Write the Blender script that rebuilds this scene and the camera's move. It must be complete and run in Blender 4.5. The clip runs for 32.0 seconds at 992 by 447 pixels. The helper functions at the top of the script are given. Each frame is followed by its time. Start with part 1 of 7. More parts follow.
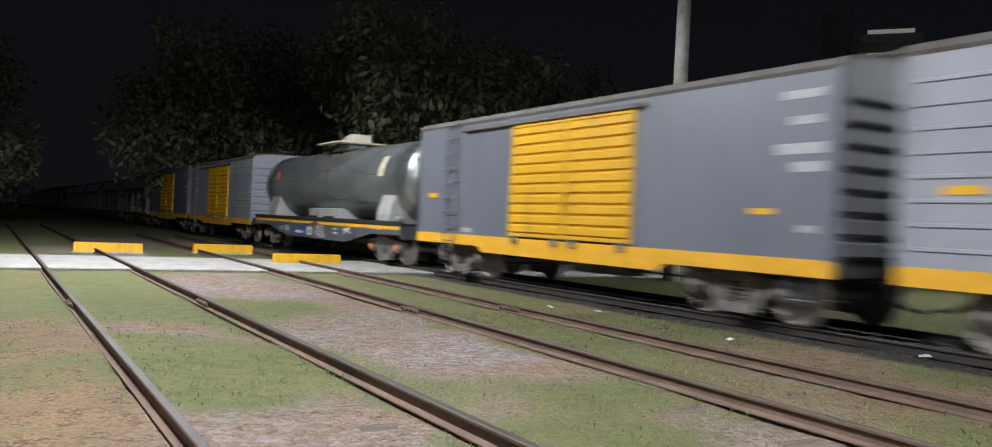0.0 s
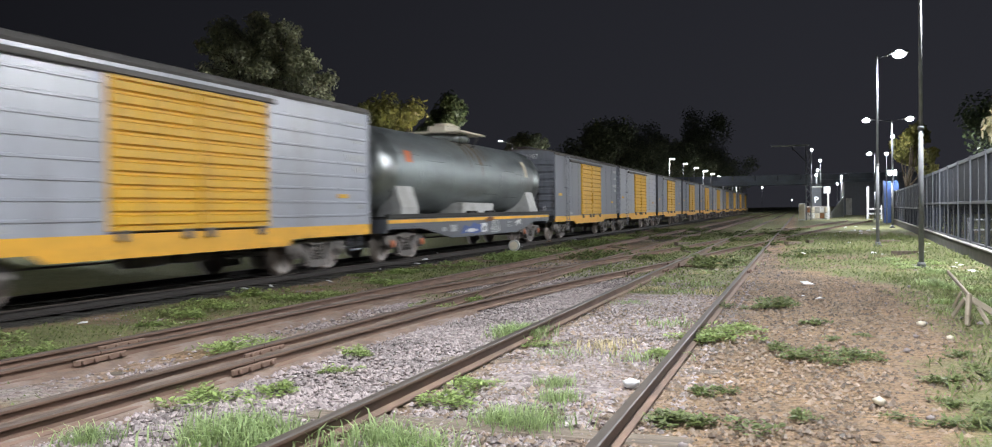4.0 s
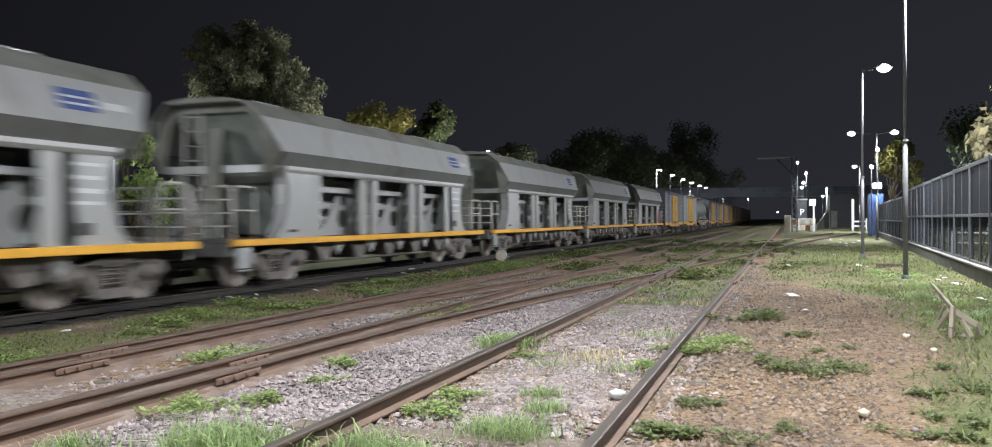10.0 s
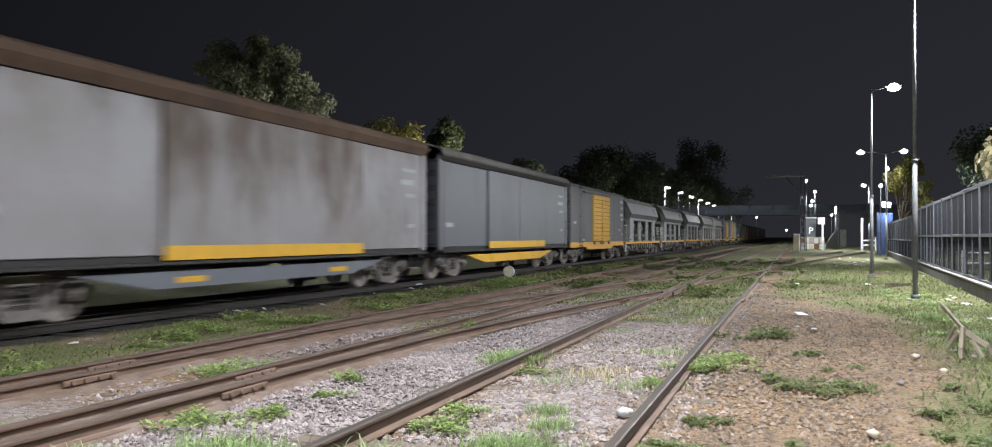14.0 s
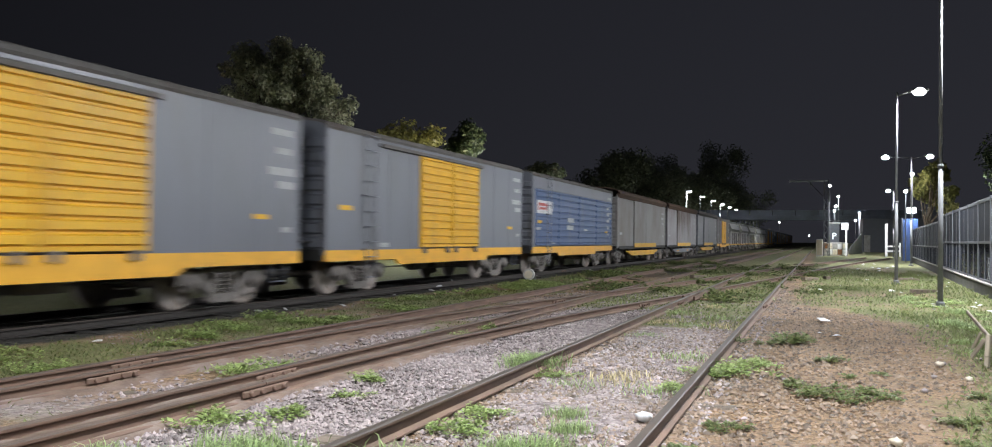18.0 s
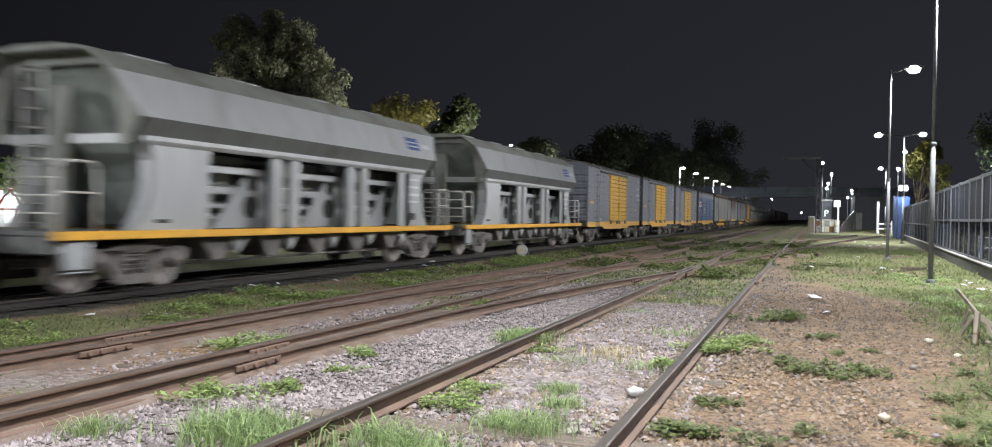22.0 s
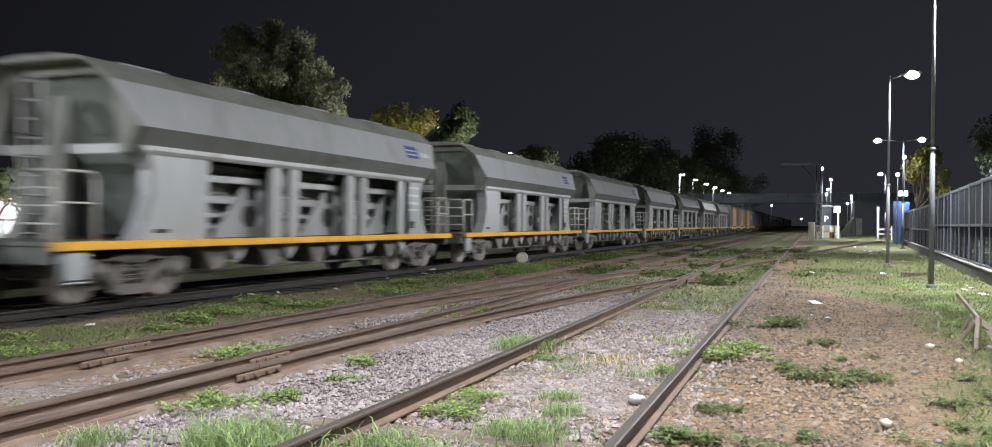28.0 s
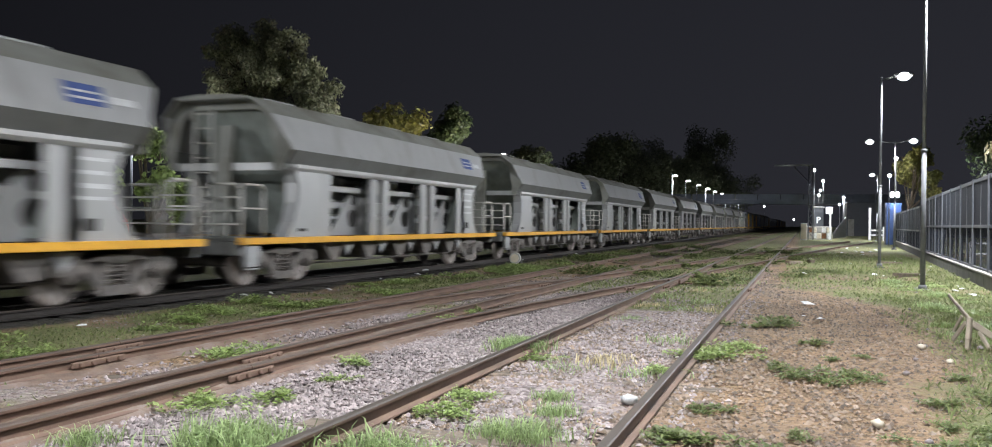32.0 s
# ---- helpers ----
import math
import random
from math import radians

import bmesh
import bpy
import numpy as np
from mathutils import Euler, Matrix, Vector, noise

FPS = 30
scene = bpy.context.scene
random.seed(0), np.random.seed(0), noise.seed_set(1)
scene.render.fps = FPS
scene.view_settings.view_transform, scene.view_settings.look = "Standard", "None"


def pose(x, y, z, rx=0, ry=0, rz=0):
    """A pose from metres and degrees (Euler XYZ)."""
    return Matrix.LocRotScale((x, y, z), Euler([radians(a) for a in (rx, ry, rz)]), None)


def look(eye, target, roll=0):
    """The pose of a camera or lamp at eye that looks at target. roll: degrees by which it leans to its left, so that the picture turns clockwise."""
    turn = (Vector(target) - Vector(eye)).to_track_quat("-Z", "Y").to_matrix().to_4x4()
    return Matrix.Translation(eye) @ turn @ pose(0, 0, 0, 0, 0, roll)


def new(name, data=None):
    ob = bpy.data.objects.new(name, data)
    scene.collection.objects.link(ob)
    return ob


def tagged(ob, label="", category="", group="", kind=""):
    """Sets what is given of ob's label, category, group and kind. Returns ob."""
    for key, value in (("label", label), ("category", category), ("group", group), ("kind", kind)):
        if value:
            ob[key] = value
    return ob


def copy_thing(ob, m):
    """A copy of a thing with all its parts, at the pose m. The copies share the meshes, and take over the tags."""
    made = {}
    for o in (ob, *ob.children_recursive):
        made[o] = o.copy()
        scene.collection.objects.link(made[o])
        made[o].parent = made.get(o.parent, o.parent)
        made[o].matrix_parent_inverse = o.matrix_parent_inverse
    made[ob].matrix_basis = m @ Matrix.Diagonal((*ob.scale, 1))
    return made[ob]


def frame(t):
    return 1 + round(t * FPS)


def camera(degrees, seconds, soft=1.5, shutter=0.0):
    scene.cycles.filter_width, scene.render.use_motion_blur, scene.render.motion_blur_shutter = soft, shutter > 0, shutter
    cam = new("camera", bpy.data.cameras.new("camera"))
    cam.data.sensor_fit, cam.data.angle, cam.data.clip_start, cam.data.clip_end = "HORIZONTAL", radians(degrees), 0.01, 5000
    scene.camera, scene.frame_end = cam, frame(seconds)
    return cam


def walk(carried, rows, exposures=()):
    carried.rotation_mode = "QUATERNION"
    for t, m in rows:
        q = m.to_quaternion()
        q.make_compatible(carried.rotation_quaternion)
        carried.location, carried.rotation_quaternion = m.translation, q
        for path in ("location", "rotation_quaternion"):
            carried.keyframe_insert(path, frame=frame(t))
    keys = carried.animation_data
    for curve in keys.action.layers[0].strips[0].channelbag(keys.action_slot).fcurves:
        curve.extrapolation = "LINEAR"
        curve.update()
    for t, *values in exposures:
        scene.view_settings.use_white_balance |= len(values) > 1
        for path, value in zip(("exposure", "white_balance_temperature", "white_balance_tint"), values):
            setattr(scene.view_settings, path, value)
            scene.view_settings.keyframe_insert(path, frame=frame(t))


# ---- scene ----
cam = camera(59.28, 32.0, soft=1.0, shutter=0.75)
PATH = [
    (0.0, pose(0, 0, 1.42, 90.00, -2.70, 149.67)),
    (0.5, pose(0, 0, 1.42, 90.08, -3.37, 148.98)),
    (0.8, pose(0, 0, 1.42, 90.48, -2.18, 142.42)),
    (1.0, pose(0, 0, 1.42, 90.76, -2.66, 133.51)),
    (1.4, pose(0, 0, 1.42, 91.36, -2.59, 109.12)),
    (1.5, pose(0, 0, 1.42, 91.33, -2.57, 102.60)),
    (1.9, pose(0, 0, 1.42, 90.67, -2.30, 74.58)),
    (2.0, pose(0, 0, 1.42, 90.45, -2.15, 67.51)),
    (2.4, pose(0, 0, 1.42, 89.65, -0.00, 45.39)),
    (2.5, pose(0, 0, 1.42, 89.48, 0.19, 41.17)),
    (2.6, pose(0, 0, 1.42, 89.29, 0.37, 37.56)),
    (2.7, pose(0, 0, 1.42, 89.13, 0.39, 34.40)),
    (2.9, pose(0, 0, 1.42, 89.07, 0.63, 29.17)),
    (3.0, pose(0, 0, 1.42, 88.99, 0.80, 26.91)),
    (3.5, pose(0, 0, 1.42, 88.84, 0.97, 20.12)),
    (5.5, pose(0, 0, 1.42, 89.62, 0.52, 18.69)),
    (6.0, pose(0, 0, 1.42, 89.83, 0.47, 18.61)),
    (6.5, pose(0, 0, 1.42, 90.09, 0.51, 18.71)),
    (7.0, pose(0, 0, 1.42, 90.32, 0.55, 18.74)),
    (7.5, pose(0, 0, 1.42, 90.39, 0.54, 18.57)),
    (8.0, pose(0, 0, 1.42, 90.26, 0.44, 18.39)),
    (8.5, pose(0, 0, 1.42, 90.05, 0.54, 18.23)),
    (9.0, pose(0, 0, 1.42, 89.85, 0.50, 18.20)),
    (9.5, pose(0, 0, 1.42, 89.83, 0.42, 18.29)),
    (10.0, pose(0, 0, 1.42, 89.77, 0.34, 18.46)),
    (10.5, pose(0, 0, 1.42, 89.75, 0.33, 18.76)),
    (11.0, pose(0, 0, 1.42, 89.85, 0.28, 18.97)),
    (11.5, pose(0, 0, 1.42, 89.93, 0.21, 18.97)),
    (12.0, pose(0, 0, 1.42, 90.01, 0.14, 18.83)),
    (12.5, pose(0, 0, 1.42, 90.24, 0.14, 18.74)),
    (13.0, pose(0, 0, 1.42, 90.40, 0.03, 18.75)),
    (13.5, pose(0, 0, 1.42, 90.60, -0.04, 18.81)),
    (14.0, pose(0, 0, 1.42, 90.82, -0.13, 18.97)),
    (14.5, pose(0, 0, 1.42, 90.87, -0.13, 18.94)),
    (16.5, pose(0, 0, 1.42, 91.20, -0.39, 19.82)),
    (17.0, pose(0, 0, 1.42, 91.10, -0.45, 20.03)),
    (17.5, pose(0, 0, 1.42, 91.05, -0.54, 20.24)),
    (18.0, pose(0, 0, 1.42, 90.98, -0.63, 20.31)),
    (18.5, pose(0, 0, 1.42, 90.82, -0.79, 20.41)),
    (19.0, pose(0, 0, 1.42, 90.53, -0.93, 20.19)),
    (19.5, pose(0, 0, 1.42, 90.31, -1.00, 20.08)),
    (20.0, pose(0, 0, 1.42, 90.08, -1.09, 20.01)),
    (20.5, pose(0, 0, 1.42, 89.83, -1.08, 19.95)),
    (21.0, pose(0, 0, 1.42, 89.57, -1.02, 19.83)),
    (21.5, pose(0, 0, 1.42, 89.47, -0.92, 19.86)),
    (22.0, pose(0, 0, 1.42, 89.38, -0.93, 19.86)),
    (22.5, pose(0, 0, 1.42, 89.36, -0.88, 19.87)),
    (23.0, pose(0, 0, 1.42, 89.33, -0.90, 19.99)),
    (23.5, pose(0, 0, 1.42, 89.36, -0.89, 20.13)),
    (24.0, pose(0, 0, 1.42, 89.41, -0.81, 20.23)),
    (24.5, pose(0, 0, 1.42, 89.55, -0.78, 20.30)),
    (25.0, pose(0, 0, 1.42, 89.63, -0.74, 20.28)),
    (25.5, pose(0, 0, 1.42, 89.66, -0.74, 20.15)),
    (27.5, pose(0, 0, 1.42, 89.86, -0.62, 19.97)),
    (28.0, pose(0, 0, 1.42, 89.89, -0.58, 19.86)),
    (28.5, pose(0, 0, 1.42, 89.81, -0.60, 19.76)),
    (29.0, pose(0, 0, 1.42, 89.71, -0.62, 19.69)),
    (29.5, pose(0, 0, 1.42, 89.72, -0.59, 19.67)),
    (30.0, pose(0, 0, 1.42, 89.81, -0.55, 19.53)),
    (30.5, pose(0, 0, 1.42, 89.87, -0.65, 19.38)),
    (31.0, pose(0, 0, 1.42, 89.91, -0.61, 19.33)),
    (31.5, pose(0, 0, 1.42, 89.89, -0.65, 19.37)),
    (32.0, pose(0, 0, 1.42, 89.93, -0.65, 19.41)),
]
# the clip's own exposure as it pans past the tank
EXPOSURE = [(0.0, 0.05), (1.0, 0.05), (1.5, -0.05), (2.0, -0.12), (2.4, -0.1), (3.0, 0.1), (3.5, 0.12), (5.5, 0.08), (32.0, 0.08)]
walk(cam, PATH, EXPOSURE)

# ---- night sky and lamps ----
world = bpy.data.worlds.new("night")
scene.world = world
world.use_nodes = True
wn = world.node_tree
bg = wn.nodes["Background"]
wtc = wn.nodes.new("ShaderNodeTexCoord")
wsep = wn.nodes.new("ShaderNodeSeparateXYZ")
wramp = wn.nodes.new("ShaderNodeValToRGB")
wn.links.new(wtc.outputs["Generated"], wsep.inputs[0])
wn.links.new(wsep.outputs["Z"], wramp.inputs[0])
# the town's haze is a little brighter along the line than behind
haze = wn.nodes.new("ShaderNodeMapRange")
haze.inputs["From Min"].default_value, haze.inputs["From Max"].default_value = -0.05, 1.0
haze.inputs["To Min"].default_value, haze.inputs["To Max"].default_value = 0.42, 1.9
toward = wn.nodes.new("ShaderNodeVectorMath")
toward.operation = "DOT_PRODUCT"
toward.inputs[1].default_value = (0.5, 0.87, 0.0)
wn.links.new(wtc.outputs["Generated"], toward.inputs[0])
wn.links.new(toward.outputs["Value"], haze.inputs[0])
wn.links.new(wramp.outputs[0], bg.inputs["Color"])
wn.links.new(haze.outputs[0], bg.inputs["Strength"])
wramp.color_ramp.elements[0].position = 0.0
wramp.color_ramp.elements[0].color = (0.0122, 0.0125, 0.0158, 1)
wramp.color_ramp.elements[1].position = 0.45
wramp.color_ramp.elements[1].color = (0.0080, 0.0084, 0.0112, 1)

LAMP_COLOR = (0.93, 0.96, 1.0)


def lamp(x, y, z, watts, size=0.25, angle=174.0, color=LAMP_COLOR, aim=None, bare=False, blend=0.15):
    data = bpy.data.lights.new("street_light", "POINT" if bare else "SPOT")
    data.energy, data.color, data.shadow_soft_size = watts, color, size
    if not bare:
        data.spot_size, data.spot_blend = radians(angle), blend
    ob = new("street_light", data)
    ob.matrix_world = look((x, y, z), aim or (x, y + 0.001, 0.0))
    return ob


# posts along the fence: (x, y of the post, height, reach of the arm to the right, to the left, watts)
POSTS = [
    (2.55, 21.7, 7.4, 1.0, 0.0, 6800.0),
    (2.55, 33.5, 6.7, 0.72, 0.0, 4400.0),
    (5.45, 60.5, 6.85, 1.05, 1.5, 6200.0),
    (6.9, 94.0, 6.55, 0.0, 0.5, 5000.0),
    (1.75, 5.6, 10.0, 0.0, 1.5, 8400.0),
    (1.75, -6.6, 10.0, 0.0, 1.5, 6000.0),
    (1.75, -20.8, 10.0, 0.0, 3.2, 9500.0),
]
for px, py, pz, right, left, watts in POSTS:
    share = 0.6 if left and right else 1.0
    if left:
        # the head over the siding is cut off sharper than the others
        cut = (138.0, 0.85) if py == 5.6 else (174.0, 0.15)
        lamp(px - left, py, pz - 0.2, watts * share, angle=cut[0], blend=cut[1])
    if right:
        lamp(px + right, py, pz - 0.2, watts * share)
# platform lamps beyond the train
for k in range(0, 11, 3):
    lamp(-14.6, 108.0 + 13.0 * k, 7.25, 2400.0, bare=True)
lamp(-26.8, 100.0, 7.3, 900.0, bare=True)
# floodlight of the square behind the train, and the lamp over the gate
lamp(-23.6, -5.5, 6.6, 5200.0, 0.4, aim=(-19.0, -3.0, 0.0))
# added unseen lamp that brightens the small green trees
lamp(-23.9, 27.3, 5.5, 1500.0, 0.3)
# added unseen lamp for the playground and kiosk
lamp(-33.0, 33.0, 7.0, 3600.0, 0.4, aim=(-27.0, 30.0, 0.0))
# street lamps beyond the train; first is unseen, added to brighten the tall tree
lamp(-17.5, 43.5, 5.6, 4200.0, 0.5, aim=(-26.0, 39.0, 8.0))
lamp(-21.0, 57.5, 4.6, 3600.0, 0.3, color=(1.0, 0.9, 0.62), aim=(-27.0, 57.0, 7.5))
lamp(-20.5, 66.0, 5.6, 2600.0, 0.3, aim=(-26.0, 62.5, 8.0))
lamp(7.0, 76.7, 3.9, 450.0, 0.3, color=(0.72, 0.82, 1.0))
lamp(6.5, 72.4, 6.0, 260.0, 0.2, bare=True)
lamp(2.3, 97.0, 6.2, 1500.0, 0.3)
lamp(2.4, 118.0, 7.2, 3600.0, 0.3, angle=179.0)
lamp(6.1, 150.0, 5.9, 9000.0, 0.3)

# ---- materials ----
def surface(name, col, rough=0.55, metal=0.0, var=0.2, scale=6.0, dirt=None, dirt_amount=0.0, stretch=(1, 1, 1), bump=0.15,
            bump_scale=40.0, each=0.0, coords="Object", coat=0.0):
    """A painted, rusty or mineral surface: two scales of colour change, dirt with a shape of its own, fine relief."""
    m = bpy.data.materials.new(name)
    m.use_nodes = True
    n, l = m.node_tree.nodes, m.node_tree.links
    b = n["Principled BSDF"]
    tc = n.new("ShaderNodeTexCoord")
    mp = n.new("ShaderNodeMapping")
    mp.inputs["Scale"].default_value = stretch
    l.new(tc.outputs[coords], mp.inputs[0])
    n1 = n.new("ShaderNodeTexNoise")
    n1.inputs["Scale"].default_value, n1.inputs["Detail"].default_value = scale, 6.0
    l.new(mp.outputs[0], n1.inputs["Vector"])
    ramp = n.new("ShaderNodeValToRGB")
    ramp.color_ramp.elements[0].position, ramp.color_ramp.elements[1].position = 0.3, 0.7
    ramp.color_ramp.elements[0].color = (*[c * (1 - var) for c in col], 1)
    ramp.color_ramp.elements[1].color = (*[min(1.0, c * (1 + var)) for c in col], 1)
    l.new(n1.outputs[0], ramp.inputs[0])
    out = ramp.outputs[0]
    if dirt_amount:
        n2 = n.new("ShaderNodeTexNoise")
        n2.inputs["Scale"].default_value, n2.inputs["Detail"].default_value = scale * 0.35, 8.0
        n2.inputs["Roughness"].default_value = 0.65
        l.new(mp.outputs[0], n2.inputs["Vector"])
        r2 = n.new("ShaderNodeValToRGB")
        r2.color_ramp.elements[0].position, r2.color_ramp.elements[1].position = 0.62 - 0.3 * dirt_amount, 0.80 - 0.1 * dirt_amount
        l.new(n2.outputs[0], r2.inputs[0])
        mx = n.new("ShaderNodeMix")
        mx.data_type = "RGBA"
        for i in mx.inputs:
            if i.identifier == "B_Color":
                i.default_value = (*(dirt or (0.03, 0.025, 0.02)), 1)
            if i.identifier == "A_Color":
                l.new(out, i)
            if i.identifier == "Factor_Float":
                l.new(r2.outputs[0], i)
        out = [o for o in mx.outputs if o.identifier == "Result_Color"][0]
    if each:
        oi = n.new("ShaderNodeObjectInfo")
        hs = n.new("ShaderNodeHueSaturation")
        ma = n.new("ShaderNodeMapRange")
        ma.inputs["To Min"].default_value, ma.inputs["To Max"].default_value = 1 - each, 1 + each
        l.new(oi.outputs["Random"], ma.inputs[0])
        l.new(ma.outputs[0], hs.inputs["Value"])
        l.new(out, hs.inputs["Color"])
        out = hs.outputs[0]
    l.new(out, b.inputs["Base Color"])
    rr = n.new("ShaderNodeMapRange")
    rr.inputs["To Min"].default_value, rr.inputs["To Max"].default_value = max(0.05, rough - 0.12), min(1.0, rough + 0.12)
    l.new(n1.outputs[0], rr.inputs[0])
    l.new(rr.outputs[0], b.inputs["Roughness"])
    b.inputs["Metallic"].default_value = metal
    b.inputs["Coat Weight"].default_value, b.inputs["Coat Roughness"].default_value = coat, 0.3
    if bump:
        n3 = n.new("ShaderNodeTexNoise")
        n3.inputs["Scale"].default_value, n3.inputs["Detail"].default_value = bump_scale, 4.0
        l.new(tc.outputs[coords], n3.inputs["Vector"])
        bp = n.new("ShaderNodeBump")
        bp.inputs["Strength"].default_value, bp.inputs["Distance"].default_value = bump, 0.02
        l.new(n3.outputs[0], bp.inputs["Height"])
        l.new(bp.outputs[0], b.inputs["Normal"])
    return m


def glow(name, col, strength):
    m = bpy.data.materials.new(name)
    m.use_nodes = True
    b = m.node_tree.nodes["Principled BSDF"]
    b.inputs["Base Color"].default_value = (*col, 1)
    b.inputs["Emission Color"].default_value = (*col, 1)
    b.inputs["Emission Strength"].default_value = strength
    return m


STREAK = (2.2, 2.2, 0.28)
M_GREY = surface("grey_wagon_paint", (0.143, 0.153, 0.188), 0.48, 0.0, 0.07, 1.2, (0.12, 0.12, 0.133), 0.26, (1.4, 1.4, 0.5), 0.06, 9.0, 0.06, coat=0.15)
M_GREY_DARK = surface("dark_grey_wagon_paint", (0.105, 0.113, 0.132), 0.48, 0.0, 0.10, 1.6, (0.07, 0.07, 0.08), 0.28, (1.5, 1.5, 0.4), 0.05, 9.0, 0.05, coat=0.25)
M_GREY_DULL = surface("dull_weathered_grey_paint", (0.105, 0.106, 0.112), 0.6, 0.0, 0.12, 1.4, (0.075, 0.07, 0.068), 0.35, (1.4, 1.4, 0.5), 0.06, 9.0)
M_GREY_LIGHT = surface("light_grey_wagon_paint", (0.34, 0.355, 0.41), 0.36, 0.0, 0.08, 1.6, (0.22, 0.21, 0.21), 0.28, (1.6, 1.6, 0.4), 0.05, 9.0, 0.05, coat=0.35)
M_HOPPER = surface("hopper_grey_paint", (0.385, 0.39, 0.395), 0.33, 0.0, 0.08, 2.0, (0.25, 0.24, 0.225), 0.32, STREAK, 0.05, 8.0, 0.06, coat=0.6)
# dusty top grey; it also puts shade into bay backs and end frames
M_HOPPER_TOP = surface("dusty_and_shaded_hopper_grey", (0.255, 0.258, 0.236), 0.6, 0.0, 0.12, 2.5, (0.14, 0.13, 0.105), 0.5, (1, 1, 1), 0.05, 8.0, 0.06)
# darker copy of the hopper grey, for faces that lie in shade
M_HOPPER_SHADE = surface("hopper_grey_with_shade", (0.150, 0.155, 0.152), 0.55, 0.0, 0.14, 3.0, (0.06, 0.05, 0.04), 0.4, STREAK, 0.08, 12.0, 0.05)
M_END = surface("weathered_end_wall_paint", (0.150, 0.160, 0.190), 0.55, 0.0, 0.15, 3.0, (0.07, 0.065, 0.065), 0.4, STREAK, 0.05, 9.0)
M_RUSTY = surface("rust_stained_grey_paint", (0.31, 0.30, 0.325), 0.55, 0.0, 0.10, 1.5, (0.21, 0.185, 0.18), 0.45, (0.55, 0.42, 0.62), 0.12, 14.0, 0.0)
M_RUSTHEAVY = surface("grey_paint_with_rusted_upper_half", (0.30, 0.285, 0.30), 0.6, 0.0, 0.12, 1.6, (0.19, 0.165, 0.16), 0.5, (0.6, 0.5, 0.45), 0.12, 14.0, 0.0)


def rust_down(m, z_from, z_to):
    """Rust that has run down from the upper edge of a panel, in blotches and streaks."""
    n, l = m.node_tree.nodes, m.node_tree.links
    b = n["Principled BSDF"]
    tc, sep, mp = n.new("ShaderNodeTexCoord"), n.new("ShaderNodeSeparateXYZ"), n.new("ShaderNodeMapping")
    l.new(tc.outputs["Object"], sep.inputs[0])
    mp.inputs["Scale"].default_value = (0.5, 0.9, 0.32)
    l.new(tc.outputs["Object"], mp.inputs[0])
    blot = n.new("ShaderNodeTexNoise")
    blot.inputs["Scale"].default_value, blot.inputs["Detail"].default_value, blot.inputs["Roughness"].default_value = 1.9, 6.0, 0.62
    l.new(mp.outputs[0], blot.inputs["Vector"])
    high = n.new("ShaderNodeMapRange")
    high.inputs["From Min"].default_value, high.inputs["From Max"].default_value = z_from, z_to
    l.new(sep.outputs["Z"], high.inputs[0])
    mul = n.new("ShaderNodeMath")
    mul.operation = "MULTIPLY_ADD"
    mul.inputs[1].default_value, mul.inputs[2].default_value = 2.6, -1.55
    l.new(blot.outputs[0], mul.inputs[0])
    add = n.new("ShaderNodeMath")
    add.operation, add.use_clamp = "ADD", True
    l.new(high.outputs[0], add.inputs[0])
    l.new(mul.outputs[0], add.inputs[1])
    mx = n.new("ShaderNodeMix")
    mx.data_type = "RGBA"
    old = b.inputs["Base Color"].links[0].from_socket
    for i in mx.inputs:
        if i.identifier == "A_Color":
            l.new(old, i)
        elif i.identifier == "B_Color":
            i.default_value = (0.082, 0.052, 0.034, 1)
        elif i.identifier == "Factor_Float":
            l.new(add.outputs[0], i)
    l.new([o for o in mx.outputs if o.identifier == "Result_Color"][0], b.inputs["Base Color"])


rust_down(M_RUSTHEAVY, 1.15, 2.75)
rust_down(M_RUSTY, 2.7, 4.0)
M_GREY_WORN = surface("worn_pale_grey_paint", (0.235, 0.23, 0.23), 0.55, 0.0, 0.12, 1.8, (0.13, 0.10, 0.08), 0.55, (0.9, 0.7, 0.5), 0.08, 10.0)
M_HOPPER_END = surface("greenish_grey_hopper_end", (0.26, 0.285, 0.265), 0.6, 0.0, 0.16, 2.5, (0.14, 0.14, 0.12), 0.45, STREAK, 0.06, 10.0, 0.06)
M_PALERAIL = surface("pale_hand_rail_paint", (0.52, 0.51, 0.48), 0.5, 0.0, 0.15, 12.0, (0.30, 0.26, 0.22), 0.3)
M_PLINTH = surface("dark_plinth_concrete", (0.115, 0.112, 0.108), 0.9, 0.0, 0.2, 4.0, (0.06, 0.058, 0.05), 0.5, (1, 1, 0.5), 0.25, 30.0)
M_ROOFRUST = surface("rusty_brown_roof_sheet", (0.105, 0.064, 0.042), 0.8, 0.0, 0.25, 4.0, (0.06, 0.036, 0.025), 0.5)
M_YELLOW = surface("yellow_paint", (0.72, 0.40, 0.012), 0.52, 0.0, 0.10, 4.0, (0.42, 0.23, 0.05), 0.26, STREAK, 0.05, 10.0, 0.04)
M_SILL = surface("orange_yellow_sill_paint", (0.80, 0.41, 0.03), 0.5, 0.0, 0.10, 5.0, (0.25, 0.15, 0.05), 0.3, (1, 0.6, 1), 0.05, 10.0, 0.05)
M_BLUE = surface("faded_blue_paint", (0.035, 0.082, 0.205), 0.45, 0.0, 0.15, 3.0, (0.10, 0.12, 0.17), 0.35, STREAK, 0.05, 10.0)
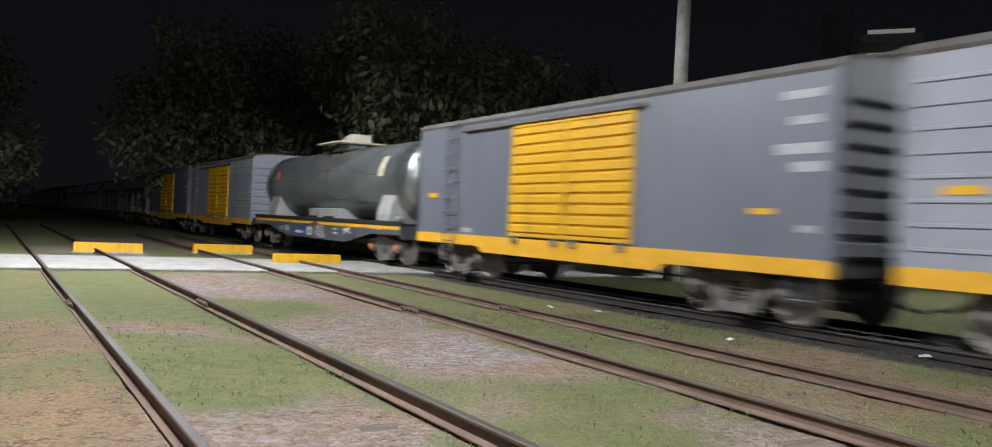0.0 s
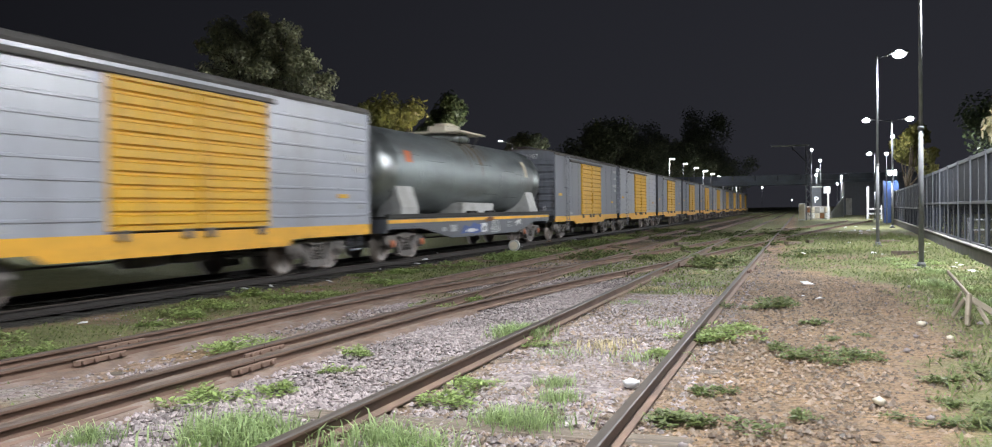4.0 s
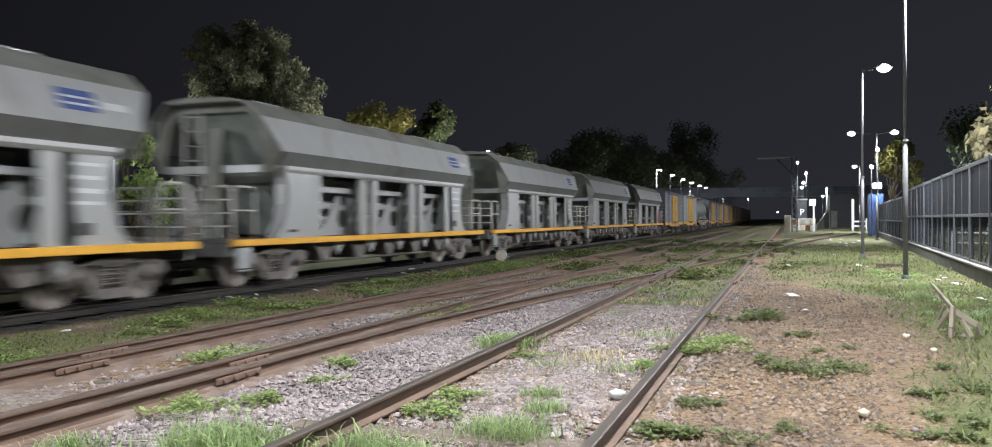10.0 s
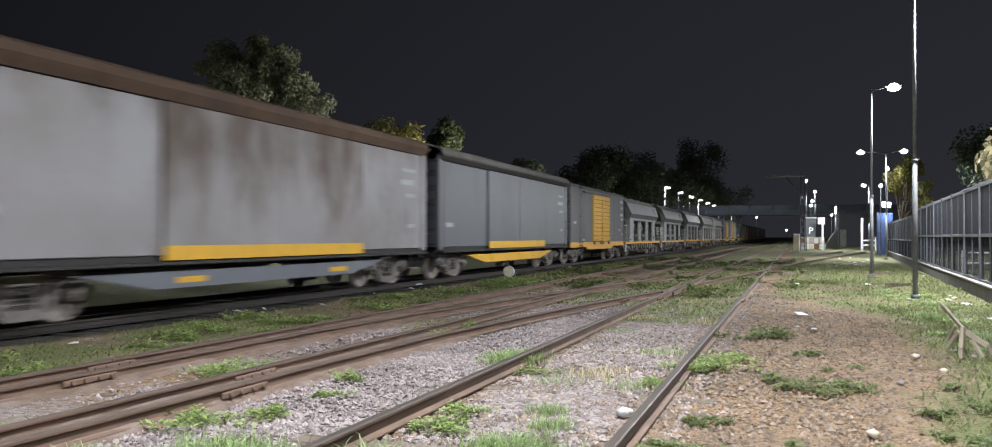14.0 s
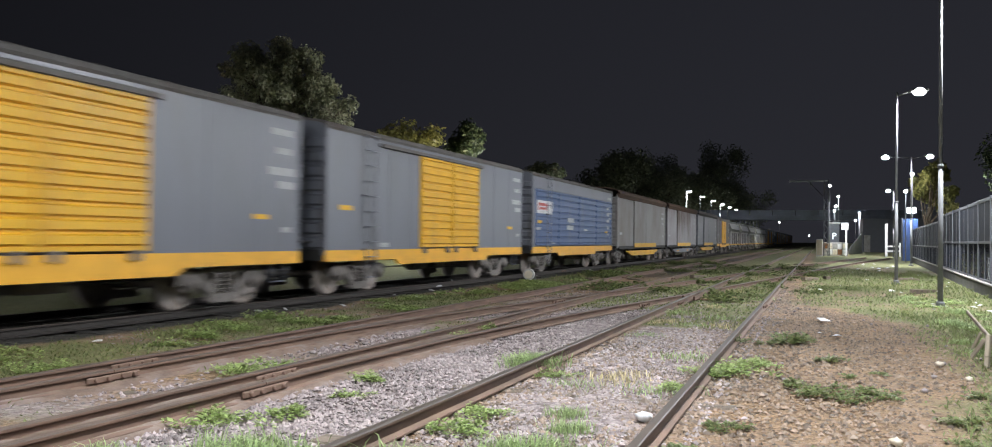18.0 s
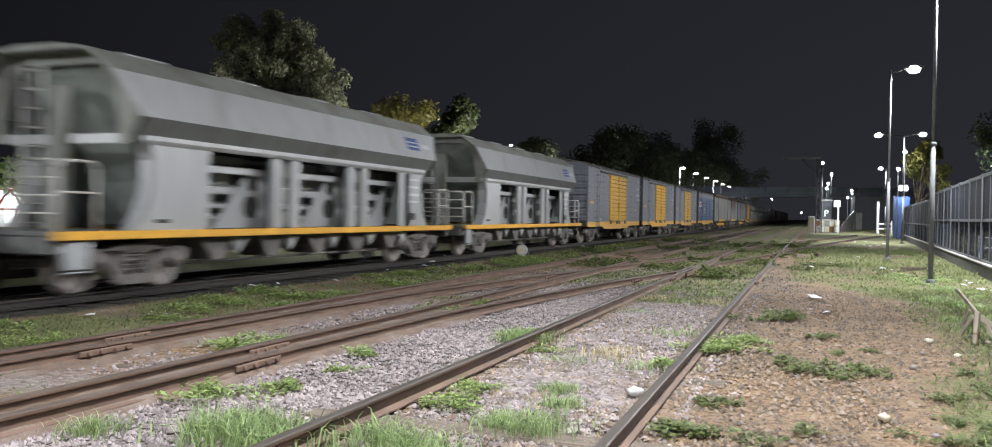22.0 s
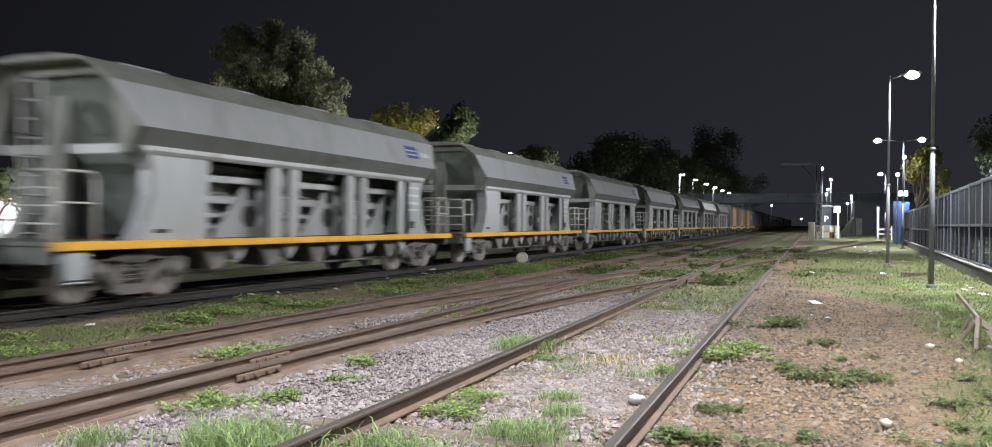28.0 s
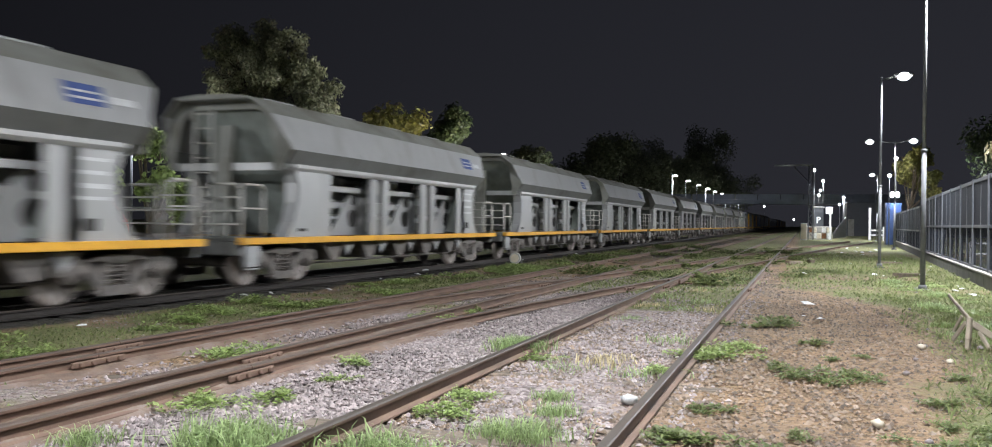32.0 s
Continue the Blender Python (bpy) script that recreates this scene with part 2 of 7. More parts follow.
M_ROOF = surface("weathered_roof_sheet", (0.12, 0.115, 0.11), 0.7, 0.0, 0.2, 3.0, (0.08, 0.05, 0.035), 0.5, (1, 1, 1), 0.1, 14.0)
M_TANK = surface("dull_aluminium_tank", (0.30, 0.33, 0.335), 0.50, 0.75, 0.20, 1.6, (0.18, 0.178, 0.162), 0.5, (1.2, 0.35, 1.2), 0.75, 2.2)
M_TANK_PALE = surface("pale_saddle_metal", (0.46, 0.46, 0.45), 0.5, 0.2, 0.1, 4.0, (0.25, 0.23, 0.2), 0.4, (1, 1, 1), 0.06, 10.0)
M_CREAM = surface("cream_paint", (0.62, 0.56, 0.45), 0.55, 0.0, 0.1, 6.0, (0.35, 0.27, 0.18), 0.3)
M_RUST = surface("rust", (0.20, 0.085, 0.03), 0.85, 0.0, 0.3, 8.0, (0.08, 0.04, 0.02), 0.5)
M_BOGIE = surface("dusty_bogie_steel", (0.155, 0.141, 0.132), 0.75, 0.0, 0.3, 9.0, (0.25, 0.215, 0.19), 0.4)
M_WHEEL = surface("worn_wheel_steel", (0.31, 0.275, 0.255), 0.6, 0.1, 0.22, 6.0, (0.20, 0.14, 0.11), 0.4)
M_CAP = surface("orange_axle_cap", (0.62, 0.17, 0.06), 0.5, 0.0, 0.15, 10.0, (0.2, 0.06, 0.03), 0.3)
M_BLACK = surface("sooty_black_steel", (0.022, 0.021, 0.02), 0.7, 0.0, 0.3, 8.0)
M_RUBBER = surface("black_rubber", (0.018, 0.018, 0.018), 0.8, 0.0, 0.2, 12.0)
M_WHITE = surface("white_lettering", (0.66, 0.67, 0.68), 0.55, 0.0, 0.12, 20.0, (0.3, 0.3, 0.31), 0.35)
M_DIMWHITE = surface("faded_white_lettering", (0.42, 0.43, 0.45), 0.6, 0.0, 0.2, 20.0, (0.2, 0.2, 0.21), 0.5)
M_LOGOBLUE = surface("blue_logo_paint", (0.05, 0.09, 0.27), 0.5, 0.0, 0.12, 15.0)
M_RED = surface("red_paint", (0.42, 0.05, 0.03), 0.5, 0.0, 0.15, 12.0)
M_MAROON = surface("maroon_overpaint", (0.24, 0.035, 0.045), 0.55, 0.0, 0.15, 8.0)
M_GALV = surface("galvanised_steel", (0.42, 0.43, 0.44), 0.45, 0.7, 0.12, 10.0)
M_RAIL = surface("rusty_rail_side", (0.152, 0.096, 0.070), 0.85, 0.0, 0.25, 9.0, (0.09, 0.06, 0.045), 0.3, (1, 0.25, 1), 0.2, 50.0, coords="Object")
M_RAILTOP_RUSTY = surface("rusty_rail_head", (0.088, 0.062, 0.049), 0.7, 0.0, 0.25, 9.0, (0.055, 0.04, 0.033), 0.35, (1, 0.2, 1), 0.1, 60.0)
M_RAILTOP = surface("polished_rail_head", (0.058, 0.046, 0.038), 0.62, 0.0, 0.15, 12.0, (0.10, 0.07, 0.052), 0.25, (1, 0.15, 1), 0.05, 60.0)
M_SLEEPER = surface("weathered_sleeper_wood", (0.17, 0.135, 0.105), 0.9, 0.0, 0.3, 12.0, (0.07, 0.055, 0.04), 0.5, (0.3, 2.5, 1), 0.5, 30.0, 0.2)
M_CONCRETE = surface("grey_concrete", (0.36, 0.35, 0.33), 0.9, 0.0, 0.15, 5.0, (0.2, 0.19, 0.17), 0.45, (1, 1, 1), 0.25, 30.0)
M_FENCE = surface("grey_fence_steel", (0.085, 0.091, 0.108), 0.6, 0.1, 0.15, 8.0, (0.065, 0.06, 0.058), 0.3)
M_FENCEBLUE = surface("blue_painted_sheet", (0.04, 0.085, 0.23), 0.5, 0.0, 0.12, 4.0, (0.03, 0.06, 0.14), 0.3)
M_POST = surface("grey_post_paint", (0.135, 0.14, 0.148), 0.65, 0.0, 0.15, 8.0, (0.08, 0.075, 0.07), 0.3)
# main line wood and rail: oily, with the train's shade in the colours
M_OILWOOD = surface("oily_shaded_sleeper_wood", (0.030, 0.026, 0.023), 0.85, 0.0, 0.3, 12.0, (0.015, 0.013, 0.012), 0.5, (0.3, 2.5, 1), 0.4, 30.0, 0.15)
M_OILRAIL = surface("oily_shaded_rail_side", (0.035, 0.029, 0.026), 0.7, 0.2, 0.3, 9.0, (0.02, 0.017, 0.015), 0.4, (1, 0.25, 1), 0.15, 50.0)
M_RUSTRUN = surface("blotchy_rust_run", (0.19, 0.115, 0.05), 0.6, 0.3, 0.3, 3.0, (0.22, 0.215, 0.20), 1.15, (2.5, 2.5, 0.5), 0.1, 12.0)
M_FOIL = surface("crumpled_foil_cladding", (0.33, 0.355, 0.35), 0.32, 0.85, 0.14, 4.0, (0.20, 0.21, 0.20), 0.4, (1, 1, 1), 0.9, 7.0)
M_PARAPET = surface("blue_grey_bridge_paint", (0.135, 0.155, 0.20), 0.6, 0.0, 0.15, 0.6, (0.09, 0.10, 0.12), 0.4)
M_DIRT = surface("rusty_brown_dirt", (0.150, 0.104, 0.080), 0.95, 0.0, 0.28, 7.0, (0.25, 0.205, 0.19), 0.5, (1, 0.6, 1), 0.6, 26.0)
M_STONE = surface("ballast_stone", (0.30, 0.265, 0.265), 0.9, 0.0, 0.3, 3.0, (0.17, 0.14, 0.13), 0.5, (1, 1, 1), 0.3, 60.0)
M_BARK = surface("bark", (0.11, 0.085, 0.06), 0.95, 0.0, 0.3, 8.0, (0.05, 0.04, 0.03), 0.5, (1, 1, 0.3), 0.5, 25.0)
M_LEDGLOW = glow("white_led", (0.95, 0.98, 1.0), 40.0)
M_LEDFAR = glow("far_white_led", (0.92, 0.97, 1.0), 14.0)
M_AMBER = glow("amber_lamp", (1.0, 0.22, 0.04), 8.0)
M_FARWIN = glow("far_lit_window", (0.9, 0.92, 0.8), 0.16)
M_LITWIN = glow("lit_window", (0.9, 0.95, 1.0), 0.9)


def leaf_material(name, col, thin=0.42, low=0.55, high=1.35):
    m = surface(name, col, 0.55, 0.0, 0.25, 0.9, tuple(c * 0.5 for c in col), 0.4, bump=0)
    n, l = m.node_tree.nodes, m.node_tree.links
    b = n["Principled BSDF"]
    g = n.new("ShaderNodeNewGeometry")
    hs = n.new("ShaderNodeHueSaturation")
    mr = n.new("ShaderNodeMapRange")
    mr.inputs["To Min"].default_value, mr.inputs["To Max"].default_value = low, high
    l.new(g.outputs["Random Per Island"], mr.inputs[0])
    l.new(mr.outputs[0], hs.inputs["Value"])
    old = b.inputs["Base Color"].links[0].from_socket
    l.new(old, hs.inputs["Color"])
    l.new(hs.outputs[0], b.inputs["Base Color"])
    if thin:
        tl = n.new("ShaderNodeBsdfTranslucent")
        ms = n.new("ShaderNodeMixShader")
        ms.inputs[0].default_value = thin
        l.new(hs.outputs[0], tl.inputs["Color"])
        l.new(b.outputs[0], ms.inputs[1])
        l.new(tl.outputs[0], ms.inputs[2])
        l.new(ms.outputs[0], n["Material Output"].inputs["Surface"])
    return m


M_LEAF = leaf_material("olive_leaves", (0.26, 0.265, 0.165))
# yellow of the lamplight is put into this leaf colour
M_LEAFLIT = leaf_material("lamp_yellowed_leaves", (0.21, 0.20, 0.06))
M_LEAFWARM = leaf_material("pale_olive_leaves", (0.30, 0.27, 0.16))
M_LEAFDARK = leaf_material("dark_green_leaves", (0.085, 0.115, 0.06))
M_LEAFFAR = leaf_material("far_leaves", (0.20, 0.225, 0.13))
M_GRASS = leaf_material("grass_blades", (0.190, 0.226, 0.088), 0.42, 0.7, 1.25)
M_TUFT = leaf_material("green_grass_tuft", (0.34, 0.44, 0.20), 0.5)
M_CREEPER = leaf_material("dark_creeping_weed", (0.165, 0.205, 0.075), 0.45)
M_WEED = leaf_material("weed_leaves", (0.31, 0.40, 0.145))
M_DRY = leaf_material("dry_grass", (0.55, 0.47, 0.27))


def ground_material():
    """Trodden earth, stone ballast, grass and oily ballast, laid out by the sheet's soil map and broken up by noise."""
    m = bpy.data.materials.new("ground_soil")
    m.use_nodes = True
    n, l = m.node_tree.nodes, m.node_tree.links
    b = n["Principled BSDF"]
    geo = n.new("ShaderNodeNewGeometry")
    soil = n.new("ShaderNodeVertexColor")
    soil.layer_name = "soil"
    sep = n.new("ShaderNodeSeparateColor")
    l.new(soil.outputs[0], sep.inputs[0])

    def noise_at(scale, detail=6.0, rough=0.6):
        t = n.new("ShaderNodeTexNoise")
        t.inputs["Scale"].default_value, t.inputs["Detail"].default_value, t.inputs["Roughness"].default_value = scale, detail, rough
        l.new(geo.outputs["Position"], t.inputs["Vector"])
        return t.outputs[0]

    def ramp(fac, a, c, p0=0.35, p1=0.65):
        r = n.new("ShaderNodeValToRGB")
        r.color_ramp.elements[0].position, r.color_ramp.elements[1].position = p0, p1
        r.color_ramp.elements[0].color, r.color_ramp.elements[1].color = (*a, 1), (*c, 1)
        l.new(fac, r.inputs[0])
        return r.outputs[0]

    def mix(fac, a, c):
        x = n.new("ShaderNodeMix")
        x.data_type = "RGBA"
        for i in x.inputs:
            if i.identifier == "Factor_Float":
                l.new(fac, i)
            elif i.identifier == "A_Color":
                l.new(a, i)
            elif i.identifier == "B_Color":
                l.new(c, i)
        return [o for o in x.outputs if o.identifier == "Result_Color"][0]

    def edge(mask, breakup, width=0.18):
        add = n.new("ShaderNodeMath")
        add.operation = "ADD"
        l.new(mask, add.inputs[0])
        sub = n.new("ShaderNodeMath")
        sub.operation = "MULTIPLY_ADD"
        sub.inputs[1].default_value, sub.inputs[2].default_value = 0.9, -0.45
        l.new(breakup, sub.inputs[0])
        l.new(sub.outputs[0], add.inputs[1])
        r = n.new("ShaderNodeMapRange")
        r.inputs["From Min"].default_value, r.inputs["From Max"].default_value = 0.5 - width, 0.5 + width
        l.new(add.outputs[0], r.inputs[0])
        return r.outputs[0]

    fine, mid, big = noise_at(26.0), noise_at(5.0), noise_at(0.9)
    vor = n.new("ShaderNodeTexVoronoi")
    vor.inputs["Scale"].default_value = 17.0
    l.new(geo.outputs["Position"], vor.inputs["Vector"])
    cell = n.new("ShaderNodeSeparateColor")
    l.new(vor.outputs["Color"], cell.inputs[0])
    earth = mix(ramp(fine, (0, 0, 0), (1, 1, 1), 0.44, 0.57), ramp(mid, (0.105, 0.076, 0.050), (0.28, 0.188, 0.117)), ramp(big, (0.24, 0.175, 0.125), (0.35, 0.228, 0.132)))
    gravel = mix(ramp(mid, (0, 0, 0), (0.6, 0.6, 0.6), 0.5, 0.75), ramp(cell.outputs[0], (0.165, 0.138, 0.136), (0.41, 0.35, 0.345), 0.0, 1.0), ramp(fine, (0.19, 0.145, 0.12), (0.32, 0.255, 0.22)))
    grass = mix(ramp(fine, (0, 0, 0), (1, 1, 1), 0.4, 0.65), ramp(mid, (0.115, 0.125, 0.055), (0.19, 0.20, 0.088)), ramp(big, (0.16, 0.17, 0.075), (0.235, 0.22, 0.11)))
    oily = ramp(cell.outputs[1], (0.022, 0.021, 0.018), (0.095, 0.088, 0.076), 0.0, 1.0)
    c = mix(edge(sep.outputs[0], mid), earth, gravel)
    c = mix(edge(sep.outputs[2], mid), c, oily)
    c = mix(edge(sep.outputs[1], mid), c, grass)
    l.new(c, b.inputs["Base Color"])
    b.inputs["Roughness"].default_value = 0.93
    b.inputs["Specular IOR Level"].default_value = 0.25
    bp = n.new("ShaderNodeBump")
    bp.inputs["Strength"].default_value, bp.inputs["Distance"].default_value = 0.95, 0.05
    hgt = n.new("ShaderNodeMath")
    hgt.operation = "MULTIPLY_ADD"
    hgt.inputs[1].default_value = -0.8
    l.new(vor.outputs["Distance"], hgt.inputs[0])
    l.new(fine, hgt.inputs[2])
    l.new(hgt.outputs[0], bp.inputs["Height"])
    l.new(bp.outputs[0], b.inputs["Normal"])
    return m


M_GROUND = ground_material()


# ---- mesh helpers ----
class Solid:
    """Collects faces for one mesh."""

    def __init__(self):
        self.v, self.f, self.s = [], [], []

    def add(self, vs, fs, smooth=False):
        o = len(self.v)
        self.v.extend([tuple(p) for p in vs])
        self.f.extend([tuple(i + o for i in f) for f in fs])
        self.s.extend([smooth] * len(fs))
        return self

    def box(self, x0, x1, y0, y1, z0, z1, b=0.0):
        lo, hi = (min(x0, x1), min(y0, y1), min(z0, z1)), (max(x0, x1), max(y0, y1), max(z0, z1))
        b = min(b, *[0.45 * (h - a) for a, h in zip(lo, hi)])
        if b <= 0:
            vs = [(x, y, z) for x in (lo[0], hi[0]) for y in (lo[1], hi[1]) for z in (lo[2], hi[2])]
            return self.add(vs, [(0, 1, 3, 2), (4, 6, 7, 5), (0, 4, 5, 1), (2, 3, 7, 6), (0, 2, 6, 4), (1, 5, 7, 3)])
        vs, idx = [], {}
        for sx in (0, 1):
            for sy in (0, 1):
                for sz in (0, 1):
                    c = [(lo, hi)[s][i] for i, s in enumerate((sx, sy, sz))]
                    d = [1 - 2 * s for s in (sx, sy, sz)]
                    for k in range(3):
                        p = [c[i] + (0 if i == k else d[i] * b) for i in range(3)]
                        idx[sx, sy, sz, k] = len(vs)
                        vs.append(p)
        g = lambda s, k: idx[(*s, k)]
        fs = []
        for k in range(3):
            i, j = [q for q in range(3) if q != k]
            for side in (0, 1):
                ring = []
                for a, c in ((0, 0), (1, 0), (1, 1), (0, 1)):
                    s = [0, 0, 0]
                    s[k], s[i], s[j] = side, a, c
                    ring.append(g(s, k))
                fs.append(ring)
            for a in (0, 1):
                for c in (0, 1):
                    s0, s1 = [0, 0, 0], [0, 0, 0]
                    s0[i] = s1[i] = a
                    s0[j] = s1[j] = c
                    s0[k], s1[k] = 0, 1
                    fs.append((g(s0, i), g(s1, i), g(s1, j), g(s0, j)))
        for sx in (0, 1):
            for sy in (0, 1):
                for sz in (0, 1):
                    fs.append([g((sx, sy, sz), k) for k in range(3)])
        return self.add(vs, fs)

    def prism(self, profile, axis, t0, t1, smooth=False):
        """A polygon pushed along an axis. The profile's two numbers are the other two axes, in order."""
        put = {"x": lambda a, b, t: (t, a, b), "y": lambda a, b, t: (a, t, b), "z": lambda a, b, t: (a, b, t)}[axis]
        n = len(profile)
        self.add([put(a, b, t) for t in (t0, t1) for a, b in profile], [tuple(range(n)), tuple(range(2 * n - 1, n - 1, -1))])
        o = len(self.v) - 2 * n
        for i in range(n):
            k = (i + 1) % n
            self.f.append((o + i, o + k, o + n + k, o + n + i))
            self.s.append(smooth)
        return self

    def cyl(self, p0, p1, r0, r1=None, n=12, smooth=True, caps=True):
        p0, p1 = Vector(p0), Vector(p1)
        r1 = r0 if r1 is None else r1
        d = (p1 - p0).normalized()
        u = d.cross(Vector((0, 0, 1)) if abs(d.z) < 0.9 else Vector((1, 0, 0))).normalized()
        w = d.cross(u)
        vs = []
        for p, r in ((p0, r0), (p1, r1)):
            vs += [p + r * (math.cos(a) * u + math.sin(a) * w) for a in (2 * math.pi * i / n for i in range(n))]
        self.add(vs, [(i, (i + 1) % n, n + (i + 1) % n, n + i) for i in range(n)], smooth)
        if caps:
            o = len(self.v) - 2 * n
            self.f += [tuple(o + i for i in range(n)), tuple(o + n + i for i in range(n - 1, -1, -1))]
            self.s += [False, False]
        return self

    def tube(self, pts, r, n=6):
        for a, b in zip(pts, pts[1:]):
            self.cyl(a, b, r, r, n)
        return self

    def lathe_x(self, rings, cy, cz, n=20, smooth=True):
        """Rings (x, radius) about an axis along x."""
        vs = [(x, cy + r * math.cos(2 * math.pi * i / n), cz + r * math.sin(2 * math.pi * i / n)) for x, r in rings for i in range(n)]
        fs = []
        for k in range(len(rings) - 1):
            fs += [(k * n + i, k * n + (i + 1) % n, (k + 1) * n + (i + 1) % n, (k + 1) * n + i) for i in range(n)]
        self.add(vs, fs, smooth)
        return self

    def lathe_y(self, rings, cx, cz, n=32, smooth=True):
        vs = [(cx + r * math.cos(2 * math.pi * i / n), y, cz + r * math.sin(2 * math.pi * i / n)) for y, r in rings for i in range(n)]
        fs = []
        for k in range(len(rings) - 1):
            fs += [(k * n + i, k * n + (i + 1) % n, (k + 1) * n + (i + 1) % n, (k + 1) * n + i) for i in range(n)]
        self.add(vs, fs, smooth)
        return self

    def ball(self, c, r, n=10, flat=1.0):
        rings = [(-math.cos(math.pi * k / n), math.sin(math.pi * k / n)) for k in range(n + 1)]
        m = 2 * n
        vs = [(c[0] + r * q * math.cos(2 * math.pi * i / m), c[1] + r * q * math.sin(2 * math.pi * i / m), c[2] + r * flat * h) for h, q in rings for i in range(m)]
        fs = []
        for k in range(n):
            fs += [(k * m + i, k * m + (i + 1) % m, (k + 1) * m + (i + 1) % m, (k + 1) * m + i) for i in range(m)]
        return self.add(vs, fs, True)

    def mesh(self, name, material, fix=True):
        me = bpy.data.meshes.new(name)
        me.from_pydata(self.v, [], self.f)
        if fix and len(self.f) < 6000:
            bm = bmesh.new()
            bm.from_mesh(me)
            bmesh.ops.recalc_face_normals(bm, faces=bm.faces)
            bm.to_mesh(me)
            bm.free()
        me.polygons.foreach_set("use_smooth", self.s)
        me.materials.append(material)
        return me


def part(name, solid, material, parent, label="", at=None):
    """Links a solid (or a mesh made before) as one mesh object under a thing or a part."""
    me = solid if isinstance(solid, bpy.types.Mesh) else solid.mesh(name, material)
    ob = new(name, me)
    ob.parent = parent
    if at is not None:
        ob.matrix_basis = at
    if label:
        ob["label"] = label
    return ob


def thing(name, label, category, m=None, group="", kind=""):
    ob = new(name)
    ob.empty_display_size = 0.3
    ob.matrix_basis = m or Matrix()
    return tagged(ob, label, category, group, kind)


def words(text, size, material, parent, m, name="lettering", label=""):
    """Flat lettering as a mesh, under its thing."""
    cu = bpy.data.curves.new(name, "FONT")
    cu.body, cu.size, cu.extrude = text, size, 0.002
    cu.resolution_u = 2
    ob = bpy.data.objects.new(name, cu)
    scene.collection.objects.link(ob)
    dg = bpy.context.evaluated_depsgraph_get()
    me = bpy.data.meshes.new_from_object(ob.evaluated_get(dg))
    bpy.data.objects.remove(ob)
    bpy.data.curves.remove(cu)
    me.materials.clear()
    me.materials.append(material)
    return part(name, me, material, parent, label, m)


SIDE = Matrix.Rotation(radians(90), 4, "Z") @ Matrix.Rotation(radians(90), 4, "X")   # text that faces +x
REAR = Matrix.Rotation(radians(90), 4, "X")                                          # text that faces -y
TRACK_X = -11.13
RAIL_Z = 0.13

# ---- ground ----
def lerp(pts, y):
    if y <= pts[0][1]:
        return pts[0][0]
    for (xa, ya), (xb, yb) in zip(pts, pts[1:]):
        if y <= yb:
            return xa + (xb - xa) * (y - ya) / (yb - ya)
    return pts[-1][0]


# rails as (x, y) along the yard; track_1 is the nearest, the diagonal runs from track_2 across track_1
T1R = [(-1.08, -60), (-1.08, 0), (-1.10, 12), (-1.08, 60), (-1.0, 260)]
T1L = [(-2.83, -60), (-2.83, 0), (-2.85, 12), (-2.83, 60), (-2.75, 260)]
T2R = [(-6.3, -45), (-5.75, -16), (-5.42, -6), (-5.08, 3), (-4.97, 10), (-4.92, 20), (-4.9, 260)]
T2L = [(-8.05, -45), (-7.5, -16), (-7.17, -6), (-6.83, 3), (-6.72, 10), (-6.67, 20), (-6.65, 260)]
DR = [(-4.92, -2), (-4.66, 4.2), (-4.58, 8), (-4.46, 10.7), (-4.18, 13.4), (-3.74, 16.7), (-2.84, 22.2), (-2.2, 27.5), (-1.3, 33.5), (0.25, 46.5), (1.95, 58.6), (6.0, 84)]
DL = [(-6.62, -2), (-6.36, 5), (-6.22, 10.5), (-6.02, 13.5), (-5.55, 17), (-4.7, 22.5), (-3.85, 29.0), (-2.75, 39.0), (0.35, 60.2), (4.2, 85)]
FENCE = lambda y: 2.95 + 0.0525 * y


def fence_noise(x, y, s):
    return noise.noise(Vector((x * s, y * s, 3.7)))


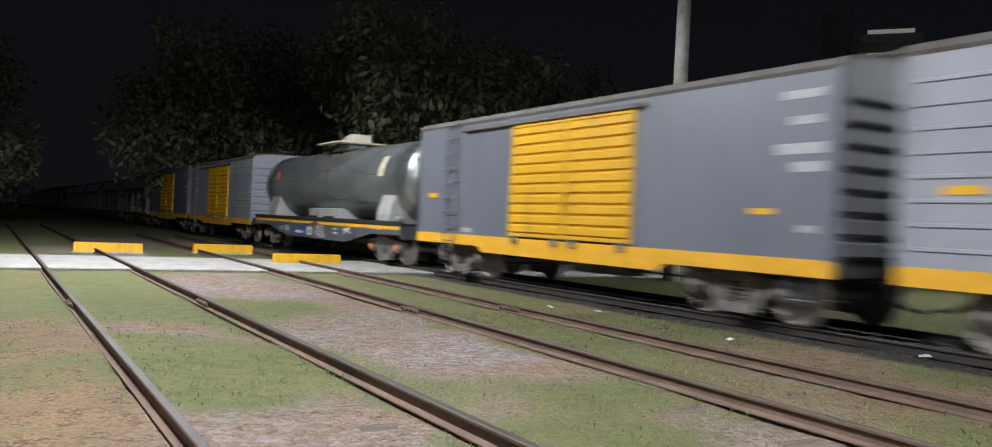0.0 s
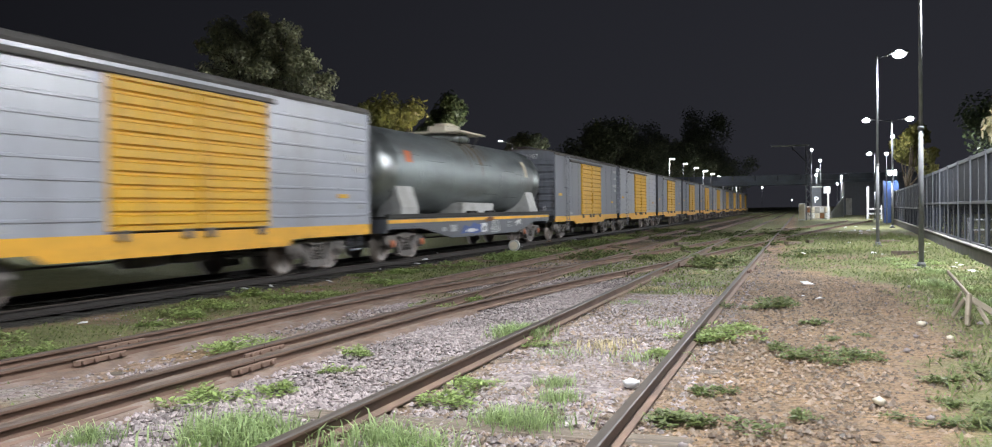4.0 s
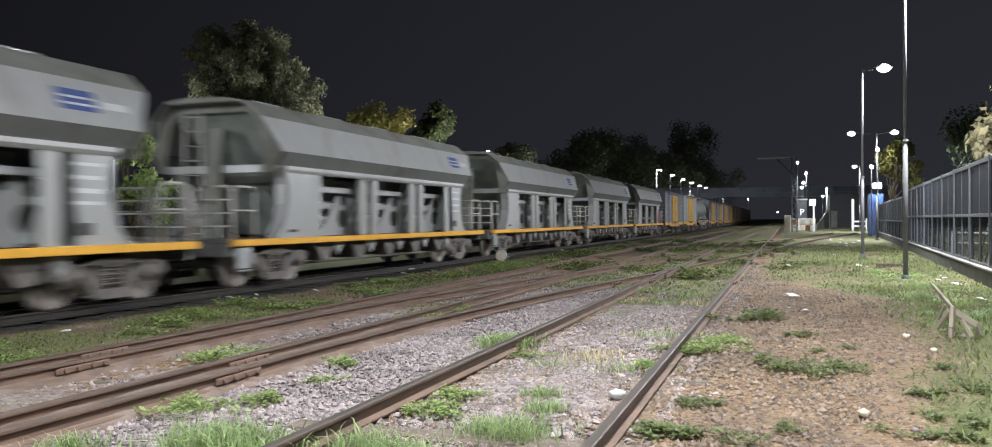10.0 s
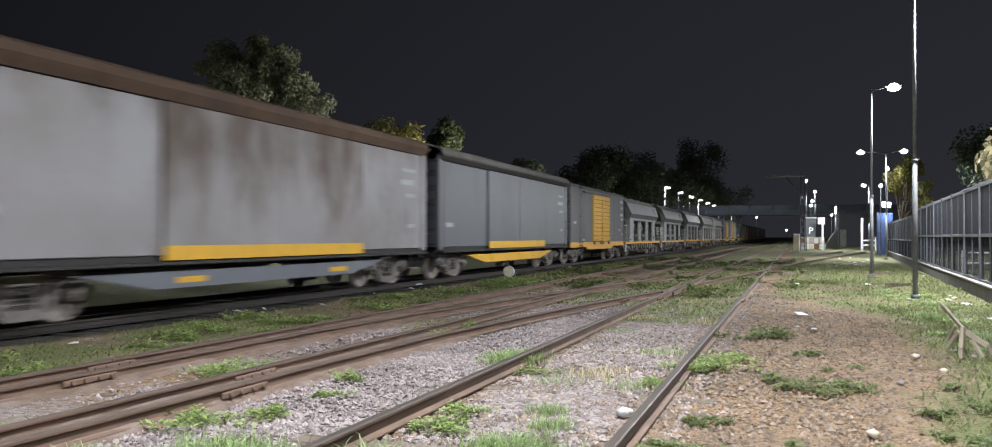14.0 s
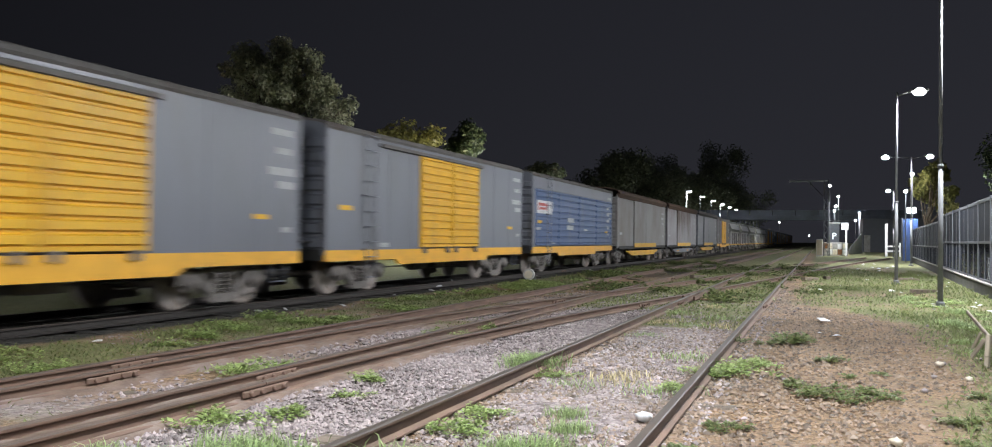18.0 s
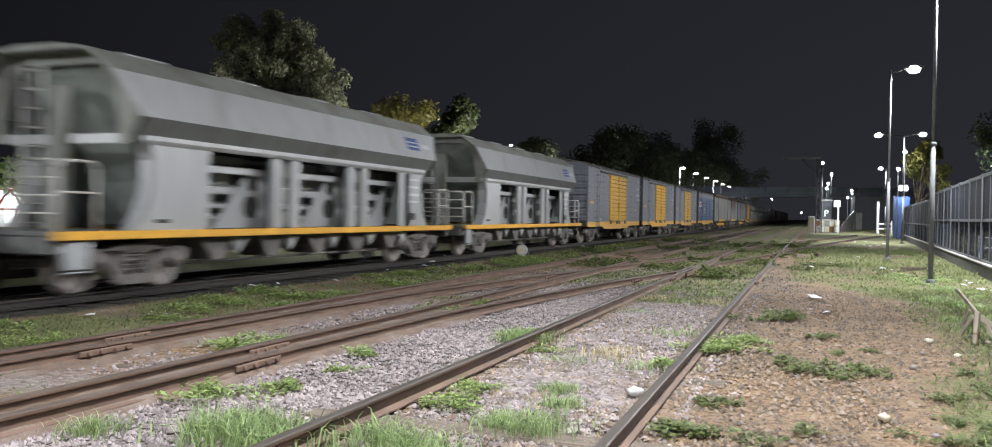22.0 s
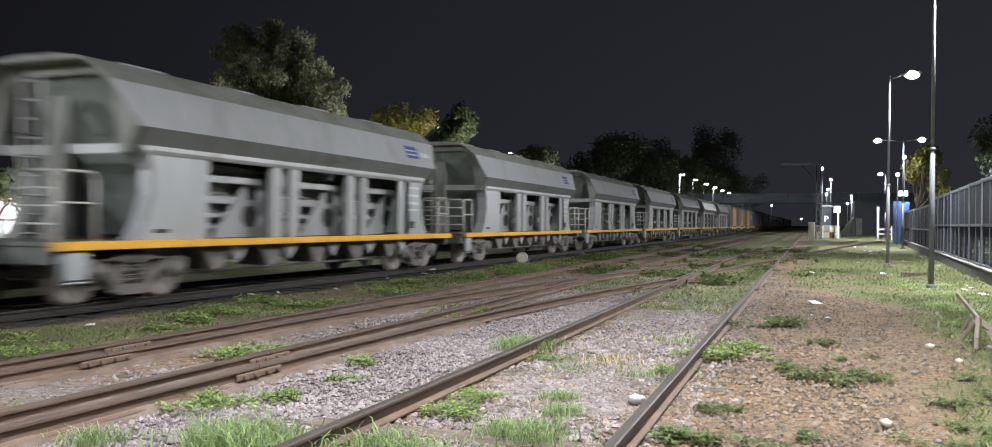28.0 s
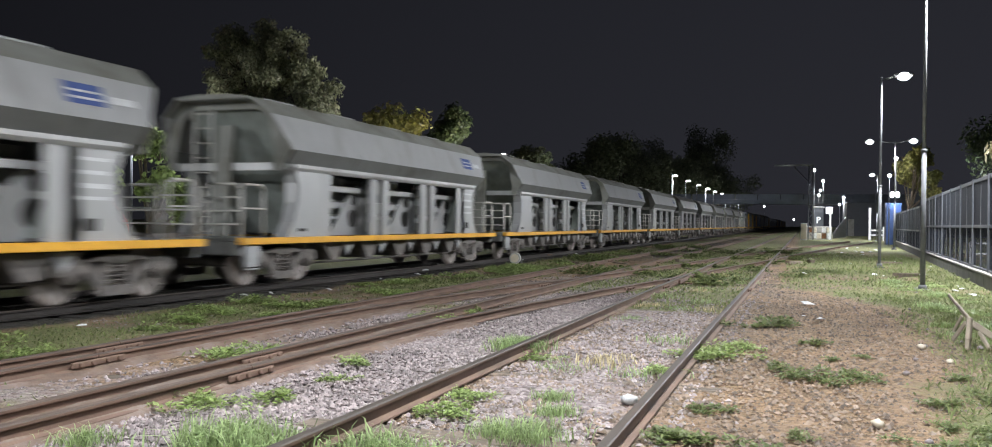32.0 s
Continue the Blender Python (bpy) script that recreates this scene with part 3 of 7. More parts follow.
def soil(x, y):
    """Shares of ballast, grass and oily ballast at a place of the yard."""
    n1, n2 = fence_noise(x, y, 0.35), fence_noise(x + 40, y, 1.1)
    n3 = fence_noise(x, y + 70, 0.22)
    bed = 0.0
    t1l, t1r, t2r, t2l = lerp(T1L, y), lerp(T1R, y), lerp(T2R, y), lerp(T2L, y)
    if t2r + 0.1 < x < t1l:
        bed = 1.0
    elif t1l <= x < t1r + 0.25:
        bed = 0.78 + 0.35 * n2
    elif t2l - 0.1 < x <= t2r + 0.1:
        bed = (0.62 if y > 5 else 0.40) + 0.4 * n2
    elif x >= t1r:
        bed = max(0.0, 0.48 - 0.75 * (x - t1r) + 0.2 * n2)
    # rusty dirt lies along the rails
    gap = min(abs(x - q) for q in (t1l, t1r, t2r, t2l))
    if gap < 0.22:
        bed = min(bed, 0.30 + 1.2 * gap)
    if y > 16:
        bed *= max(0.12, 1 - (y - 16) / 16)
    grass = 0.0
    if x > t1r:
        edge = 0.72 + 0.058 * y + 0.55 * n1 + 0.45 * n2
        if y > 16.5:
            edge = max(-0.4, edge - (y - 16.5) * 0.42)
        grass = min(1.0, max(0.0, 0.5 + (x - edge) * 0.75))
        if y > 20:
            grass = min(grass, 0.72 + 0.5 * n1 + 0.3 * n2)
    if t2r < x <= t1r:
        grass = max(0.0, min(0.62, (y - 13) / 12)) + 0.35 * n1
        if t1l < x and 14.5 < y < 20:
            grass = max(grass, 0.66)
    if -9.6 < x <= t2l:
        grass = max(0.0, min(1.0, 0.62 + 0.8 * n1 + 0.6 * n2))
        bed = max(bed, 0.35)
    if t2l < x <= t2r:
        grass = max(grass, 0.20 + 0.6 * n1 + (0.5 if y < 3.0 else 0.0))
    if x < -13.2:
        grass = 0.95
    if y < -3:
        grass = max(grass, min(0.9, 0.46 + 0.9 * n1 + 0.5 * n2 + (0.25 if t1l < x < t1r and y < -6 else 0.0)))
    oily = 0.0
    if y < -2.5 and x > -9.3:
        bed = min(bed, 0.56 + 0.3 * n2)
    # the train's shade over the grass strip, put in as darker soil
    if -9.3 < x < t2l - 0.3 and y > 5:
        oily = 0.40
    if -13.3 < x < -9.1:
        oily = min(1.0, (x + 13.3) * 2, (-9.0 - x) * 1.1 + 0.3 * n2)
        grass *= 1 - max(0.0, oily)
    if -9.3 < x < -3.2 and y > 22:
        oily = max(oily, min(0.55, (y - 22) / 24) + 0.25 * n3)
    if abs(x) > 14 or y > 120 or y < -40:
        grass = max(grass, 0.8)
    return max(0.0, bed), max(0.0, min(1.0, grass)), max(0.0, oily)


def axis(dense0, dense1, step, lo, hi):
    a = [dense0]
    while a[-1] < dense1:
        a.append(a[-1] + step)
    g = step
    while a[-1] < hi:
        g *= 1.22
        a.append(a[-1] + g)
    g, b = step, [dense0]
    while b[-1] > lo:
        g *= 1.22
        b.append(b[-1] - g)
    return sorted(set(b + a))


def ground():
    xs, ys = axis(-14.0, 5.0, 0.22, -900, 900), axis(-12.0, 34.0, 0.26, -900, 1500)
    vs, cols = [], []
    for y in ys:
        for x in xs:
            near = -16 < x < 9 and -20 < y < 80
            z = 0.018 * fence_noise(x, y, 2.3) + 0.03 * fence_noise(x, y, 0.5) if near else 0.0
            b, g, o = soil(x, y)
            z += 0.02 * g - 0.03
            vs.append((x, y, z))
            cols += [b, g, o, 1.0]
    w = len(xs)
    fs = [(j * w + i, j * w + i + 1, (j + 1) * w + i + 1, (j + 1) * w + i) for j in range(len(ys) - 1) for i in range(w - 1)]
    me = bpy.data.meshes.new("ground")
    me.from_pydata(vs, [], fs)
    at = me.color_attributes.new("soil", "FLOAT_COLOR", "POINT")
    at.data.foreach_set("color", cols)
    me.polygons.foreach_set("use_smooth", [True] * len(fs))
    me.materials.append(M_GROUND)
    tagged(new("ground", me), "trodden earth, ballast and grass of a railway yard", "ground", kind="structure")


ground()


# ---- tracks ----
def rail_mesh(pts, y0, y1, head, side):
    """Flat-bottomed rail along a bent line, its head in a second material."""
    ys = [y0] + [y for x, y in pts if y0 < y < y1] + [y1]
    prof = [(-0.065, 0.0), (-0.065, 0.012), (-0.012, 0.028), (-0.010, 0.092), (-0.034, 0.102), (-0.036, 0.122), (-0.028, 0.130), (0.028, 0.130), (0.036, 0.122), (0.034, 0.102), (0.010, 0.092), (0.012, 0.028), (0.065, 0.012), (0.065, 0.0)]
    n = len(prof)
    vs = [(lerp(pts, y) + a, y, b) for y in ys for a, b in prof]
    fs, mats = [], []
    for k in range(len(ys) - 1):
        for i in range(n):
            j = (i + 1) % n
            fs.append((k * n + i, k * n + j, (k + 1) * n + j, (k + 1) * n + i))
            mats.append(1 if 5 <= i <= 7 else 0)
    fs += [tuple(range(n)), tuple(range(len(vs) - 1, len(vs) - n - 1, -1))]
    mats += [0, 0]
    me = bpy.data.meshes.new("rail")
    me.from_pydata(vs, [], fs)
    bm = bmesh.new()
    bm.from_mesh(me)
    bmesh.ops.recalc_face_normals(bm, faces=bm.faces)
    bm.to_mesh(me)
    bm.free()
    me.materials.append(side)
    me.materials.append(head)
    me.polygons.foreach_set("material_index", mats)
    return me


SLEEPERS = [Solid().box(-1.35, 1.35, -0.12, 0.12, -0.13, 0.0, 0.015).mesh("sleeper", M_SLEEPER), Solid().box(-1.33, 1.36, -0.11, 0.115, -0.13, -0.004, 0.022).mesh("sleeper", M_SLEEPER)]
OILY_SLEEPERS = [Solid().box(-1.35, 1.35, -0.12, 0.12, -0.13, 0.0, 0.015).mesh("sleeper", M_OILWOOD)]
FISHPLATE = Solid().box(0.02, 0.05, -0.33, 0.33, 0.03, 0.09, 0.01)
for q in (-0.24, -0.09, 0.09, 0.24):
    FISHPLATE.cyl((0.05, q, 0.06), (0.085, q, 0.06), 0.022, n=6)
FISHPLATE = FISHPLATE.mesh("fishplate", M_RAIL)


def track(name, left, right, breaks, head, label, sleepers, side=None, wood=None):
    t = thing(name, label, "railway track", kind="structure")
    side, wood = side or M_RAIL, wood or SLEEPERS
    for pts in (left, right):
        for a, b in zip(breaks, breaks[1:]):
            part("rail", rail_mesh(pts, a + 0.006, b - 0.006, head, side), side, t)
        for y in breaks[1:-1]:
            part("fishplate", FISHPLATE, M_RAIL, t, at=pose(lerp(pts, y), y, 0))
            part("fishplate", FISHPLATE, M_RAIL, t, at=pose(lerp(pts, y), y, 0, 0, 0, 180))
    rng = random.Random(len(name) + len(breaks))
    y = sleepers[0]
    while y < sleepers[1]:
        x = (lerp(left, y) + lerp(right, y)) / 2
        a = math.degrees(math.atan2(lerp(left, y + 1) - lerp(left, y - 1), -2)) if abs(lerp(left, y + 1) - lerp(left, y - 1)) > 0.02 else 0
        part("sleeper", rng.choice(wood), M_SLEEPER, t, at=pose(x + rng.uniform(-0.05, 0.05), y, sleepers[2] + ((rng.choice((0.0, 0.010, 0.022)) if 3 < y < 9.5 else -0.004) if name == "track_1" else 0.0) + rng.uniform(-0.012, 0.008), 0, 0, rng.uniform(-1.2, 1.2)))
        y += 0.62 + rng.uniform(-0.04, 0.04)
    return t


track("track_1", T1L, T1R, [-60, -13.2, 19.2, 43, 120, 260], M_RAILTOP, "worn broad-gauge siding track with polished rail heads", (-10, 42, -0.028))
track("track_2", T2L, T2R, [-45, -12, 7.3, 31.5, 90, 260], M_RAILTOP_RUSTY, "rusty broad-gauge siding track in weeds", (-6, 30, -0.03))
track("track_3", DL, DR, [-2, 6.55, 18.4, 33, 60, 83], M_RAILTOP_RUSTY, "rusty diagonal track that crosses its neighbour", (18, 19, -0.1))
MAINL, MAINR = [(TRACK_X - 0.875, -300), (TRACK_X - 0.875, 700)], [(TRACK_X + 0.875, -300), (TRACK_X + 0.875, 700)]
track("track_4", MAINL, MAINR, [-300, -120, -36, 0, 36, 72, 108, 200, 700], M_RAILTOP, "main line track on oily dark ballast", (-14, 60, -0.02), M_OILRAIL, OILY_SLEEPERS)

def packed_dirt(left, right, y0, y1, seed, low=0.062):
    """Dirt packed between two rails that lie close together, with a shoulder on the yard's side."""
    r = random.Random(seed)
    vs, fs = [], []
    n = 0
    y = y0
    while y <= y1:
        a, b = lerp(left, y) + 0.03, lerp(right, y) - 0.03
        top = lambda: low + r.uniform(-0.012, 0.006)
        side = b + 0.075
        row = [(a - 0.20, -0.04), (a - 0.13, 0.0 + r.uniform(-0.012, 0.010)), (a - 0.10, 0.012), (a, top() * 0.9), (a + (b - a) * 0.35, top()), (a + (b - a) * 0.7, top()), (b, top() * 0.9),
               (side, 0.016 + r.uniform(-0.008, 0.006)), (side + 0.06, 0.006 + r.uniform(-0.014, 0.010)), (side + 0.17 + r.uniform(-0.07, 0.07), -0.045)]
        vs += [(x, y, z) for x, z in row]
        n += 1
        y += 0.16
    w = 10
    fs = [(j * w + i, j * w + i + 1, (j + 1) * w + i + 1, (j + 1) * w + i) for j in range(n - 1) for i in range(w - 1)]
    me = bpy.data.meshes.new("packed_dirt")
    me.from_pydata(vs, [], fs)
    me.polygons.foreach_set("use_smooth", [True] * len(fs))
    me.materials.append(M_DIRT)
    tagged(new("packed_dirt", me), "rusty brown dirt packed between the rails", "dirt", kind="stuff")


packed_dirt(T2R, DR, -2.0, 11.5, 1)
packed_dirt(T2L, DL, -2.0, 13.0, 2)

# the check rails and frog where the diagonal crosses
frog = thing("crossing_frog", "worn steel crossing where two tracks meet", "rail crossing", pose(-2.84, 22.2, 0), kind="structure")
part("check_rail", Solid().box(0.11, 0.16, -1.6, 1.4, 0.03, 0.125, 0.01), M_RAIL, frog)
part("check_rail", Solid().box(-0.17, -0.12, -1.4, 1.9, 0.03, 0.125, 0.01), M_RAIL, frog)
part("base_plate", Solid().box(-0.35, 0.35, -0.9, 0.9, -0.02, 0.02, 0.005), M_RAIL, frog)
frog2 = thing("crossing_frog", "worn steel crossing where two tracks meet", "rail crossing", pose(-1.09, 35.0, 0), kind="structure")
part("check_rail", Solid().box(0.11, 0.16, -1.6, 1.4, 0.03, 0.125, 0.01), M_RAIL, frog2)
part("check_rail", Solid().box(-0.17, -0.12, -1.4, 1.9, 0.03, 0.125, 0.01), M_RAIL, frog2)

# ---- level crossing behind the camera's start ----
road = Solid()
road.box(-60, 40, -25.6, -20.6, -0.10, 0.055, 0.02)
ob = new("road", road.mesh("road", M_CONCRETE))
tagged(ob, "pale concrete road over the tracks", "road", kind="structure")


def kerb_block(x, y, yaw=0):
    k = thing("painted_kerb", "yellow painted concrete kerb block beside the crossing", "kerb", pose(x, y, 0.0, 0, 0, yaw), "yellow kerb blocks")
    part("kerb_body", Solid().prism([(-0.16, 0), (0.16, 0), (0.12, 0.30), (-0.12, 0.30)], "x", -0.95, 0.95), M_YELLOW, k)
    part("kerb_base", Solid().box(-1.0, 1.0, -0.2, 0.2, -0.04, 0.03, 0.01), M_CONCRETE, k)


for x, y in ((-3.2, -28.4), (-6.8, -29.4), (-7.9, -24.0)):
    kerb_block(x, y)


# ---- fence ----
M_SHEET = surface("dark_perforated_sheet", (0.024, 0.0275, 0.038), 0.75, 0.0, 0.2, 6.0, (0.04, 0.042, 0.047), 0.3)
M_SHEET.node_tree.nodes["Principled BSDF"].inputs["Specular IOR Level"].default_value = 0.1


def fence():
    lean = math.degrees(math.atan(0.0525))
    f = thing("yard_fence", "dark steel sheet and mesh fence on a concrete plinth", "fence", kind="structure")
    step = 3.0
    y = -15.6
    post_near = Solid().box(-0.05, 0.05, -0.055, 0.055, 0.2, 2.72, 0.008).mesh("post", M_FENCE)
    plinth = Solid().box(-0.12, 0.12, -1.5, 1.5, -0.2, 0.31, 0.015).mesh("plinth", M_PLINTH)
    # capping paler than the plinth, with the light on it in the colour
    cap = Solid().box(-0.14, 0.14, -1.495, 1.495, 0.312, 0.36, 0.012).mesh("plinth_cap", M_CONCRETE)
    frame_s = Solid().box(-0.03, 0.03, -1.45, 1.45, 2.60, 2.70, 0.008).box(-0.03, 0.03, -1.45, 1.45, 1.42, 1.50, 0.008).box(-0.03, 0.03, -1.45, 1.45, 0.36, 0.42, 0.008)
    frame_s.box(-0.022, 0.022, -0.04, 0.04, 0.40, 2.62, 0.006)
    frame_m = frame_s.mesh("panel_frame", M_FENCE)
    upper = Solid()
    for i in range(2):
        a = -1.45 + i * 1.47
        upper.box(-0.012, -0.006, a, a + 1.43, 1.48, 2.62)
    upper = upper.mesh("upper_sheet", M_SHEET)
    mesh_s = Solid()
    for i in range(29):
        yy = -1.42 + i * 0.1015
        mesh_s.box(-0.006, 0.0, yy - 0.004, yy + 0.004, 0.40, 1.44)
    for i in range(6):
        zz = 0.5 + i * 0.17
        mesh_s.box(-0.006, 0.0, -1.43, 1.43, zz - 0.004, zz + 0.004)
    mesh_m = mesh_s.mesh("wire_panel", M_SHEET)
    while y < 95:
        m = pose(FENCE(y + 1.5), y + 1.5, 0, 0, 0, -lean)
        drop = 0.0 if y < 44 else -0.22
        part("plinth", plinth, M_PLINTH, f, at=m)
        part("plinth_cap", cap, M_CONCRETE, f, "capping, pale for the light on its top edge", m)
        part("panel_frame", frame_m, M_FENCE, f, at=m @ pose(0, 0, drop))
        part("upper_sheet", upper, M_SHEET, f, at=m @ pose(0, 0, drop))
        part("wire_panel", mesh_m, M_FENCE, f, at=m @ pose(0, 0, drop))
        part("post", post_near, M_FENCE, f, at=m @ pose(0, -1.5, drop))
        y += step


fence()


# ---- lamp posts ----
def lamp_post(x, y, h, right, left):
    p = thing("street_lamp", "slim grey lamp post with a lit white lamp head", "street lamp", pose(x, y, 0), "lamp posts along the fence")
    part("pole", Solid().cyl((0, 0, -0.1), (0, 0, h * 0.42), 0.058, 0.054, 14).cyl((0, 0, h * 0.42), (0, 0, h * 0.43), 0.068, 0.068, 14).cyl((0, 0, h * 0.43), (0, 0, h), 0.042, 0.034, 12), M_POST, p)
    part("base_plate", Solid().box(-0.16, 0.16, -0.16, 0.16, -0.03, 0.03, 0.008).cyl((0, 0, 0.02), (0, 0, 0.12), 0.10, 0.085, 14), M_POST, p)
    for reach, sgn in ((right, 1), (left, -1)):
        if reach:
            part("arm", Solid().tube([(0, 0, h - 0.12), (sgn * reach * 0.5, 0, h - 0.02), (sgn * (reach - 0.2), 0, h + 0.02)], 0.028, 8), M_POST, p)
            hd = part("lamp_head", Solid().box(sgn * (reach - 0.32), sgn * (reach + 0.3), -0.14, 0.14, h + 0.0, h + 0.09, 0.03), M_POST, p)
            # bowl added below the head; its size stands for the lamp's glare
            part("lamp_bowl", Solid().ball((sgn * reach, 0, h - 0.01), 0.225, 8, 0.62), M_LEDGLOW, hd, "glowing white bowl sized for the lamp's glare")
    return p


for px, py, pz, right, left, watts in POSTS:
    lamp_post(px, py, pz, right, left)

# ---- trees ----
def leaf_cloud(clumps, count, size, rng, flat=1.0):
    """Many small leaves on uneven clumps: (centre, radius)."""
    s = Solid()
    wts = [r ** 2 for c, r in clumps]
    for i in range(count):
        c, r = rng.choices(clumps, wts)[0]
        d = Vector((rng.gauss(0, 1), rng.gauss(0, 1), rng.gauss(0, 1))).normalized()
        p = Vector(c) + Vector((d.x, d.y, d.z * flat)) * r * (rng.random() ** 0.33) * rng.uniform(0.75, 1.12)
        n = (d + Vector((rng.uniform(-1, 1), rng.uniform(-1, 1), rng.uniform(-0.6, 1.2)))).normalized()
        u = n.cross(Vector((rng.uniform(-1, 1), rng.uniform(-1, 1), rng.uniform(-1, 1)))).normalized()
        v = n.cross(u)
        a, b = size * rng.uniform(0.6, 1.4), size * rng.uniform(0.35, 0.7)
        s.add([p - u * a, p - v * b, p + u * a, p + v * b], [(0, 1, 2, 3)])
    return s


def tree(x, y, height, spread, leaves, count, size, seed, label, trunk_h=0.35, limbs=9):
    rng = random.Random(seed)
    t = thing("tree", label, "tree", pose(x, y, -0.05))
    tr = Solid()
    base = height * 0.028
    top = Vector((rng.uniform(-0.4, 0.4), rng.uniform(-0.4, 0.4), height * trunk_h))
    tr.cyl((0, 0, 0), top * 0.5, base, base * 0.8, 10).cyl(top * 0.5, top, base * 0.8, base * 0.65, 10)
    clumps = []
    for i in range(limbs):
        a = i * 2.4 + rng.uniform(-0.4, 0.4)
        e = rng.uniform(0.2, 1.0)
        tip = Vector((math.cos(a) * spread * rng.uniform(0.45, 0.9) * (1.15 - 0.75 * e), math.sin(a) * spread * rng.uniform(0.45, 0.9) * (1.15 - 0.75 * e), height * (trunk_h + (0.93 - trunk_h) * e)))
        mid = top.lerp(tip, 0.5) + Vector((0, 0, -0.05 * height))
        tr.cyl(top, mid, base * 0.5, base * 0.3, 7).cyl(mid, tip, base * 0.3, base * 0.08, 6)
        clumps.append((tip, spread * rng.uniform(0.28, 0.46)))
        for q in range(3):
            o = Vector((rng.uniform(-1, 1), rng.uniform(-1, 1), rng.uniform(-0.7, 0.8))) * spread * 0.38
            tw = tip + o
            tr.cyl(mid.lerp(tip, 0.6), tw, base * 0.12, base * 0.04, 5)
            clumps.append((tw, spread * rng.uniform(0.16, 0.3)))
    part("trunk", tr, M_BARK, t, "forked trunk with limbs")
    me = leaf_cloud(clumps, count, size, rng).mesh("crown", leaves, False)
    part("crown", me, leaves, t, "uneven leafy crown")
    return t


def domed_tree(x, y, lobes, leaves, count, size, seed, label):
    """A tree whose crown is built of overlapping lobes: (east, north, middle height, half width, half height), each of many leafy sprays."""
    rng = random.Random(seed)
    t = thing("tree", label, "tree", pose(x, y, -0.05))
    tr, clumps = Solid(), []
    fork = Vector((0.1, -0.1, min(l[2] - l[4] for l in lobes) + 0.3))
    tr.cyl((0, 0, 0), fork * 0.5, 0.30, 0.24, 10).cyl(fork * 0.5, fork, 0.24, 0.2, 10)
    for ex, ny, mz, hw_, hh in lobes:
        core = Vector((ex, ny, mz))
        tr.cyl(fork, core, 0.15, 0.08, 7)
        for i in range(int(26 * hw_)):
            d = Vector((rng.gauss(0, 1), rng.gauss(0, 1), rng.gauss(0.25, 0.9))).normalized()
            q = rng.uniform(0.62, 0.98)
            tip = core + Vector((d.x * hw_, d.y * hw_, d.z * hh)) * q
            tr.cyl(core.lerp(tip, 0.15), tip, 0.035, 0.012, 5)
            clumps.append((tip, rng.uniform(0.28, 0.62)))
        clumps.append((core, hw_ * 0.8))
    part("trunk", tr, M_BARK, t, "forked trunk with limbs")
    part("crown", leaf_cloud(clumps, count, size, rng).mesh("crown", leaves, False), leaves, t, "uneven leafy crown")
    return t


# crown lobes run across the line of sight, the tallest on the west side
domed_tree(-26.3, 38.9, ((-1.2, -0.8, 9.0, 1.7, 2.9), (-0.3, -0.2, 9.5, 1.6, 2.5), (0.6, 0.4, 8.9, 1.7, 2.5), (1.75, 1.2, 7.4, 1.5, 2.2), (-1.6, -1.1, 6.8, 1.4, 1.8), (0.6, 0.4, 6.2, 2.1, 1.6)), M_LEAF, 44000, 0.10, 3,
           "tall broad tree with olive leaves beyond the train")
tree(-27.0, 55.6, 9.3, 3.3, M_LEAFLIT, 8000, 0.18, 5, "lamp-lit yellow-green tree beyond the train", 0.25)
tree(-26.0, 62.0, 11.8, 2.9, M_LEAFDARK, 9000, 0.18, 8, "dark green slender tree beyond the train", 0.2)
tree(-22.5, 21.5, 4.6, 1.9, M_WEED, 4500, 0.13, 11, "small bright green tree lit from below", 0.25)
tree(-21.4, 24.6, 4.9, 1.5, M_WEED, 4500, 0.11, 13, "small bright green tree lit from below", 0.25)
tree(-25.3, 16.2, 7.6, 2.2, M_WEED, 6000, 0.13, 12, "bright green tree lit by a street lamp", 0.25)
tree(-30.9, -14.3, 8.3, 1.7, M_WEED, 5000, 0.14, 14, "slender bright green tree beside the lit square", 0.3)
for i, (x, y, h, sp) in enumerate(((-36, 150, 15, 8), (-33, 172, 18, 9), (-44, 140, 12, 7), (-27, 205, 17, 9), (-33, 105, 9, 5), (-38, 90, 8, 5), (-46, 255, 25, 13), (-27, 262, 27, 13))):
    tree(x, y, h, sp, M_LEAFFAR, 9000 if h < 20 else 15000, 0.34, 20 + i, "dark tree far down the line", 0.25)
for i, (x, y, h, sp) in enumerate(((12.6, 42.0, 9.2, 3.6), (8.75, 27.4, 8.8, 3.2), (13.0, 64.0, 8.0, 4.2), (8.1, 74.0, 7.6, 1.9))):
    tree(x, y, h, sp, (M_LEAF, M_LEAFWARM, M_LEAFDARK, M_LEAFLIT)[i], (6000, 13000, 6000, 6000)[i], 0.17, 40 + i, "leafy tree behind the yard fence")
for i, (x, y, h, sp) in enumerate(((-20, -43, 13, 7.5), (-30, -50, 13, 7), (-42, -42, 9.4, 4.5), (-12, -58, 12, 8), (2, -66, 10, 8), (-19, -60, 13, 8), (-33, 10.5, 6.5, 3.0))):
    tree(x, y, h, sp, M_LEAF, 9000, 0.24, 60 + i, "dark tree behind the crossing", 0.12)

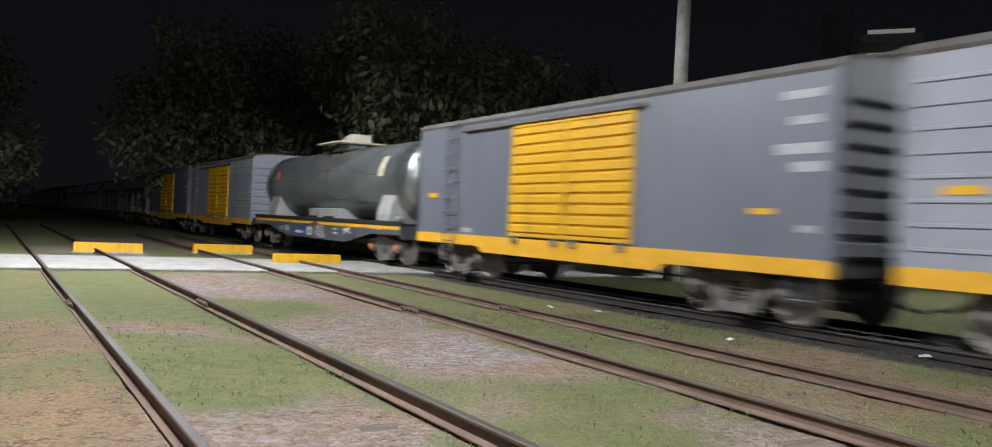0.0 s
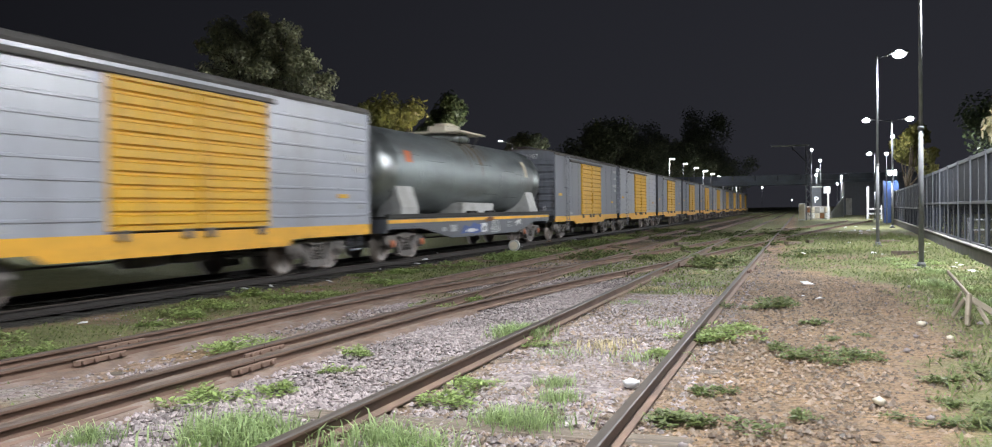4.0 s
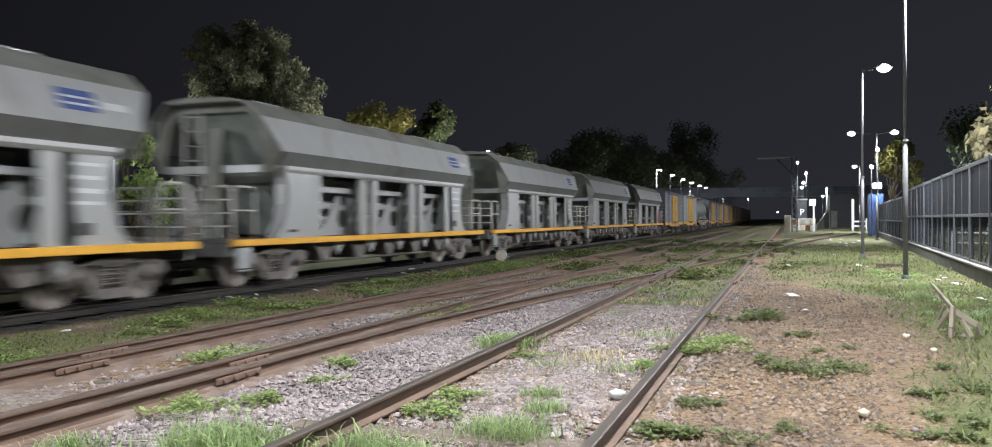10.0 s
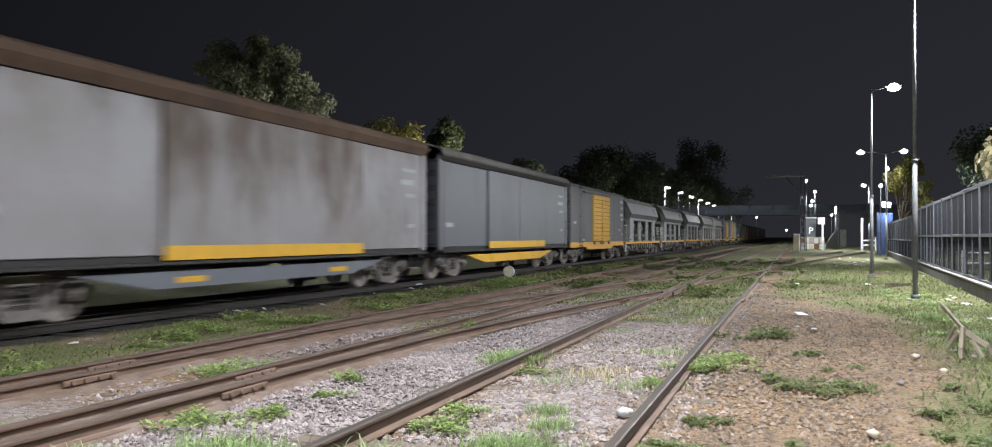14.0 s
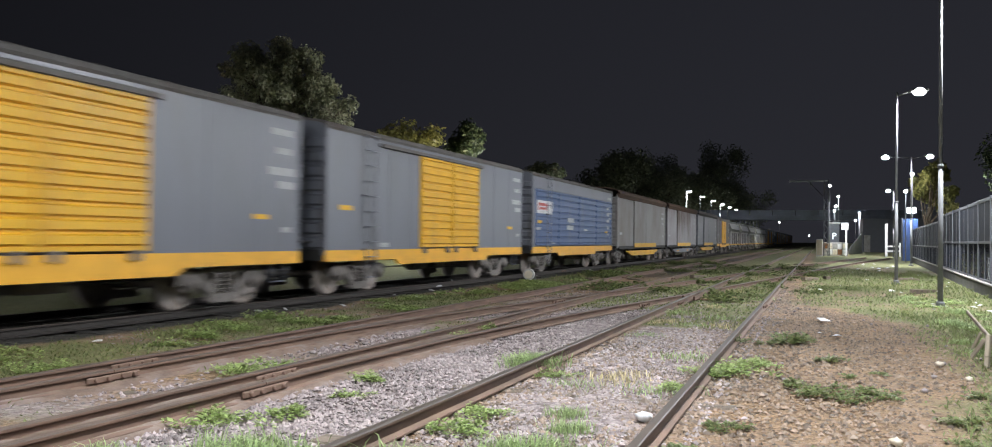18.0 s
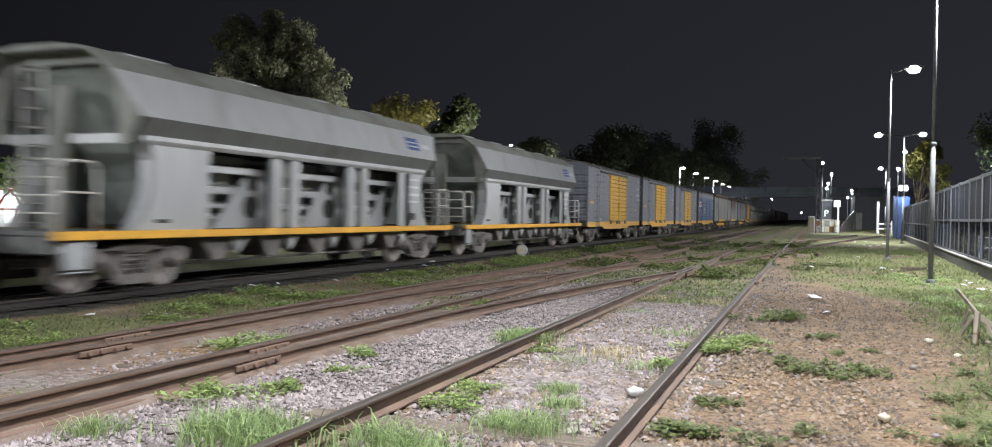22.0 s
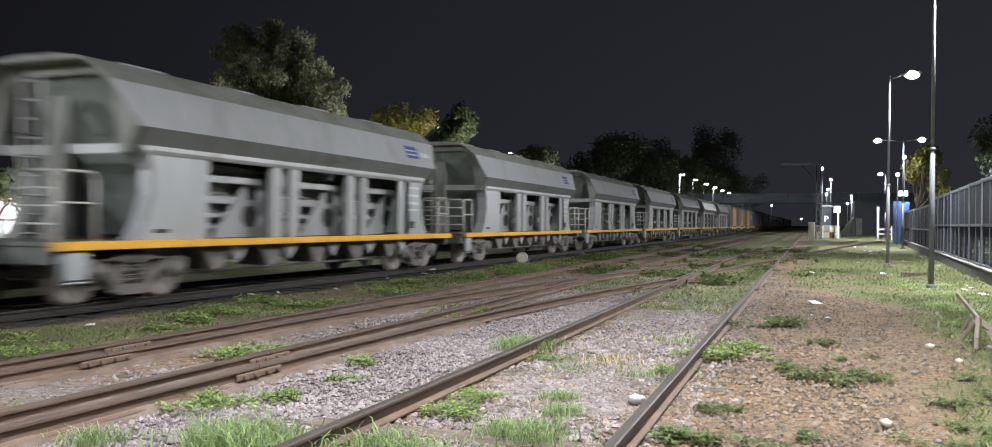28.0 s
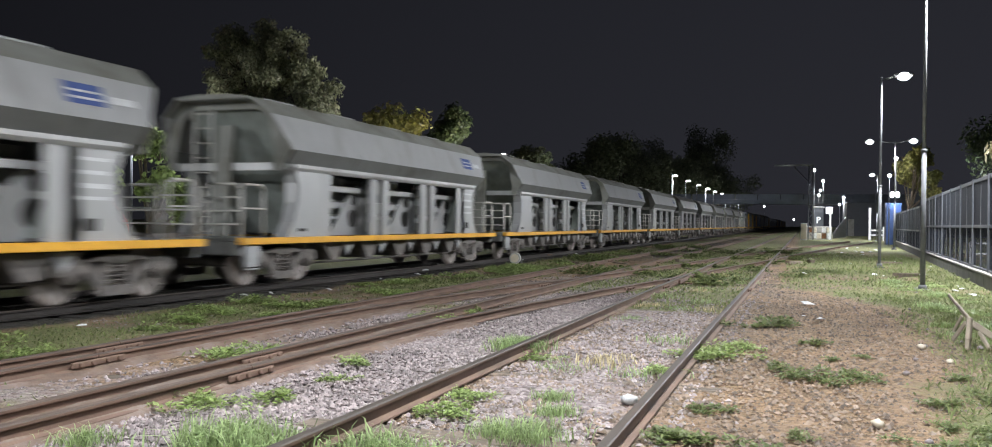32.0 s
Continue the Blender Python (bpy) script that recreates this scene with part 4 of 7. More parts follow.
# ---- far apartment block ----
ab = thing("apartment_building", "far apartment block with lit balconies", "building", pose(-97.0, -70.0, 0, 0, 0, 126), kind="structure")
part("wall", Solid().box(-3.6, 3.6, -5, 5, -0.2, 26.5, 0.05), M_CONCRETE, ab)
for i in range(9):
    part("balcony", Solid().box(-3.3, 3.3, -6.1, -5.0, 2.6 + i * 2.8, 2.8 + i * 2.8, 0.02).box(-3.3, 3.3, -6.1, -6.05, 2.8 + i * 2.8, 3.5 + i * 2.8, 0.01), M_CONCRETE, ab)
    part("window", Solid().box(-2.6, 2.6, -5.05, -5.0, 4.1 + i * 2.8, 4.6 + i * 2.8, 0.01), M_FARWIN if i > 2 else M_SHEET, ab, "balcony window")

part("stair_tower", Solid().box(-1.8, 1.8, -2, 2, -0.2, 29.9, 0.05), M_POST, ab, "dark windowless tower", ab.matrix_basis.inverted() @ pose(-91.9, -74.0, 0, 0, 0, 129))

# ---- overbridge across the line ----
br = thing("footbridge", "long concrete bridge over the tracks with a blue-grey parapet", "bridge", kind="structure")
part("deck", Solid().box(-60, 60, 168, 173, 5.4, 6.2, 0.05), M_PARAPET, br)
for i in range(30):
    part("parapet_panel", Solid().box(-60 + i * 4.0 + 0.06, -56 + i * 4.0 - 0.06, 167.9, 168.02, 6.2, 7.2, 0.02), M_PARAPET, br)
for x in (-40, -20, 9, 24, 44):
    part("pier", Solid().box(x - 0.6, x + 0.6, 169.5, 171.5, -0.2, 5.5, 0.08), M_PARAPET, br)

# ---- platform lamps beyond the train ----
for k in range(11):
    p = thing("platform_lamp", "tall platform lamp with a lit white head", "street lamp", pose(-15.2, 108.0 + 13.0 * k, 0), "platform lamps")
    part("pole", Solid().cyl((0, 0, -0.1), (0, 0, 7.5), 0.09, 0.06, 8), M_POST, p)
    hd = part("lamp_head", Solid().box(-0.1, 0.62, -0.15, 0.15, 7.45, 7.55, 0.03), M_POST, p)
    part("led_panel", Solid().box(0.06, 0.62, -0.17, 0.17, 7.33, 7.445, 0.03), M_LEDGLOW, hd, "glowing white lamp panel")
pf = Solid().box(-22, -14.4, 100, 260, -0.2, 0.95, 0.05)
tagged(new("platform", pf.mesh("platform", M_CONCRETE)), "concrete station platform beyond the train", "platform", kind="structure")

# ---- overhead mast ----
mast = thing("overhead_mast", "dark steel mast with a long bracket arm", "mast", pose(0.70, 95, 0))
for x in (-0.2, 0.2):
    part("column", Solid().box(x - 0.05, x + 0.05, -0.1, 0.1, -0.1, 7.7, 0.01), M_FENCE, mast)
for i in range(12):
    part("lattice", Solid().tube([(-0.2 if i % 2 else 0.2, 0, 0.3 + i * 0.6), (0.2 if i % 2 else -0.2, 0, 0.9 + i * 0.6)], 0.04, 5), M_FENCE, mast)
part("bracket_arm", Solid().box(-3.6, 0.2, -0.07, 0.07, 7.58, 7.74, 0.02), M_GALV, mast)
part("stay", Solid().tube([(-1.7, 0, 7.6), (-0.3, 0, 6.1)], 0.05, 6), M_FENCE, mast)
part("insulator", Solid().cyl((-1.5, 0, 7.58), (-1.5, 0, 7.15), 0.06, n=8), M_FENCE, mast)

# ---- hut with a lettered board, white sign post and barrier beside the mast ----
hut = thing("crossing_hut", "small pale hut with painted blocks beside the mast", "hut", pose(1.4, 98.5, 0))
part("wall", Solid().box(-1.5, 1.45, -0.6, 1.2, -0.1, 1.4, 0.03), M_CONCRETE, hut, "pale blockwork")
for i in range(6):
    for r in range(2):
        part("block", Solid().box(-1.42 + i * 0.47, -1.0 + i * 0.47, -0.66, -0.60, 0.12 + r * 0.62, 0.66 + r * 0.62, 0.02), (M_RUST if (i, r) in ((1, 1), (4, 0)) else (M_CREAM, M_CONCRETE, M_WHITE)[(i + r) % 3]), hut)
part("cabin", Solid().box(-0.4, 0.62, -0.4, 1.0, 1.4, 3.35, 0.03), M_FENCE, hut, "dark cabin")
part("cabin_roof", Solid().box(-0.5, 0.72, -0.5, 1.1, 3.35, 3.48, 0.03), M_CONCRETE, hut)
# the letter is given a glow of its own, with no lamp behind
words("P", 0.95, M_LITWIN, hut, pose(-0.12, -0.42, 1.75) @ REAR, "letter", "white letter, made to glow, on the dark board")
post = thing("white_sign_post", "white post with a small white board", "sign", pose(2.67, 97.5, 0))
part("pole", Solid().box(-0.09, 0.09, -0.06, 0.06, -0.1, 3.4, 0.01), M_WHITE, post)
part("board", Solid().box(-0.46, 0.22, -0.1, -0.06, 2.72, 3.43, 0.01), M_WHITE, post)
cab = thing("relay_cabinet", "pale relay cabinet beside the mast", "cabinet", pose(0.08, 94.0, 0))
part("body", Solid().box(-0.32, 0.3, -0.3, 0.3, -0.05, 1.7, 0.03), M_WHITE, cab)
part("door", Solid().box(-0.28, 0.26, -0.33, -0.3, 0.1, 1.6, 0.01), M_CREAM, cab)
ramp = thing("ramp_railing", "pale mesh railing of a ramp", "railing", pose(3.4, 112, 0, 0, 0, -9))
for i in range(7):
    part("upright", Solid().box(-0.04, 0.04, i * 2.0 - 0.04, i * 2.0 + 0.04, -0.1, 0.6 + 0.33 * i, 0.01), M_GALV, ramp)
part("handrail", Solid().tube([(0, 0, 0.6), (0, 12, 2.6)], 0.05, 6), M_GALV, ramp)
part("infill", Solid().prism([(0, 0.0), (12, 0.0), (12, 2.5), (0, 0.5)], "x", -0.015, 0.015), M_GALV, ramp)
bar = thing("white_barrier", "white post with two white cross rails", "barrier", pose(6.65, 100.0, 0))
part("post", Solid().box(-0.12, 0.12, -0.1, 0.1, -0.1, 3.4, 0.02), M_WHITE, bar)
part("cross_rail", Solid().box(0.1, 1.35, -0.05, 0.05, 0.45, 0.62, 0.02), M_WHITE, bar)
part("cross_rail", Solid().box(0.1, 1.35, -0.05, 0.05, 0.95, 1.12, 0.02), M_WHITE, bar)
part("post", Solid().box(1.25, 1.38, -0.08, 0.08, -0.1, 1.4, 0.02), M_WHITE, bar)
gate = thing("blue_gate_wall", "blue painted sheet wall lit by a strong lamp", "wall", pose(6.55, 77.2, 0))
part("sheet", Solid().box(-0.2, 0.9, -0.06, 0.06, -0.15, 3.35, 0.02), M_FENCEBLUE, gate)
part("post", Solid().box(-0.3, -0.2, -0.08, 0.08, -0.15, 3.4, 0.01), M_FENCE, gate)
part("lamp_housing", Solid().box(0.05, 0.75, -0.25, 0.05, 3.82, 4.25, 0.04).cyl((0.4, 0, 3.3), (0.4, 0, 3.85), 0.05, n=8), M_POST, gate)
part("lamp_glass", Solid().box(0.08, 0.72, -0.30, -0.255, 3.84, 4.23, 0.01), M_LEDGLOW, gate, "glowing lamp glass")
shed = thing("dark_shed", "large dark grey shed under the bridge", "building", pose(9.1, 140, 0), kind="structure")
part("wall", Solid().box(-3.0, 16, 0, 14, -0.2, 5.0, 0.05), M_FENCE, shed)
part("door", Solid().box(-2.8, -1.95, -0.06, 0, -0.1, 2.5, 0.01), M_CONCRETE, shed)

rl = thing("street_railing", "white two-rail street railing behind the fence", "railing", pose(5.1, 31.6, 0))
for i in range(5):
    part("post", Solid().box(i * 1.4 - 0.035, i * 1.4 + 0.035, -0.03, 0.03, -0.1, 0.98, 0.008), M_WHITE, rl)
for z in (0.59, 0.92):
    part("rail", Solid().box(-0.05, 5.7, -0.075, -0.035, z - 0.025, z + 0.025, 0.008), M_WHITE, rl)
ba = thing("striped_strut_pair", "pair of slanted white-banded struts behind the fence", "barrier", pose(5.82, 31.2, 0))
for q in (0.0, 0.2):
    strut = part("strut", Solid().tube([(q - 0.06, 0, -0.05), (q + 0.44, 0, 1.9)], 0.022, 8), M_FENCE, ba)
    for i in range(7):
        za = 0.85 + i * 0.15
        part("band", Solid().tube([(q - 0.06 + 0.5 * (za + 0.05) / 1.95, 0, za), (q - 0.06 + 0.5 * (za + 0.14) / 1.95, 0, za + 0.09)], 0.028, 8), M_WHITE, strut)

# other lights far down the line, each on its pole
for x, y, z in ((2.33, 118, 7.1), (6.08, 150, 6.0), (5.84, 160, 5.1), (1.87, 110, 5.6), (1.83, 118, 5.3), (1.05, 96.6, 7.2), (-8.5, 210, 5.8), (-2.9, 300, 3.4), (6.0, 66.0, 6.1), (6.2, 73.0, 5.3)):
    p = thing("distant_lamp", "distant lamp on a thin pole", "street lamp", pose(x, y, 0), "distant lamps")
    part("pole", Solid().cyl((0, 0, -0.1), (0, 0, z), 0.05, 0.04, 6), M_POST, p)
    # ball grows with distance, to stand for the lamp's glare
    part("lamp_head", Solid().ball((0, -0.05, z + 0.05), 0.10 + y * 0.0005, 6), M_LEDFAR, p, "glowing white lamp")

# ---- square behind the train ----
fl = thing("floodlight_mast", "tall mast, blackened as if unlit, with a lit floodlight", "street lamp", pose(-24.6, -5.54, 0))
# pole kept black so that the floodlight beside it does not show on it
part("pole", Solid().cyl((0, 0, -0.1), (0, 0, 6.85), 0.08, 0.06, 12), M_BLACK, fl)
hd = part("lamp_head", Solid().box(-0.3, 0.85, -0.3, 0.3, 6.85, 7.05, 0.05), M_POST, fl)
part("led_panel", Solid().box(-0.22, 0.8, -0.26, 0.26, 6.76, 6.846, 0.01), M_LEDGLOW, hd, "glowing white lamp panel")
cp = thing("concrete_pole", "thick concrete line pole", "pole", pose(-17.2, -19.2, 0))
part("shaft", Solid().cyl((0, 0, -0.2), (0, 0, 11.5), 0.24, 0.17, 16), M_CONCRETE, cp)
part("cross_arm", Solid().box(-0.9, 0.9, -0.06, 0.06, 10.4, 10.52, 0.01), M_CONCRETE, cp)
for i, (a, b) in enumerate((((-17.9, -19.2, 10.55), (-62, -36, 10.0)), ((-17.2, -19.2, 10.55), (-61, -36.5, 10.0)), ((-16.5, -19.2, 10.55), (-60, -37, 10.0)))):
    a, b = Vector(a), Vector(b)
    sag = [a.lerp(b, q / 12) - Vector((0, 0, 1.4 * (1 - (q / 6 - 1) ** 2))) for q in range(13)]
    cbl = new("overhead_cable", Solid().tube(sag, 0.018, 5).mesh("overhead_cable", M_BLACK))
    tagged(cbl, "thin black cable strung from the concrete pole", "cable", "overhead cables")
st = thing("white_shop_front", "lit white shop front with a red stripe across the square", "building", pose(-34.0, -6.0, 0), kind="structure")
part("wall", Solid().box(-6, 0, -9, 12, -0.2, 4.6, 0.05), M_CONCRETE, st)
part("stripe", Solid().box(0, 0.06, -8, 11, 2.5, 2.75, 0.01), M_RED, st)
for i in range(6):
    part("lit_pane", Solid().box(0, 0.05, -7.6 + i * 3.1, -5.2 + i * 3.1, 0.5, 2.2, 0.01), M_LITWIN, st, "lit shop window")
part("canopy", Solid().box(0, 1.6, -8.6, 11.4, 3.0, 3.2, 0.02), M_WHITE, st)
pl = thing("climbing_frame", "red metal climbing frame of a playground", "playground frame", pose(-30.5, 29.0, 0))
for i in range(7):
    a = [(math.cos(t) * 1.6, -3 + i * 1.0, math.sin(t) * 2.2) for t in (math.pi * q / 10 for q in range(11))]
    part("hoop", Solid().tube(a, 0.04, 6), M_RED, pl)
for q in (2, 4, 5, 6, 8):
    t = math.pi * q / 10
    part("rung", Solid().tube([(math.cos(t) * 1.6, -3, math.sin(t) * 2.2), (math.cos(t) * 1.6, 3, math.sin(t) * 2.2)], 0.035, 6), M_RED, pl)
kw = thing("white_kiosk", "low white lit kiosk beside the playground", "building", pose(-36.5, 30.0, 0))
part("wall", Solid().box(-2, 0, -4, 4, -0.1, 2.4, 0.05), M_WHITE, kw)
for i in range(3):
    part("lit_pane", Solid().box(0, 0.04, -3.4 + i * 2.4, -1.8 + i * 2.4, 0.6, 1.9, 0.01), M_LITWIN, kw, "lit window")
# unseen poles for the two lamps added in the square
lp = thing("square_lamp", "unseen lamp added beside the small trees beyond the train", "street lamp", pose(-24.7, 27.3, 0))
part("pole", Solid().cyl((0, 0, -0.1), (0, 0, 5.8), 0.06, 0.05, 10), M_FENCE, lp)
part("lamp_head", Solid().box(-0.1, 0.7, -0.15, 0.15, 5.72, 5.85, 0.03), M_POST, lp)
lp = thing("square_lamp", "unseen lamp added in the square beyond the train", "street lamp", pose(-33.4, 33.4, 0))
part("pole", Solid().cyl((0, 0, -0.1), (0, 0, 7.2), 0.09, 0.06, 10), M_POST, lp)
part("lamp_head", Solid().box(-0.2, 0.8, -0.2, 0.2, 7.1, 7.25, 0.03), M_POST, lp)
for x, y, z, mm in ((-21.5, 65.5, 6.9, M_LEDFAR), (-29.0, 90.0, 7.3, M_LEDFAR), (-26.0, 100.0, 7.0, M_AMBER), (-33.0, 23.0, 8.6, M_LEDFAR)):
    p = thing("distant_lamp", "distant street lamp on a bracket beyond the train", "street lamp", pose(x, y, 0), "distant lamps")
    part("pole", Solid().cyl((0, 0, -0.1), (0, 0, z - 0.3), 0.07, 0.05, 8).tube([(0, 0, z - 0.3), (-0.9, 0, z)], 0.035, 6), M_POST, p)
    part("lamp_head", Solid().box(-1.12, -0.85, -0.08, 0.08, z - 0.05, z + 0.03, 0.02), mm, p, "glowing lamp")

# ---- the goods train: local y runs with the train, local x = + faces the yard, z = 0 on the rail ----
WHEEL_R = 0.46
WHEELS = []


def wheelset_mesh():
    s = Solid()
    for sx in (-1, 1):
        a = sx * 0.80
        s.lathe_x([(a, 0.10), (a, 0.17), (a + sx * 0.025, 0.19), (a + sx * 0.02, 0.37), (a, 0.395), (a, 0.49), (a + sx * 0.035, 0.485), (a + sx * 0.045, WHEEL_R),
                   (a + sx * 0.135, WHEEL_R - 0.012), (a + sx * 0.135, 0.40), (a + sx * 0.075, 0.375), (a + sx * 0.07, 0.19), (a + sx * 0.14, 0.16), (a + sx * 0.15, 0.09)], 0, 0, 24)
        for k in range(4):
            t = k * math.pi / 2 + 0.4
            s.cyl((a + sx * 0.06, 0.29 * math.cos(t), 0.29 * math.sin(t)), (a + sx * 0.085, 0.29 * math.cos(t), 0.29 * math.sin(t)), 0.03, n=6)
    s.cyl((-1.05, 0, 0), (1.05, 0, 0), 0.075, n=12)
    return s.mesh("wheelset", M_WHEEL)


WHEELSET = wheelset_mesh()


def sideframe_mesh():
    """Cast frame with its arched ends and the window for the springs."""
    s = Solid()
    top = [(-1.22, 0.06), (-1.22, 0.16), (-1.0, 0.21), (-0.62, 0.20), (-0.3, 0.27), (0.3, 0.27), (0.62, 0.20), (1.0, 0.21), (1.22, 0.16), (1.22, 0.06)]
    for k in (-1, 1):
        s.prism([(k * y, z) for y, z in ((1.20, -0.02), (1.22, 0.17), (1.0, 0.22), (0.60, 0.20), (0.66, 0.03))], "x", -0.07, 0.07)
        s.prism([(k * y, z) for y, z in ((0.72, 0.10), (0.60, 0.20), (0.26, -0.20), (0.34, -0.30))], "x", -0.065, 0.065)
        s.prism([(k * y, z) for y, z in ((0.36, -0.18), (0.29, 0.20), (0.20, 0.20), (0.26, -0.22))], "x", -0.06, 0.06)
        s.cyl((0.02, k * 0.915, 0), (0.12, k * 0.915, 0), 0.15, 0.13, 14)
    s.prism([(-0.62, 0.19), (-0.3, 0.28), (0.3, 0.28), (0.62, 0.19), (0.3, 0.17), (-0.3, 0.17)], "x", -0.08, 0.08)
    s.prism([(-0.42, -0.30), (-0.30, -0.20), (0.30, -0.20), (0.42, -0.30), (0.28, -0.35), (-0.28, -0.35)], "x", -0.08, 0.08)
    return s.mesh("sideframe", M_BOGIE)


def spring_mesh():
    s = Solid()
    for y in (-0.14, 0.0, 0.14):
        pts = [(0.055 * math.cos(a), y + 0.055 * math.sin(a), -0.19 + 0.32 * a / (2 * math.pi * 4.5)) for a in (2 * math.pi * 4.5 * i / 36 for i in range(37))]
        s.tube(pts, 0.014, 4)
    s.box(-0.08, 0.08, -0.22, 0.22, 0.13, 0.19, 0.01)
    return s.mesh("spring", M_BOGIE)


def cap_mesh(material):
    s = Solid().lathe_x([(0.0, 0.10), (0.03, 0.10), (0.05, 0.085), (0.055, 0.03), (0.065, 0.028), (0.065, 0.0)], 0, 0, 12)
    return s.mesh("axle_cap", material)


SIDEFRAME, SPRING = sideframe_mesh(), spring_mesh()
CAP_PLAIN, CAP_ORANGE = cap_mesh(M_BOGIE), cap_mesh(M_CAP)
BOLSTER = Solid().box(-1.12, 1.12, -0.2, 0.2, 0.0, 0.22, 0.03).box(-0.35, 0.35, -0.3, 0.3, 0.2, 0.34, 0.02).cyl((0, 0, 0.3), (0, 0, 0.42), 0.2, n=14) \
    .box(-0.9, 0.9, -0.62, -0.56, -0.12, -0.06).box(-0.9, 0.9, 0.56, 0.62, -0.12, -0.06).mesh("bogie", M_BOGIE)


def bogie(wagon, y, orange=False):
    b = part("bogie", BOLSTER, M_BOGIE, wagon, at=pose(0, y, WHEEL_R))
    for sx in (-1, 1):
        part("sideframe", SIDEFRAME, M_BOGIE, b, at=pose(sx * 1.12, 0, 0, 0, 0, 0 if sx > 0 else 180))
        part("spring", SPRING, M_BOGIE, b, at=pose(sx * 1.12, 0, 0))
        for k in (-1, 1):
            part("axle_cap", CAP_ORANGE if orange else CAP_PLAIN, M_CAP, b, "orange painted axle cap" if orange else "",
                 pose(sx * 1.23, k * 0.915, 0, 0, 0, 0 if sx > 0 else 180))
    for k in (-1, 1):
        w = part("wheelset", WHEELSET, M_WHEEL, b, at=pose(0, k * 0.915, 0))
        WHEELS.append((w, k * 0.915))
    return b


def coupler_mesh():
    s = Solid().box(-0.09, 0.09, -0.5, 0.02, 0.80, 0.98, 0.02).box(-0.16, 0.16, 0.0, 0.16, 0.74, 1.04, 0.04)
    s.prism([(-0.16, 0.14), (-0.16, 0.36), (-0.06, 0.42), (-0.02, 0.30), (0.05, 0.24), (0.16, 0.30), (0.2, 0.18), (0.14, 0.1)], "z", 0.76, 1.02)
    return s.mesh("coupler", M_BOGIE)


COUPLER = coupler_mesh()
HOSE = Solid().tube([(0.38, -0.1, 0.82), (0.38, 0.02, 0.74), (0.37, 0.12, 0.55), (0.33, 0.25, 0.42), (0.27, 0.40, 0.37), (0.2, 0.53, 0.37)], 0.028, 7).mesh("air_hose", M_RUBBER)


def running_gear(w, L, centre, orange=False):
    half = L / 2
    bogie(w, half - centre, orange)
    bogie(w, -half + centre, orange)
    for k in (0, 180):
        part("coupler", COUPLER, M_BOGIE, w, at=pose(0, 0, 0, 0, 0, k) @ pose(0, half, 0))
        part("air_hose", HOSE, M_RUBBER, w, at=pose(0, 0, 0, 0, 0, k) @ pose(0, half, 0))


def ladder_mesh(z0, z1, width=0.48, pitch=0.345, step=0.42, off=0.07):
    s = Solid()
    for y in (-width / 2, width / 2):
        s.box(off, off + 0.012, y - 0.028, y + 0.028, z0, z1, 0.003)
        for z in (z0 + 0.2, (z0 + z1) / 2, z1 - 0.1):
            s.box(0.0, off, y - 0.02, y + 0.02, z - 0.02, z + 0.02)
    if step:
        s.tube([(off, -width / 2 + 0.04, z0), (off, -width / 2 + 0.06, z0 - step), (off, width / 2 - 0.06, z0 - step), (off, width / 2 - 0.04, z0)], 0.016, 6)
    return s


def ladder(w, material, m, z0, z1, width=0.48, pitch=0.345, step=0.42, off=0.07):
    lad = part("ladder", ladder_mesh(z0, z1, width, pitch, step, off), material, w, at=m)
    rung = Solid().cyl((off + 0.02, -width / 2 - 0.03, 0), (off + 0.02, width / 2 + 0.03, 0), 0.014, n=6).mesh("rung", material)
    for i in range(int((z1 - z0 - 0.1) / pitch) + 1):
        part("rung", rung, material, lad, at=pose(0, 0, z1 - 0.06 - i * pitch))
    return lad


def roof_profile(w, z0, rise, n=12, thick=0.05):
    up = [(w * math.cos(a), z0 + rise * math.sin(a) ** 0.7) for a in (math.pi * i / n for i in range(n + 1))]
    low = [(x * 0.985, z - thick) for x, z in reversed(up)]
    return up + low


def bars(w, rows, x, material, name="lettering_bar", label=""):
    """Writing that cannot be read, as plain bars: (y from, y to, z from, z to)."""
    for y0, y1, z0, z1 in rows:
        part(name, Solid().box(x, x + 0.004, y0, y1, z0, z1), material, w, label)


def corrugated(width, z0, z1, rows, depth, flat=0.35):
    """Side section of a pressed sheet: (offset, height) going up."""
    pitch = (z1 - z0) / rows
    pts = []
    for i in range(rows):
        z = z0 + i * pitch
        pts += [(0, z), (0, z + pitch * 0.10), (depth, z + pitch * 0.24), (depth, z + pitch * 0.80), (0, z + pitch * 0.94)]
    pts.append((0, z1))
    return pts


def pressed_end(half_w, z0, z1, rows=8, depth=0.075):
    """End wall with lying corrugations; faces -y."""
    pts = corrugated(0, z0, z1, rows, depth)
    prof = [(-d, z) for d, z in pts] + [(0.06, z1), (0.06, z0)]
    s = Solid().prism(prof, "x", -half_w + 0.06, half_w - 0.06)
    for sx in (-1, 1):
        s.box(sx * (half_w - 0.07), sx * half_w, -0.05, 0.06, z0 - 0.1, z1 + 0.1, 0.01)
    return s


